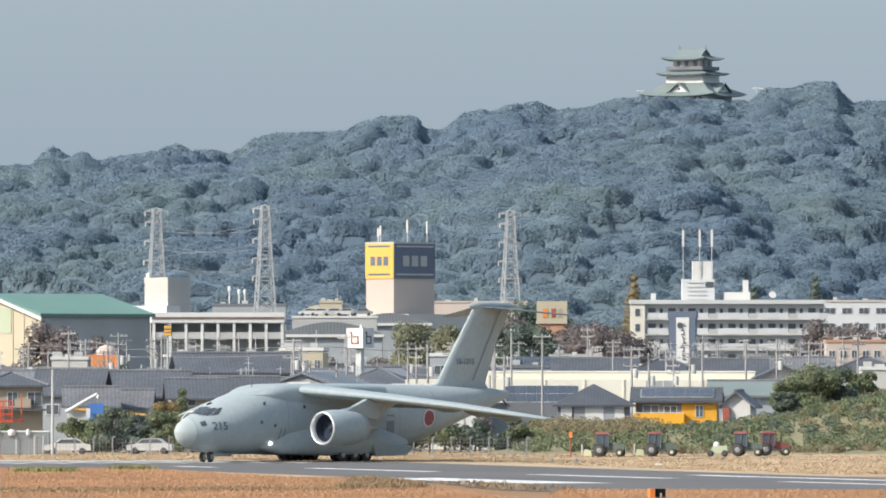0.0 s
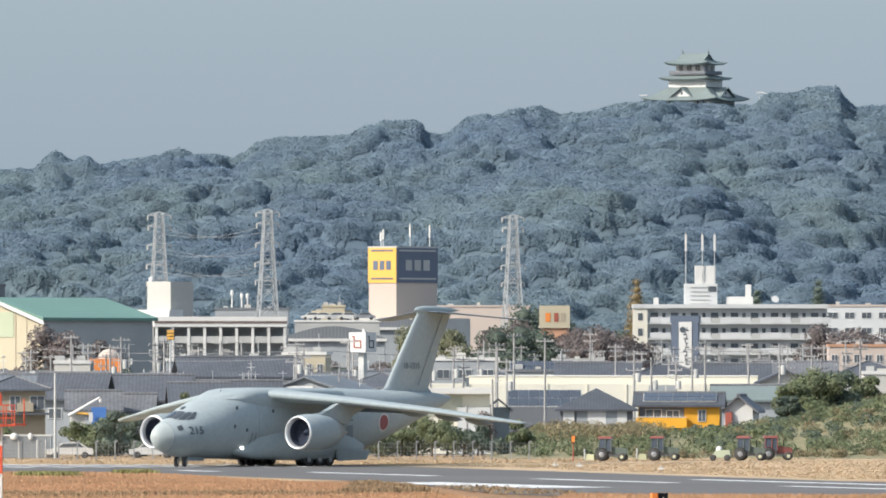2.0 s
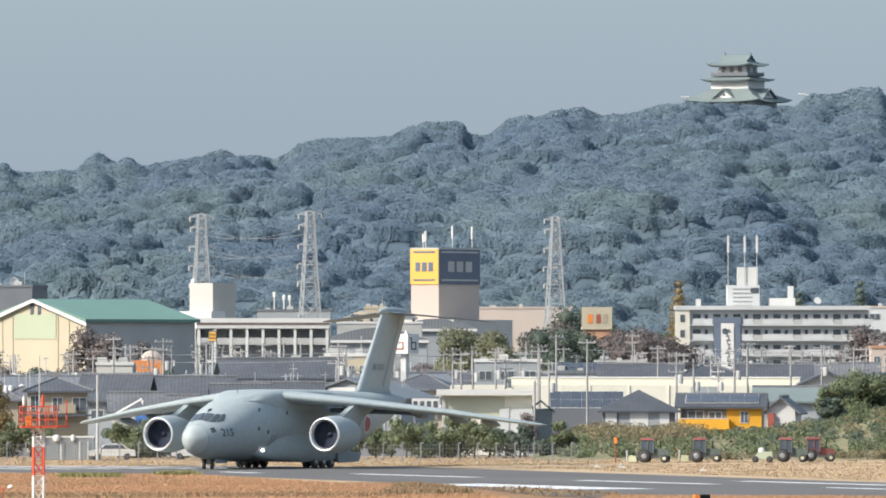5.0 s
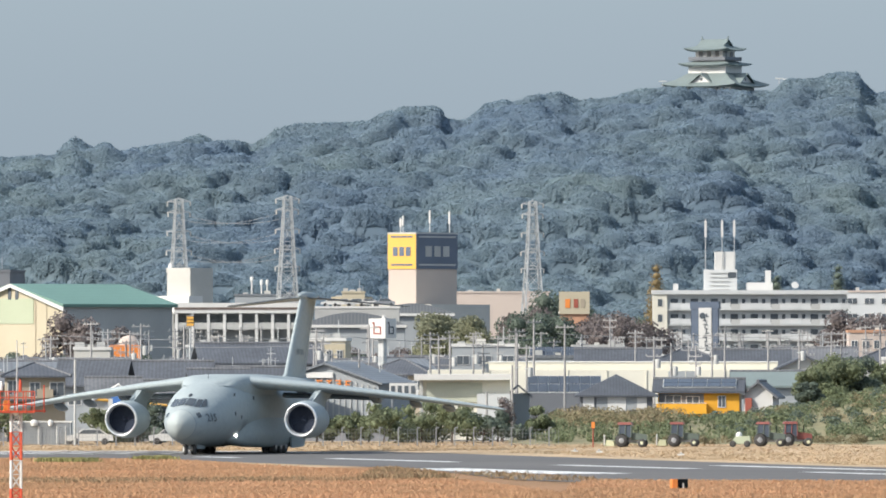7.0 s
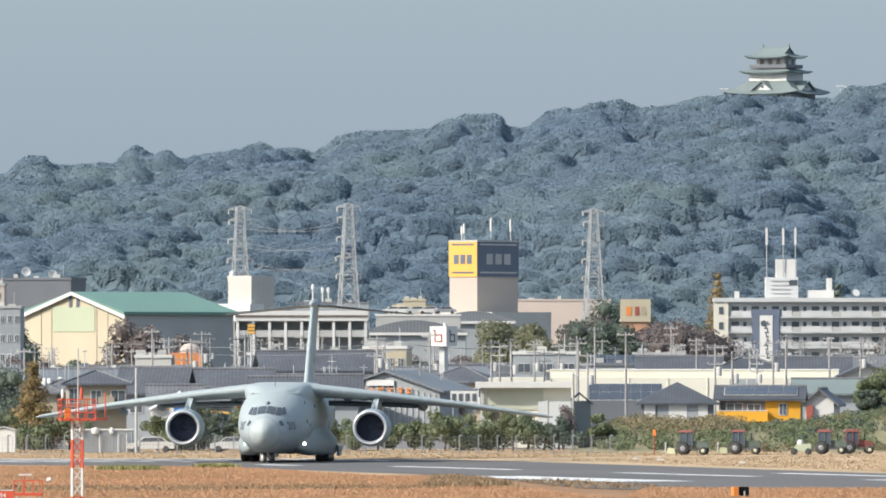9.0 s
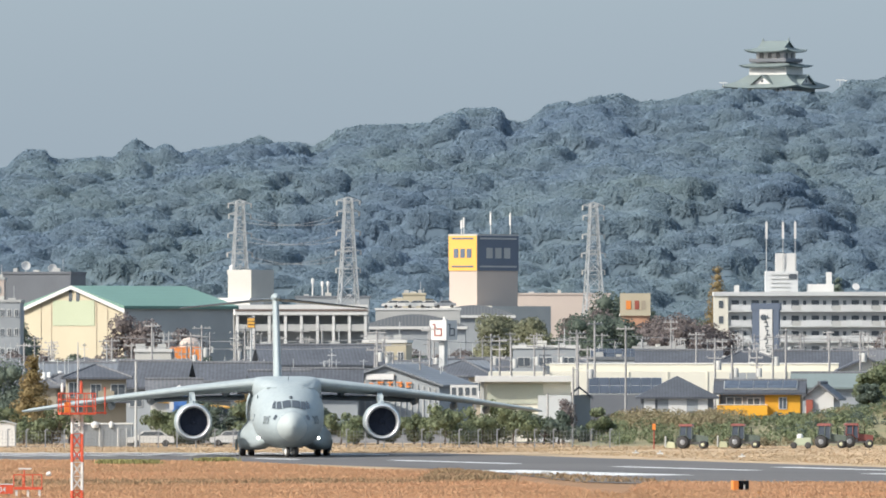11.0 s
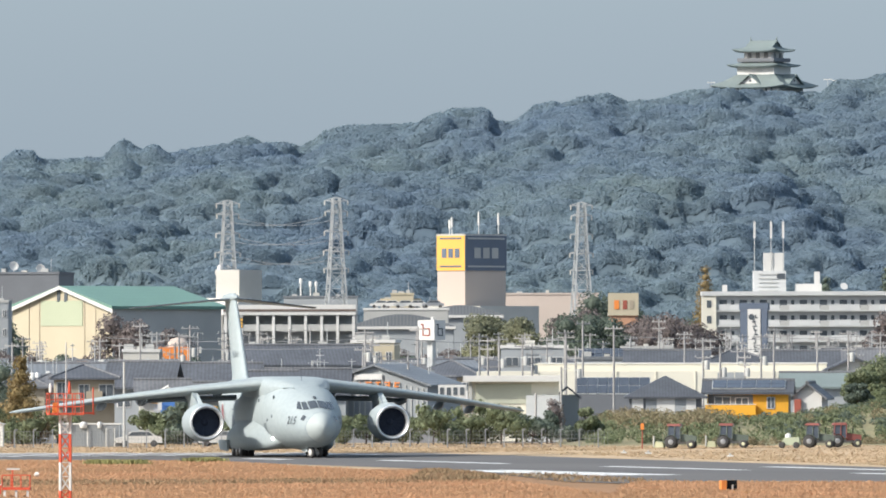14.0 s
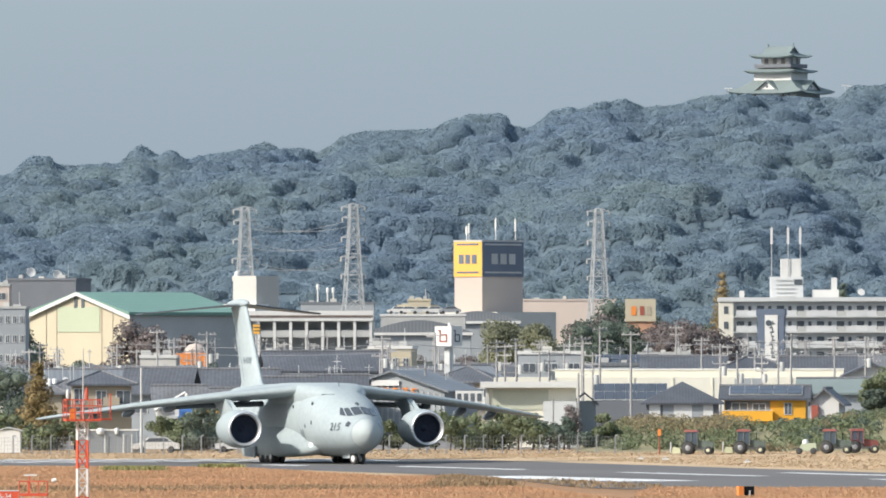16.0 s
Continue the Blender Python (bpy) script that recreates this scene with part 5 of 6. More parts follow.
# ------------------------------------------------------------ further houses filling the town
random.seed(11)
STYLES = []
for k, (w, d, h, rise, roof, axis, wall, tiles) in enumerate((
        (9, 7, 5.3, 1.9, "gable", "x", "plaster", "tile"), (8, 7.5, 5.6, 1.8, "hip", "x", "beige", "tile"), (7, 9, 5.4, 2.0, "gable", "y", "plaster", "tile"),
        (11, 8, 5.0, 1.7, "gable", "x", "grey_wall", "tile_light"), (8.5, 7, 5.8, 1.6, "hip", "x", "cream", "tile_brown"), (10, 8, 4.2, 2.1, "gable", "x", "dark_wall", "tile_black"),
        (9.5, 8, 5.5, 1.2, "gable", "y", "white", "metal_roof"), (12, 9, 6.0, 1.4, "gable", "x", "concrete", "metal_roof"))):
    wins = tuple((-w / 2 + (i + 0.5) * w / 3, 3.6, 1.5, 1.2) for i in range(3))
    label = "%s house with a %s %s roof" % ({"plaster": "off-white", "beige": "beige", "grey_wall": "grey clad", "cream": "cream", "dark_wall": "dark clad", "white": "white", "concrete": "grey concrete"}[wall],
                                             {"tile": "dark grey tiled", "tile_light": "weathered tiled", "tile_brown": "brown tiled", "tile_black": "black slate", "metal_roof": "sheet metal"}[tiles], roof)
    STYLES.append((w, d, h, rise, roof, axis, wall, tiles, wins, label))
BUILT = {}


def free(x, y, r=6):
    return not any(a - r < x < b + r and c - r < y < e + r for a, b, c, e in TAKEN)


y = 1150.0
while y < 2350:
    half = 0.0505 * y + 6
    x = -half + random.uniform(0, 6)
    while x < half * 0.95:
        if free(x, y) and random.random() < 0.86:
            k = random.randrange(len(STYLES))
            m = pose(x, y + random.uniform(-5, 5), 0, 0, 0, random.choice((0, 0, 8, -12, 20, -25, 4)))
            if k in BUILT:
                copy_thing(BUILT[k], m)
            else:
                w, d, h, rise, roof, axis, wall, tiles, wins, label = STYLES[k]
                BUILT[k] = house(m, w, d, h, rise, roof, axis, wall, tiles, wins, label, "town houses")
                if k % 2 == 0:
                    ant = part("aerial", Shape().rod((w * 0.2, 0, h + rise - 0.4), (w * 0.2, 0, h + rise + 2.2), 0.05).box(w * 0.2, 0, h + rise + 1.9, 0.06, 1.2, 0.06).box(w * 0.2, 0, h + rise + 1.5, 1.0, 0.06, 0.06), "galv", BUILT[k], "rooftop television aerial")
                part("air_conditioner", Shape().box(-w * 0.3, -d / 2 - 0.35, 0.9, 0.8, 0.35, 0.6), "white", BUILT[k], "white air conditioner box")
                part("balcony", Shape().box(w * 0.15, -d / 2 - 0.5, 2.7, w * 0.45, 0.9, 1.0), "white" if k % 3 else "grey_wall", BUILT[k], "balcony parapet")
        x += random.uniform(10, 15)
    y += 36 if y < 1500 else 75


# ------------------------------------------------------------ castle on the summit
def castle():
    """A keep of three storeys with verdigris roofs over white walls, on a stone base among trees."""
    CX, CY, CZ = 79.00, 3330, 87.96
    k = thing("castle_keep", at(CX, CY, -30, CZ) @ Matrix.Diagonal((1.36, 1.36, 1.0, 1)), "white Japanese castle keep with tiered green copper roofs", "castle")
    part("stone_base", Shape().loft([[(-9.2, -7.6, -16), (9.2, -7.6, -16), (9.2, 7.6, -16), (-9.2, 7.6, -16)], [(-7.6, -6.2, 0), (7.6, -6.2, 0), (7.6, 6.2, 0), (-7.6, 6.2, 0)]], soft=False), "concrete", k, "battered stone base")

    def eaves(z, w, d, w2, d2, rise, lift=0.5):
        """A skirt roof with upturned corners between an outer and an inner rectangle."""
        s = Shape()
        out, inn = [], []
        n = 8
        cs = ((-1, -1), (1, -1), (1, 1), (-1, 1))
        for i in range(4):
            (a, b), (c, e) = cs[i], cs[(i + 1) % 4]
            for j in range(n):
                t = j / n
                up = lift * abs(2 * t - 1) ** 3
                out.append(((a + (c - a) * t) * w / 2, (b + (e - b) * t) * d / 2, z + up))
                inn.append(((a + (c - a) * t) * w2 / 2, (b + (e - b) * t) * d2 / 2, z + rise))
        mid = [tuple((p + q) / 2 - (0.12 * rise if i == 2 else 0) for i, (p, q) in enumerate(zip(o, e))) for o, e in zip(out, inn)]
        low = [(x * 0.97, y * 0.97, zz - 0.35) for x, y, zz in out]
        return s.loft([low, out, mid, inn], caps=True, soft=False)

    part("wall", Shape().box(0, 0, 0, 14.5, 11.5, 2.6), "white", k, "white plaster ground storey")
    roof = part("roof", eaves(2.3, 20.0, 16.6, 9.2, 7.4, 4.6, 0.8), "copper", k, "broad lower roof of green copper")
    part("wall", Shape().box(0, 0, 5.2, 9.8, 8.0, 4.4), "white", k, "white plaster middle storey")
    part("roof", eaves(9.1, 13.6, 11.4, 8.0, 6.4, 1.3, 0.6), "copper", k, "middle roof of green copper")
    part("wall", Shape().box(0, 0, 10.2, 7.2, 5.8, 4.0), "white", k, "white top storey")
    rail = part("gallery", Shape().box(0, 0, 10.5, 9.6, 8.0, 0.3), "dark_wall", k, "dark wooden gallery")
    for x, y, w, d in ((0, -4, 9.6, 0.15), (0, 4, 9.6, 0.15), (-4.8, 0, 0.15, 8.0), (4.8, 0, 0.15, 8.0)):
        part("railing", Shape().box(x, y, 10.8, w, d, 0.9), "dark_wall", rail, "dark wooden railing")
    for x in (-2.2, 0, 2.2):
        part("window", Shape().box(x, -2.95, 11.8, 1.0, 0.12, 1.7), "window", k, "dark opening")
    for y in (-1.4, 1.4):
        part("window", Shape().box(3.65, y, 11.8, 0.12, 1.0, 1.7), "window", k, "dark opening")
    part("roof", eaves(13.9, 11.6, 9.8, 6.4, 4.4, 1.5, 0.7), "copper", k, "top roof of green copper")
    part("roof_ridge", gable_roof(6.2, 4.6, 15.3, 2.1, 0.5, "x", 0.3), "copper", k, "ridged top of the upper roof")
    for e in (-1, 1):
        s = Shape().add([(e * 3.15, -2.3, 15.3), (e * 3.15, 2.3, 15.3), (e * 3.15, 0, 17.1)], [(0, 1, 2)])
        part("gable", s, "copper", k)
        part("ridge_ornament", Shape().rod((e * 3.3, 0, 17.3), (e * 3.5, 0, 18.4), 0.28, 0.08, 6), "copper", k, "dolphin-shaped ridge ornament")
    # dormer gables on the lower roof
    for ang, dist, w in ((0, 6.6, 6.2), (90, 8.0, 7.6)):
        s, r = Shape(), Shape()
        c, q = math.cos(radians(ang)), math.sin(radians(ang))
        def put(x, y, z):
            return (x * c - y * q, x * q + y * c, z)
        s.add([put(-w / 2 + 0.6, -dist, 3.6), put(w / 2 - 0.6, -dist, 3.6), put(0, -dist, 6.0)], [(0, 1, 2)])
        for e in (-1, 1):
            r.add([put(e * w / 2, -dist - 0.7, 3.3), put(0, -dist - 0.7, 6.6), put(0, -dist + 4, 6.6), put(e * w / 2, -dist + 4, 3.3),
                   put(e * w / 2, -dist - 0.7, 2.9), put(0, -dist - 0.7, 6.15)], [(0, 1, 2, 3), (0, 4, 5, 1)])
        part("gable", s, "white", k, "white dormer gable")
        part("dormer_roof", r, "copper", k, "curved dormer roof")
        wn2 = Shape().add([put(-0.3, -dist - 0.05, 4.1), put(0.3, -dist - 0.05, 4.1), put(0.3, -dist - 0.05, 4.9), put(-0.3, -dist - 0.05, 4.9)], [(0, 1, 2, 3)])
        part("window", wn2, "window", k)
    for x in (-5, -3.6, 3.8, 5.2):
        part("window", Shape().box(x, -5.8, 1.0, 0.5, 0.1, 1.1), "window", k, "small dark window")
    take(40, 110, 3290, 3380)


castle()
for x, z in ((62.20, 91.72), (99.02, 92.61), (101.59, 92.30)):
    hl = thing("hilltop_lamp", at(x, 3322, 0), "twin lamp on a tall post among hilltop trees", "lamp post", "hilltop lamps")
    part("post", Shape().rod((0, 0, 60), (0, 0, z), 0.12, 0.1), "galv", hl)
    part("lamp_bar", Shape().box(0, 0, z, 2.6, 0.3, 0.3), "white", hl)


# ------------------------------------------------------------ pylons and wires
def pylon(x, y, h, base, label):
    """A lattice transmission tower with three pairs of arms."""
    ob = thing("pylon", at(x, y, 12), label, "pylon", "transmission towers")
    legs = ((-1, -1), (1, -1), (1, 1), (-1, 1))
    levels = 13
    zs = [h * (1 - (1 - i / levels) ** 1.25) for i in range(levels + 1)]
    def half(z):
        t = z / h
        return base / 2 * (1 - t) ** 1.15 + 0.55 * t + 0.12
    for a, b in legs:
        s = Shape()
        for z0, z1 in zip(zs, zs[1:]):
            s.rod((a * half(z0), b * half(z0), z0), (a * half(z1), b * half(z1), z1), 0.2, 0.18, 4)
        part("leg", s, "galv", ob)
    for i in range(4):
        (a, b), (c, e) = legs[i], legs[(i + 1) % 4]
        s = Shape()
        for z0, z1 in zip(zs, zs[1:]):
            p, q = half(z0), half(z1)
            s.rod((a * p, b * p, z0), (c * q, e * q, z1), 0.08, 0.08, 4).rod((c * p, e * p, z0), (a * q, b * q, z1), 0.08, 0.08, 4).rod((a * q, b * q, z1), (c * q, e * q, z1), 0.08, 0.08, 4)
        part("bracing", s, "galv", ob)
    for f, w in ((0.985, 2.2), (0.93, 2.1), (0.83, 2.25), (0.73, 2.4), (0.64, 2.3)):
        z = h * f
        for e in (-1, 1):
            part("arm", Shape().rod((0, -0.3, z), (e * w, 0, z + 0.1), 0.17, 0.12, 4).rod((0, 0.3, z), (e * w, 0, z + 0.1), 0.17, 0.12, 4).rod((0, 0, z + 0.8), (e * w, 0, z + 0.1), 0.12, 0.1, 4), "galv", ob)
            part("insulator", Shape().rod((e * w, 0, z + 0.1), (e * w, 0, z - 0.8), 0.16, 0.14, 6), "plaster", ob)
    return ob


PY = ((-54.43, 2000, 36.64), (-33.48, 1980, 36.90), (13.54, 2120, 37.82))
for x, y, h in PY:
    pylon(x, y, h, 5.6, "tall galvanised lattice transmission tower")
for f in (0.93, 0.83, 0.73):
    for e in (-1, 1):
        (x0, y0, h0), (x1, y1, h1) = PY[0], PY[1]
        s = Shape()
        pts = []
        for k in range(13):
            t = k / 12
            sag = 1.6 * 4 * t * (1 - t)
            pts.append((x0 + (x1 - x0) * t + e * 2.1, y0 + (y1 - y0) * t, (h0 + (h1 - h0) * t) * f - 0.7 - sag))
        s.loft([[(p[0], p[1] + 0.035 * dy, p[2] + 0.035 * dz) for dy, dz in ((-1, -1), (1, -1), (1, 1), (-1, 1))] for p in pts])
        lone("power_line", s, "wire", Matrix(), "thin sagging power line between two pylons", "wire", "power lines")


# ------------------------------------------------------------ utility poles
def utility_pole(m, h, arms=2, can=True, mat="pole"):
    ob = thing("utility_pole", m, "concrete utility pole with crossarms and insulators", "utility pole", "utility poles")
    part("post", Shape().rod((0, 0, 0), (0, 0, h), 0.15, 0.1, 8), mat, ob)
    for k in range(arms):
        z = h - 0.4 - 0.9 * k
        arm = part("crossarm", Shape().box(0, -0.1, z, 2.0 - 0.3 * k, 0.1, 0.11), "pole", ob)
        for x in (-0.8, 0.35, 0.8):
            part("insulator", Shape().rod((x, -0.1, z + 0.1), (x, -0.1, z + 0.3), 0.06, 0.05, 6), "concrete", arm)
    if can:
        part("transformer", Shape().lathe((0.42, -0.1, h - 3.4), (0, 0, 1), ((0, 0.28), (0.9, 0.28), (1.0, 0.2)), 10), "concrete", ob, "grey transformer can")
        part("bracket", Shape().box(0.2, -0.1, h - 2.6, 0.8, 0.1, 0.1), "galv", ob)
    return ob


random.seed(23)
POLES = [utility_pole(at(-34.82, 1130, 10), 11.5, 2, True), utility_pole(at(-15.73, 1110, -15), 11.0, 3, True), utility_pole(at(7.47, 1150, 35), 12.0, 1, False)]
y = 1125.0
while y < 1950:
    half = 0.049 * y
    for k in range(11):
        x = random.uniform(-half, half * 0.92)
        copy_thing(random.choice(POLES), pose(x, y + random.uniform(-8, 8), random.uniform(-2.4, 0), 0, 0, random.uniform(-40, 40)))
    y += 62
for x, y, h in ((-16.11, 1120, 9.17), (-14.21, 1122, 8.45), (-11.25, 1115, 8.75), (-3.79, 1140, 10.57), (-2.85, 1130, 10.14),
                (-1.64, 1135, 10.26), (21.69, 1110, 9.35), (32.80, 1140, 10.27), (36.48, 1150, 10.89), (44.52, 1130, 11.47), (19.24, 1400, 12.71)):
    utility_pole(at(x, y, random.uniform(-40, 40)), h, random.choice((1, 2, 3)), random.random() < 0.6)
# plain posts near the perimeter
for x, y, h, mat in ((-35.90, 968, 7.86, "galv"), (4.46, 1004, 7.26, "pole"), (2.04, 1008, 4.71, "pole"), (-29.28, 1120, 12.36, "galv")):
    ob = thing("lamp_post", at(x, y, 0), "plain grey steel post", "post", "plain posts")
    part("post", Shape().rod((0, 0, 0), (0, 0, h), 0.14, 0.1, 8), mat, ob)
    if mat == "pole":
        part("arm", Shape().rod((0, 0, h - 0.3), (0.9, 0, h - 0.1), 0.05, 0.04, 6), "galv", ob)
sg = thing("beacon_sign", at(-29.28, 1119.95, 0, 11.22), "small yellow and black striped sign on a post", "sign")
for k in range(3):
    part("board", Shape().box(0, -0.2, 0.36 * k, 0.75, 0.08, 0.26), "sign_yellow", sg)
part("backing", Shape().box(0, -0.1, -0.05, 0.8, 0.08, 1.15), "dark_wall", sg)
# wires strung between the near poles
for a, b, z in (((-44, 1130), (-12, 1110), 10.2), ((-12, 1110), (10, 1150), 10.0), ((10, 1150), (40, 1140), 10.4), ((-44, 1131), (-12, 1111), 9.4), ((0, 1135), (35, 1150), 9.2)):
    s = Shape()
    pts = [(a[0] + (b[0] - a[0]) * t, a[1] + (b[1] - a[1]) * t, z - 0.5 * 4 * t * (1 - t)) for t in [i / 10 for i in range(11)]]
    s.loft([[(p[0], p[1] + 0.025 * dy, p[2] + 0.025 * dz) for dy, dz in ((-1, -1), (1, -1), (1, 1), (-1, 1))] for p in pts])
    lone("overhead_cable", s, "wire", Matrix(), "thin overhead cable strung between poles", "wire", "overhead cables")


# ------------------------------------------------------------ trees, hedges and the bank
def tree(name, m, h, crown, lobes, leaves, size, mat, label, seed, group="", trunk=0.16, flat=0.85):
    """Tapered trunk, limbs and a crown of small leaf clumps."""
    rng = np.random.default_rng(seed)
    ob = thing(name, m, label, "tree" if name == "tree" else name.replace("_", " "), group)
    s = Shape().rod((0, 0, 0), (0.1, 0, h * 0.5), trunk, trunk * 0.6, 8)
    for c, r in lobes[:5]:
        s.rod((0.05, 0, h * 0.3), c, trunk * 0.45, trunk * 0.15, 6)
    part("trunk", s, "bark", ob)
    pts, faces = leaf_cloud(rng, [c for c, r in lobes], [r for c, r in lobes], int(leaves * 1.9), size * 0.72, flat, 0.7)
    me = bpy.data.meshes.new("crown")
    me.from_pydata(pts.tolist(), [], faces.tolist())
    me.materials.append(M[mat])
    cr = new("crown", me)
    cr.parent = ob
    core = Shape()
    for c, r in lobes:
        b = bmesh.new()
        bmesh.ops.create_icosphere(b, subdivisions=1, radius=r * 0.62)
        core.add([(v.co.x + c[0], v.co.y + c[1], v.co.z * flat + c[2]) for v in b.verts], [[v.index for v in f.verts] for f in b.faces], True)
        b.free()
    part("inner_foliage", core, mat, ob)
    return ob


def round_lobes(rng, w, d, z0, z1, n):
    out = []
    for k in range(n):
        t = rng.random()
        z = z0 + (z1 - z0) * t
        s = 1 - 0.55 * t
        out.append(((rng.uniform(-w, w) * s / 2, rng.uniform(-d, d) * s / 2, z), rng.uniform(0.28, 0.42) * (z1 - z0) * (1.1 - 0.4 * t)))
    return out


LR = np.random.default_rng(77)
# hedge of shrubs along the perimeter fence
for u, w, top, mat in ((-140, 6.5, 3.6, "leaf"), (-60, 5.5, 3.0, "leaf"), (128, 4.0, 2.9, "leaf"), (165, 4.5, 3.4, "leaf"), (205, 4.8, 3.8, "leaf_dark"), (250, 4.5, 3.5, "leaf_dark"), (295, 4.6, 3.7, "leaf"), (340, 4.6, 3.4, "leaf"),
                       (400, 4.8, 3.2, "leaf_dark"), (455, 5, 3.0, "leaf"), (520, 5, 2.7, "leaf"), (585, 5, 2.6, "leaf"), (640, 5, 3.4, "leaf"), (705, 4.6, 3.7, "leaf"), (760, 4.6, 3.5, "leaf"), (815, 4.8, 3.2, "leaf_dark")):
    x = (u - 784) * 990 / 18630
    lobes = round_lobes(LR, w, 3, 0.7, top, 9)
    lobes2 = round_lobes(LR, w * 1.1, 3, 0.6, top * 0.9, 9)
    tree("shrub", at(x + 1.4, 997 + LR.uniform(-2, 4), 0), top * 0.8, w, lobes2, 900, 0.17, mat, "dense green shrub behind the perimeter fence", int(LR.integers(1e6)), "hedge shrubs", 0.1)
    tree("shrub", at(x, 990 + LR.uniform(-3, 6), 0), top * 0.8, w, lobes, 1000, 0.17, mat, "dense green shrub behind the perimeter fence", int(LR.integers(1e6)), "hedge shrubs", 0.1)
# autumn trees at the left end and beside the houses
lob = [((0.5 * math.cos(k * 2.4) * (8.4 - z) / 8 * 3.2, 0.5 * math.sin(k * 2.4) * (8.4 - z) / 8 * 3.2, z), 0.5 + 1.25 * (8.6 - z) / 8.6) for k, z in enumerate(np.linspace(1.2, 8.0, 14))]
tree("tree", at(-46.88, 1000, 0), 8.4, 4, lob, 2600, 0.16, "leaf_gold", "conical tree in golden brown autumn leaf", 31, "", 0.16)
tree("tree", at(-50.22, 1012, 0), 8.0, 5, round_lobes(LR, 4.5, 4, 2.0, 7.4, 10), 2000, 0.18, "leaf_dark", "dark green evergreen tree", 32)
tree("tree", at(-24.92, 1006, 0), 5.6, 3, [((0, 0, z), 0.4 + 0.55 * (6.4 - z) / 5) for z in (1.6, 2.4, 3.2, 4.0, 4.8, 5.6)], 1100, 0.14, "leaf", "slim green conifer-shaped tree", 33)
tree("tree", at(-26.33, 1004, 0), 4.4, 3, round_lobes(LR, 3, 2.5, 1.5, 4.2, 7), 900, 0.15, "leaf_gold", "small tree with yellowing leaves", 34)
tree("tree", at(3.48, 1001, 0), 4.0, 2, round_lobes(LR, 1.8, 1.6, 1.6, 4.0, 6), 500, 0.13, "leaf_brown", "small dark red-brown tree", 35)

# bank with brush climbing to the right
bank = Shape()
BX, BY = 34, 14
def bank_height(x, y):
    top = 1.8 if x < 27 else 1.8 + (x - 27) * 0.18
    top *= min(max((x - 4.8) / 4.0, 0), 1)
    t = min(max((y - 975) / 48.0, 0), 1)
    return top * t * t * (3 - 2 * t) + 0.25 * noise.noise((x * 0.3, y * 0.2, 3)) * t
for j in range(BY + 1):
    for i in range(BX + 1):
        x, y = 4 + 96 * i / BX, 970 + 90 * j / BY
        bank.v.append((x, y, bank_height(x, y) - 0.02))
for j in range(BY):
    for i in range(BX):
        a = j * (BX + 1) + i
        bank.f.append((a, a + 1, a + BX + 2, a + BX + 1))
        bank.soft.append(True)
lone("bank", bank, "bank_grass", Matrix(), "brush-covered earth bank below the houses", "bank", "", "structure")


def brush(name, seed, n, x0, x1, y0, y1, low, high, mat, label, size=0.15):
    """A thicket of low leafy clumps over the bank."""
    rng = np.random.default_rng(seed)
    C, R = [], []
    for k in range(n):
        x, y = rng.uniform(x0, x1), rng.uniform(y0, y1)
        r = rng.uniform(low, high)
        C.append((x, y, bank_height(x, y) + r * 0.45))
        R.append(r)
    pts, faces = leaf_cloud(rng, C, R, n * 110, size * 0.72, 0.8, 0.8)
    ob = numbers_mesh(name, pts, faces, mat)
    tagged(ob, label, "brush", "", "stuff")


brush("green_brush", 41, 700, 6.5, 62, 982, 1036, 0.45, 0.85, "leaf", "green brush and creepers on the bank")
brush("dry_reed_brush", 42, 150, 7, 21, 1005, 1034, 0.6, 1.25, "reed", "dry straw-coloured reeds on the bank", 0.13)
brush("dry_reed_brush", 43, 100, 28, 62, 996, 1045, 0.4, 0.9, "reed", "dry straw-coloured reeds on the bank", 0.13)
brush("dark_brush", 44, 120, 24, 62, 990, 1045, 0.4, 0.85, "leaf_dark", "dark green brush on the bank")
brush("foot_brush", 45, 110, 12, 60, 976, 988, 0.3, 0.6, "reed", "dry weeds at the foot of the bank", 0.12)
for u, v0, w, top, y, mat in ((1440, 735, 6.2, 4.6, 1040, "leaf"), (1400, 735, 5.0, 3.6, 1035, "leaf"), (1478, 730, 5.5, 4.2, 1042, "leaf_dark"), (1390, 730, 3.0, 2.4, 1028, "leaf_dark"), (1520, 720, 5.0, 3.0, 1046, "leaf"), (915, 760, 2.6, 2.6, 1000, "leaf")):
    x = (u - 784) * y / 18630
    tree("tree", at(x, y, 0, bank_height(x, y) - 0.1), top, w, round_lobes(LR, w, 4, 0.8, top, 12), 2200, 0.17, mat, "bushy green tree on the bank", int(LR.integers(1e6)), "bank trees", 0.14)

# town trees: dark and browning crowns between the roofs
TREES = []
for k, (mat, h, w) in enumerate((("leaf_brown", 12.5, 10), ("leaf_dark", 12, 9), ("leaf_brown", 11, 12), ("leaf_yellow", 12.6, 9), ("leaf_dark", 16.5, 10))):
    TREES.append((mat, h, w, k))
FIRST = {}
def town_tree(k, m, size):
    if k in FIRST:
        return copy_thing(FIRST[k], m @ Matrix.Scale(size, 4))
    mat, h, w, s = TREES[k]
    what = {"leaf_brown": "reddish brown autumn", "leaf_dark": "dark evergreen", "leaf_yellow": "yellowing green"}[mat]
    FIRST[k] = tree("tree", m, h, w, round_lobes(LR, w, w, h * 0.3, h, 13), 4200, 0.3, mat, what + " tree among the houses", 60 + k, "town trees", 0.2)
    return FIRST[k]
random.seed(5)
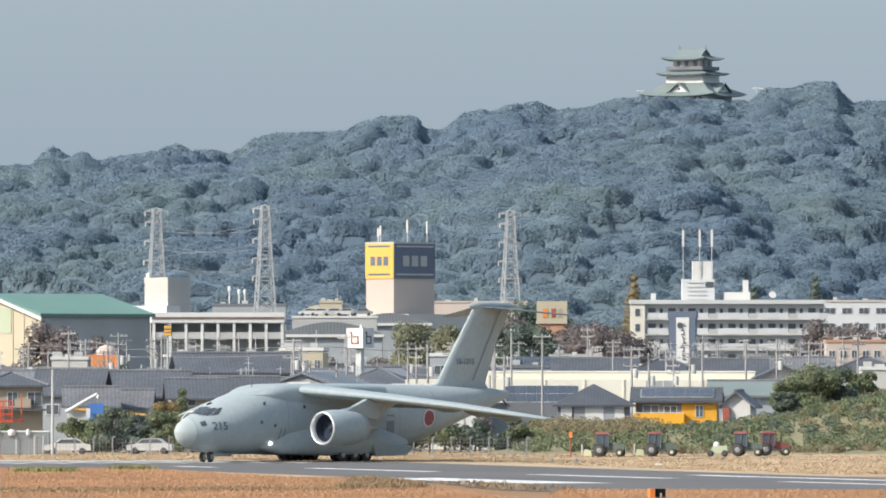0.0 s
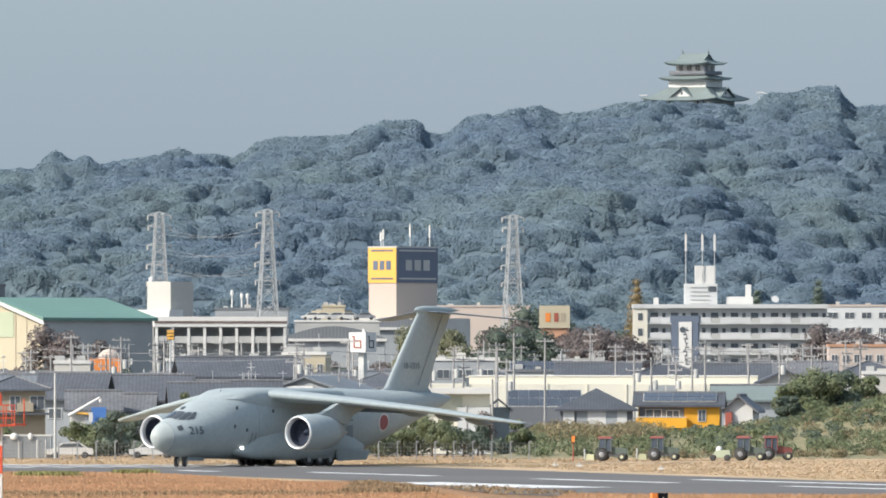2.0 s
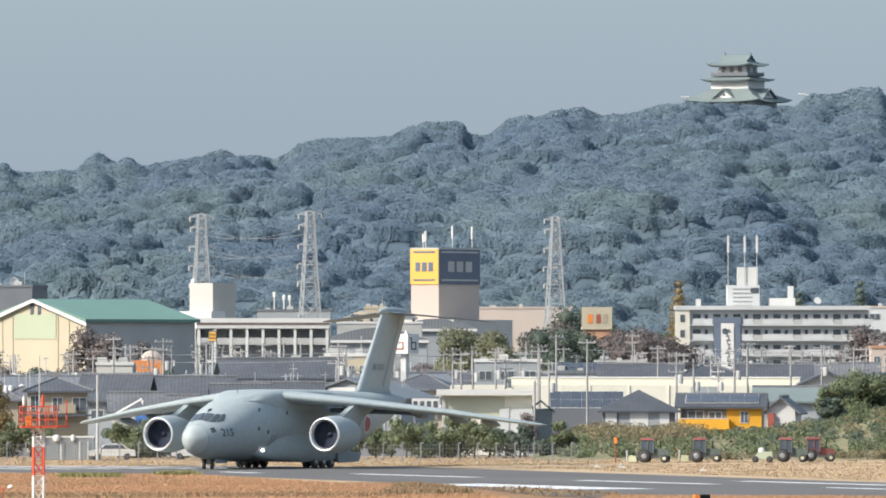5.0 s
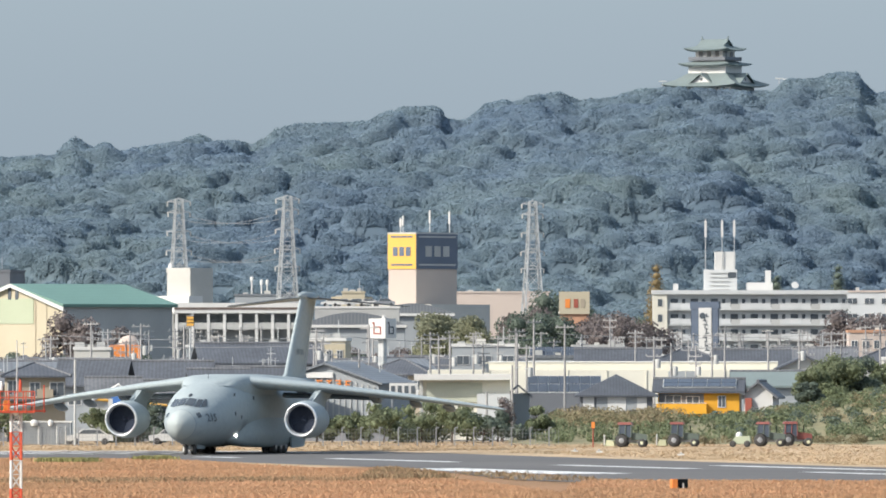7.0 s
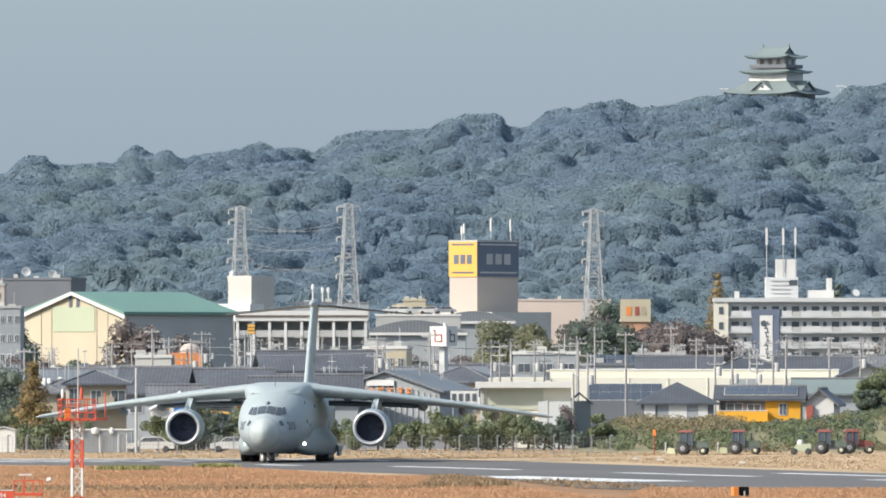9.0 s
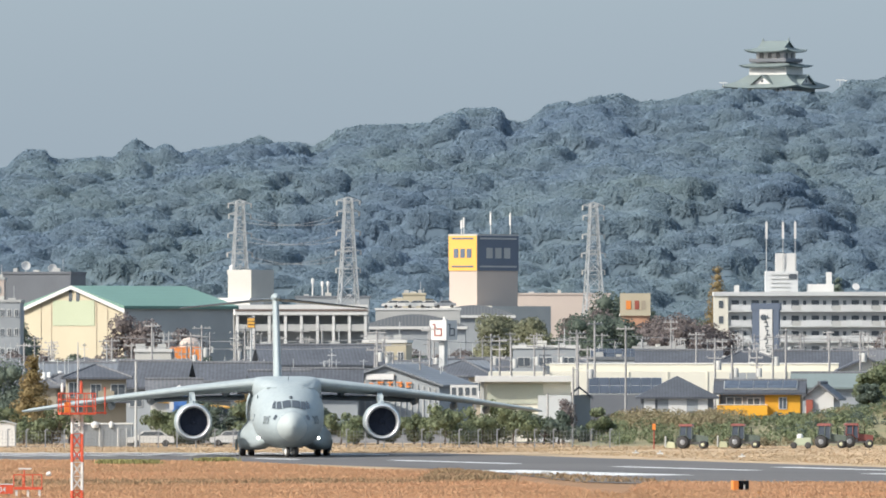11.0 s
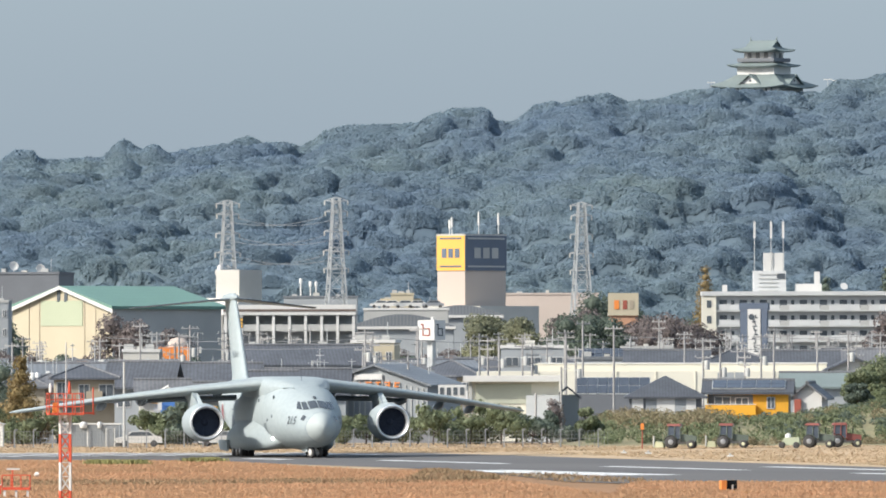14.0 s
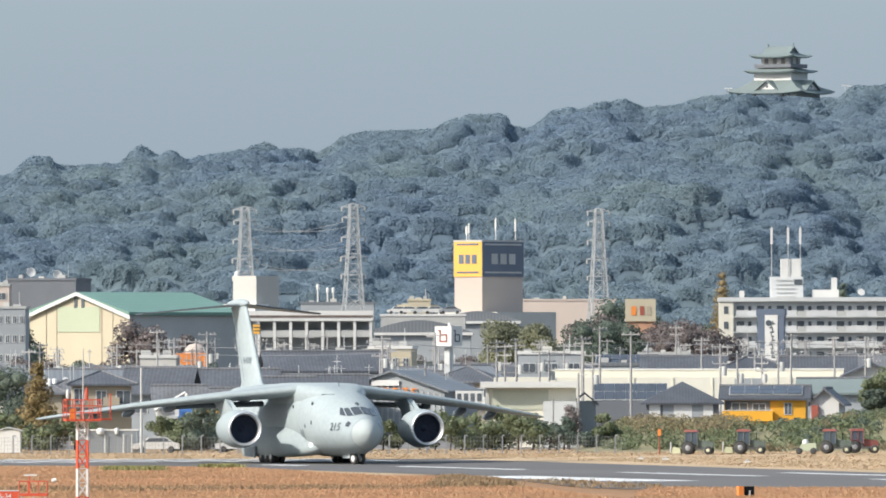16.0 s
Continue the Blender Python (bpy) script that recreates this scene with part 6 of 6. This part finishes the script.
for u0, u1, y0, y1, zz, n, ks in ((-140, 260, 1560, 1690, 1, 22, (0, 1, 2)), (330, 600, 1650, 1790, 1, 20, (0, 2, 1)), (520, 760, 1760, 1870, 1, 16, (0, 2, 1)), (835, 960, 1750, 1880, 4.5, 12, (1, 1, 0)), (960, 1110, 1700, 1850, 2.5, 18, (0, 2, 2)), (905, 980, 1900, 1980, 6, 5, (4,)), (715, 805, 1760, 1850, 4, 9, (3, 3, 1)), (800, 960, 1640, 1700, 1, 12, (0, 2)),
                                  (1450, 1570, 1800, 1900, 3, 10, (0, 2)), (-150, 1600, 2320, 2420, 8, 50, (1, 4, 2)), (-150, 1600, 2450, 2900, 12, 70, (1, 4, 1))):
    for i in range(n):
        y = random.uniform(y0, y1)
        x = (random.uniform(u0, u1) - 784) * y / 18630
        town_tree(random.choice(ks), pose(x, y, 0, 0, 0, random.uniform(0, 360)), random.uniform(0.85, 1.1) * (0.55 if zz == 1 else 1.0))
for u, vt, y in ((1122, 487, 1990), (1443, 487, 2000), (1335, 505, 2010)):
    hh = 9.46 + (623.2 - vt) * y / 18630
    lob = [((0, 0, z), 0.9 + 4.2 * (hh - z) / hh) for z in np.linspace(3, hh - 0.6, 16)]
    tree("tree", at((u - 784) * y / 18630, y, 0), hh, 4, lob, 3600, 0.26, "leaf_gold" if u == 1122 else "leaf_dark", "tall conical tree turning brown", u, "conical trees", 0.25)


# ------------------------------------------------------------ perimeter fence, sheds, cars and machines
fence = thing("perimeter_fence", at(0, 962, 0), "wire mesh fence on pale posts along the airfield edge", "fence")
for k in range(38):
    x = -56 + 1.72 * k
    part("post", Shape().box(x, 0, -0.1, 0.11, 0.11, 1.75).box(x + 0.12, 0, 1.62, 0.3, 0.1, 0.1), "wire", fence)
for z in (0.1, 0.45, 0.8, 1.15, 1.5):
    part("wire", Shape().box(-24, 0.06, z, 64.5, 0.03, 0.018), "wire", fence)
mesh_wire = Shape()
for k in range(216):
    x = -56 + 0.3 * k
    mesh_wire.add([(x, 0.05, 0.05), (x + 0.02, 0.05, 0.05), (x + 0.02, 0.05, 1.5), (x, 0.05, 1.5)], [(0, 1, 2, 3)])
tagged(part("mesh", mesh_wire, "wire", fence, "wire mesh"), kind="stuff")

ct = thing("site_container", at(-39.32, 976, 0), "grey corrugated container store with white sacks on top", "container")
part("body", Shape().box(0, 0, 0, 5.65, 2.5, 2.04), "grey_wall", ct, "grey corrugated body")
for k in range(26):
    part("corrugation", Shape().box(-2.75 + 0.22 * k, -1.28, 0.1, 0.08, 0.06, 2.04 - 0.2), "grey_wall", ct)
part("roof", Shape().box(0, 0, 2.04, 5.86, 2.7, 0.12), "white", ct)
for x, w in ((-1.9, 0.45), (-0.6, 0.7), (0.9, 0.4)):
    part("sack", Shape().lathe((x, -1.4, 1.73), (0, 0, 1), ((0, w * 0.4), (0.25, w * 0.55), (0.5, w * 0.4), (0.58, 0.1)), 10), "white", ct, "white sack")
for x in (-0.2, 1.5, 2.3):
    part("prop", Shape().rod((x, -1.45, 0), (x, -1.45, 1.7), 0.05), "white", ct)
vn = thing("white_shed", at(-48.48, 976, 0), "white shed beside the fence", "shed")
part("wall", Shape().box(0, 0, 0, 2.2, 2.4, 2.15), "white", vn)
part("roof", gable_roof(2.2, 2.4, 2.15, 0.25, 0.15, "y", 0.1), "concrete", vn)


def car(m, mat, label):
    ob = thing("car", m, label, "car", "parked cars")
    s = Shape()
    prof = [(-2.1, 0.35), (-2.15, 0.8), (-1.3, 0.95), (-0.7, 1.42), (0.9, 1.45), (1.6, 0.98), (2.1, 0.9), (2.15, 0.35)]
    s.loft([[(x, e * 0.82, z) for x, z in prof] for e in (-1, 1)], soft=False)
    part("body", s, mat, ob)
    part("window", Shape().loft([[(x, e * 0.835, z) for x, z in ((-1.1, 1.0), (-0.65, 1.36), (0.85, 1.38), (1.35, 1.02))] for e in (-1, 1)], soft=False), "window", ob)
    for x in (-1.35, 1.35):
        for e in (-1, 1):
            part("wheel", Shape().lathe((x, e * 0.74, 0.31), (0, e, 0), ((-0.1, 0.2), (-0.1, 0.31), (0.1, 0.31), (0.1, 0.2)), 14), "rubber", ob)
    return ob


car(at(-34.75, 974, 4), "white", "white parked car behind the fence")
car(at(-27.13, 976, -6), "galv", "silver parked car behind the fence")

deck = flat_block(-20.71, 2016, 16.18, 12, 15.96, "concrete", "rooftop parking deck with a pale parapet", 0, 0, "white")
for k, u in enumerate((548, 566, 590, 612, 640)):
    car(pose((u - 784) * 2012 / 18630, 2011.4, 15.96 + 0.4, 0, 0, 3), ("white", "white", "galv", "white", "steel")[k], "pale car parked on a rooftop deck")

# crane lorry with a white jib and a long yellow boom
cr = thing("crane", at(-34.64, 1018, 0), "small crane with a white jib and a long yellow boom", "crane")
zb = 4.06
part("jib", Shape().rod((-1.8, 0, zb - 0.4), (1.2, 0, zb + 1.35), 0.2, 0.14, 6), "white", cr, "white slanting jib")
part("boom", Shape().rod((-1.4, 0, zb - 0.1), (8.6, 0.6, zb - 0.95), 0.14, 0.12, 6), "sign_yellow", cr, "long yellow boom")
part("mast", Shape().box(0.0, 0.6, 0, 0.5, 0.5, zb), "galv", cr)
part("cab", Shape().box(1.1, 0.4, 2.6, 1.4, 1.4, 1.9), "blue", cr, "blue cab")
part("tank", Shape().lathe((0.75, -0.6, 2.2), (1, 0, 0), ((-0.1, 0.1), (0, 0.42), (1.0, 0.42), (1.1, 0.1)), 14), "blue", cr, "round blue tank")
part("panel", Shape().box(0.35, -0.7, 3.1, 0.4, 0.1, 0.9), "white", cr)
part("chassis", Shape().box(1.0, 0.4, 0.5, 4.5, 2.0, 1.7), "steel", cr)
part("lamp", Shape().lathe((1.3, -0.1, zb + 0.85), (0, 0, 1), ((0, 0.08), (0.2, 0.2), (0.4, 0.08)), 10), "white", cr)


def tractor(m, cab, roof, label, mower=True):
    m = m @ Matrix.Scale(0.87, 4)
    ob = thing("tractor", m, label, "tractor", "mowing tractors")
    part("bonnet", Shape().loft([[(0.3, e * 0.42, 0.75), (0.3, e * 0.42, 1.45), (0.3, e * 0.3, 1.55)] for e in (-1, 1)] and
                                [[(0.2, -0.45, 0.7), (0.2, 0.45, 0.7), (0.2, 0.42, 1.5), (0.2, -0.42, 1.5)], [(1.8, -0.38, 0.75), (1.8, 0.38, 0.75), (1.8, 0.33, 1.3), (1.8, -0.33, 1.3)]], soft=False), cab, ob, "engine bonnet")
    part("cab", Shape().loft([[(-1.2, -0.7, 1.0), (0.3, -0.7, 1.0), (0.3, 0.7, 1.0), (-1.2, 0.7, 1.0)], [(-1.05, -0.62, 2.35), (0.1, -0.62, 2.35), (0.1, 0.62, 2.35), (-1.05, 0.62, 2.35)]], soft=False), "solar", ob, "glazed cab")
    for x, y in ((-1.12, -0.66), (0.22, -0.66), (-0.4, -0.69)):
        part("pillar", Shape().rod((x, y - 0.03, 1.0), (x * 0.9, y + 0.02, 2.36), 0.06, 0.06, 5), cab, ob)
    part("roof", Shape().loft([[(-1.25, -0.75, 2.34), (0.3, -0.75, 2.34), (0.3, 0.75, 2.34), (-1.25, 0.75, 2.34)], [(-1.1, -0.65, 2.58), (0.15, -0.65, 2.58), (0.15, 0.65, 2.58), (-1.1, 0.65, 2.58)]], soft=False), roof, ob, "red cab roof")
    for x, r in ((-0.75, 0.68), (1.35, 0.44)):
        for e in (-1, 1):
            wob = part("wheel", Shape().lathe((x, e * 0.8, r), (0, e, 0), ((-0.2, r * 0.5), (-0.2, r * 0.92), (0, r), (0.2, r * 0.92), (0.2, r * 0.5)), 18), "rubber", ob, "black tyre")
            part("rim", Shape().lathe((x, e * 0.8, r), (0, e, 0), ((-0.05, r * 0.2), (0.18, r * 0.52), (0.22, r * 0.3)), 14), "mower" if r < 0.5 else "steel", wob)
            if r > 0.5:
                arc = [[(x + q * r * math.cos(t), e * y2, r + q * r * math.sin(t)) for q, y2 in ((1.04, 0.6), (1.04, 1.02), (1.1, 1.02), (1.1, 0.6))] for t in [0.35 + 0.3 * i for i in range(9)]]
                part("mudguard", Shape().loft(arc, soft=False), cab, ob)
    part("chassis", Shape().box(0.2, 0, 0.5, 2.8, 0.5, 0.4), "steel", ob)
    part("exhaust", Shape().rod((0.9, -0.3, 1.4), (0.9, -0.3, 2.2), 0.05), "black", ob)
    if mower:
        mo = part("mower", Shape().loft([[(-2.6, -1.0, 0.12), (-1.5, -1.0, 0.12), (-1.5, 1.0, 0.12), (-2.6, 1.0, 0.12)], [(-2.3, -1.0, 0.75), (-1.6, -1.0, 0.65), (-1.6, 1.0, 0.65), (-2.3, 1.0, 0.75)]], soft=False), "mower", ob, "pale rear flail mower")
        part("deflector", Shape().box(-2.55, -0.7, 0.2, 0.1, 0.8, 1.1), "white", mo)
    part("lamp", Shape().box(0.32, -0.5, 2.2, 0.06, 0.15, 0.1), "white", ob)
    return ob


tractor(at(14.84, 950, -8), "tractor_green", "tractor_red", "green mowing tractor with a red cab roof on dry grass")
tractor(at(19.61, 954, -6), "tractor_green", "tractor_red", "green mowing tractor with a red cab roof on dry grass")
tractor(at(27.49, 956, -8), "tractor_green", "tractor_red", "dark green tractor with a red roof towing a mower", False)
tractor(at(30.03, 960, 4), "tractor_red", "tractor_red", "red mowing tractor at work on the dry verge", False)
imp = thing("hay_implement", at(24.94, 952, -6), "low green mowing implement behind a tractor", "implement")
part("body", Shape().loft([[(-0.9, -0.8, 0.3), (0.9, -0.8, 0.3), (0.9, 0.8, 0.3), (-0.9, 0.8, 0.3)], [(-0.5, -0.7, 0.95), (0.8, -0.7, 1.0), (0.8, 0.7, 1.0), (-0.5, 0.7, 0.95)]], soft=False), "pale_green", imp)
part("hopper", Shape().lathe((-0.2, 0, 0.95), (0, 0, 1), ((0, 0.3), (0.3, 0.25), (0.4, 0.1)), 10), "white", imp)
for x in (-0.7, 0.6):
    part("wheel", Shape().lathe((x, -0.85, 0.3), (0, -1, 0), ((-0.08, 0.15), (-0.08, 0.3), (0.08, 0.3), (0.08, 0.15)), 12), "rubber", imp)

mk = thing("marker_post", at(11.46, 945, 0), "orange marker post with a small board", "marker")
part("post", Shape().rod((0, 0, 0), (0, 0, 2.32), 0.07, 0.06), "rust", mk)
part("board", Shape().box(0, -0.08, 1.76, 0.3, 0.05, 0.55), "orange", mk)

# ------------------------------------------------------------ airfield masts, signs and lamps on the near side
def lattice_mast():
    """A red and white lattice mast with a railed platform and lamps."""
    MX, MY = -26.04, 610
    top = 5.38
    ob = thing("lattice_mast", at(MX, MY, 8), "red and white banded lattice mast with a railed platform", "mast")
    n = 6
    band = 1.64
    z = top
    k = 0
    hw = 0.29
    while z > 0:
        z0 = max(z - (band if k else band * 0.68), 0)
        mat = "white" if k % 2 == 0 else "mast_red"
        seg = Shape()
        for a, b in ((-1, -1), (1, -1), (1, 1), (-1, 1)):
            seg.rod((a * hw, b * hw, z0), (a * hw, b * hw, z), 0.06, 0.06, 6)
        for q in range(2):
            za, zb2 = z0 + (z - z0) * q / 2, z0 + (z - z0) * (q + 1) / 2
            for (a, b), (c, e) in (((-1, -1), (1, -1)), ((1, -1), (1, 1)), ((1, 1), (-1, 1)), ((-1, 1), (-1, -1))):
                seg.rod((a * hw, b * hw, za), (c * hw, e * hw, zb2), 0.03, 0.03, 4).rod((c * hw, e * hw, za), (a * hw, b * hw, zb2), 0.03, 0.03, 4).rod((a * hw, b * hw, zb2), (c * hw, e * hw, zb2), 0.03, 0.03, 4)
        part("lattice_section", seg, mat, ob, "white section" if mat == "white" else "red section")
        z, k = z0, k + 1
    part("platform", Shape().box(0, 0, top, 2.0, 1.6, 0.12), "mast_red", ob, "red platform")
    for zz in (0.45, 0.85, 1.2):
        part("rail", Shape().box(0, -0.8, top + zz, 2.0, 0.05, 0.06), "mast_red", ob)
        part("rail", Shape().box(0, 0.8, top + zz, 2.0, 0.05, 0.06), "mast_red", ob)
        for e in (-1, 1):
            part("rail", Shape().box(e * 1.0, 0, top + zz, 0.05, 1.6, 0.06), "mast_red", ob)
    for x in (-1.0, -0.5, 0, 0.5, 1.0):
        for y in (-0.8, 0.8):
            part("stanchion", Shape().rod((x, y, top), (x, y, top + 1.25), 0.03), "mast_red", ob)
    part("cabinet", Shape().box(-0.55, 0, top + 0.12, 0.36, 0.35, 0.6), "orange", ob, "orange cabinet")
    part("tube", Shape().rod((0.05, 0, top), (0.05, 0, top + 4.2), 0.06, 0.03), "galv", ob)
    part("lamp", Shape().lathe((0.25, 0, top + 1.2), (0, 0, 1), ((0, 0.09), (0.5, 0.1), (0.75, 0.04)), 10), "mast_red", ob, "red obstruction lamp")
    part("lamp", Shape().lathe((-0.85, 0, top + 1.3), (0, 0, 1), ((0, 0.09), (0.4, 0.1), (0.55, 0.04)), 10), "white", ob)
    part("side_step", Shape().box(1.35, 0, top + 0.05, 0.7, 0.8, 0.1).rod((1.6, -0.3, top), (1.6, -0.3, top + 1.6), 0.04), "mast_red", ob)


lattice_mast()
nd = thing("wind_mast_platform", at(-30.28, 640, 0), "low red and white railed platform with a white crossarm", "platform")
zt = 0.78
part("platform", Shape().box(0, 0, zt - 0.15, 1.7, 1.5, 0.15), "mast_red", nd)
part("rail", Shape().box(0, -0.75, zt + 0.72, 1.7, 0.05, 0.06), "mast_red", nd)
for x in (-0.85, -0.3, 0.3, 0.85):
    part("stanchion", Shape().rod((x, -0.75, zt), (x, -0.75, zt + 0.75), 0.035), "mast_red", nd)
for x in (-0.7, 0, 0.7):
    part("leg", Shape().box(x, -0.6, 0, 0.14, 0.14, zt - 0.15), "white", nd, "white leg")
part("lower_rail", Shape().box(0, -0.7, zt - 0.7, 1.9, 0.06, 0.1), "white", nd)
part("mast", Shape().rod((-0.25, 0, zt), (-0.25, 0, 1.84), 0.04), "mast_red", nd)
part("crossarm", Shape().box(-0.2, 0, 1.84, 0.8, 0.1, 0.1), "white", nd, "white crossarm")
part("lamp", Shape().lathe((1.1, -0.5, zt + 0.75), (1, 0, 0.3), ((0, 0.05), (0.1, 0.14), (0.3, 0.14)), 10), "white", nd)
rs = thing("runway_sign", at(-31.86, 642, 0), "red runway sign board with white characters", "sign")
part("board", Shape().box(-0.4, 0, 0.34, 1.9, 0.2, 0.55), "mast_red", rs)
part("trim", Shape().box(-0.4, 0, 0.89, 1.96, 0.24, 0.06), "white", rs)
text_on("characters", "16-34", 0.42, "white", rs, lambda x, y: (x - 0.36, -0.115, 0.58 + y), 0, "white characters")
for x in (-1.1, 0.3):
    part("leg", Shape().box(x, 0, 0, 0.08, 0.08, 0.34), "galv", rs)

ds = thing("distance_marker", at(13.69, 668, 12), "black and orange box marker with a white numeral", "marker")
part("box", Shape().box(0, 0, -0.32, 0.72, 0.7, 1.11), "black", ds, "black face")
part("end_panel", Shape().box(-0.52, -0.2, -0.32, 0.34, 0.6, 1.11), "orange", ds, "orange end panel")
part("leg", Shape().box(0, 0, 0, 0.1, 0.1, -0.32), "galv", ds)
part("numeral", Shape().box(0.05, -0.37, -0.10, 0.1, 0.03, 0.62), "white", ds, "white numeral one")
ts2 = thing("taxiway_sign", at(14.12, 660, 0), "yellow taxiway sign with black characters", "sign")
part("board", Shape().box(0, 0, -0.41, 1.49, 0.2, 0.60), "sign_yellow", ts2)
text_on("characters", "W9", 0.36, "black", ts2, lambda x, y: (x + 0.3, -0.115, -0.10 + y), 0, "black characters")
part("arrow", Shape().box(-0.4, -0.11, -0.13, 0.3, 0.03, 0.12), "black", ts2, "black arrow bar")
for x in (-0.6, 0.6):
    part("leg", Shape().box(x, 0, 0, 0.06, 0.06, -0.41), "galv", ts2)

for x, y in ((1.55, 752), (4.44, 756), (11.49, 905), (9.43, 908), (18.02, 880)):
    lb = thing("runway_lamp", at(x, y, 0), "low white runway edge lamp", "runway lamp", "runway lamps")
    part("base", Shape().box(0, 0, -0.03, 0.55, 0.3, 0.16), "white", lb)
    part("lens", Shape().lathe((0, 0, 0.12), (0, 0, 1), ((0, 0.1), (0.12, 0.1), (0.18, 0.04)), 10), "concrete", lb)

# bird crossing the sky
BIRD = thing("bird", pose(0, 200, 14), "dark bird gliding across the sky", "bird")
part("body", Shape().lathe((-0.14, 0, 0), (1, 0, 0), ((0, 0.01), (0.06, 0.045), (0.16, 0.05), (0.26, 0.03), (0.3, 0.008)), 10), "tile_light", BIRD)
for e in (-1, 1):
    part("wing", Shape().loft([[(-0.05, e * 0.04, 0.0), (0.07, e * 0.04, 0.0), (0.07, e * 0.04, 0.02), (-0.05, e * 0.04, 0.02)], [(-0.03, e * 0.22, 0.06), (0.08, e * 0.22, 0.06), (0.08, e * 0.22, 0.07), (-0.03, e * 0.22, 0.07)],
                               [(0.08, e * 0.4, 0.04), (0.11, e * 0.4, 0.04), (0.11, e * 0.4, 0.045), (0.08, e * 0.4, 0.045)]], soft=False), "tile_light", BIRD)
part("tail", Shape().loft([[(0.14, -0.03, 0), (0.14, 0.03, 0), (0.14, 0.03, 0.01), (0.14, -0.03, 0.01)], [(0.27, -0.07, 0), (0.27, 0.07, 0), (0.27, 0.07, 0.008), (0.27, -0.07, 0.008)]], soft=False), "tile_light", BIRD)


# ------------------------------------------------------------ what moves
def motions():
    """The aircraft's slow left turn on the runway head, with its wheels rolling."""
    track = ((0, -22.76, 900.0, -43.7), (1.5, -24.36, 896.4, -39.0), (3.5, -25.43, 891.8, -32.3), (7, -24.19, 882.6, -15.5), (11, -19.44, 875.9, 3.5),
             (12.5, -17.62, 873.9, 8.7), (14.5, -15.14, 871.1, 14.25), (16, -13.31, 869.0, 17.7))
    walk(AIRCRAFT, [(t, pose(x, y, 0, 0, 0, d - 90)) for t, x, y, d in track])
    walk(BIRD, [(t, pose(-4.09 - 17.2 * (t - 10.3), 200, 14.02 - 1.4 * (t - 10.3), 0, 0, 0)) for t in (0, 8, 10.3, 12, 16)])
    for hub, c, r in WHEELS:
        rows = []
        for k in range(41):
            t = 0.4 * k
            if r < 0.5:  # the steered nose wheels swing about their strut
                steer = 20 + 12 * math.sin(math.pi * min(t / 11.0, 1)) - 2 * max(t - 12, 0) / 4
                a = radians(steer)
                rows.append((t, pose(-3.6 - c[1] * math.sin(a), c[1] * math.cos(a), c[2], 0, math.degrees(1.95 * t / r), steer)))
            else:
                rows.append((t, pose(*c, 0, math.degrees(1.95 * t / r), 0)))
        walk(hub, rows)


motions()
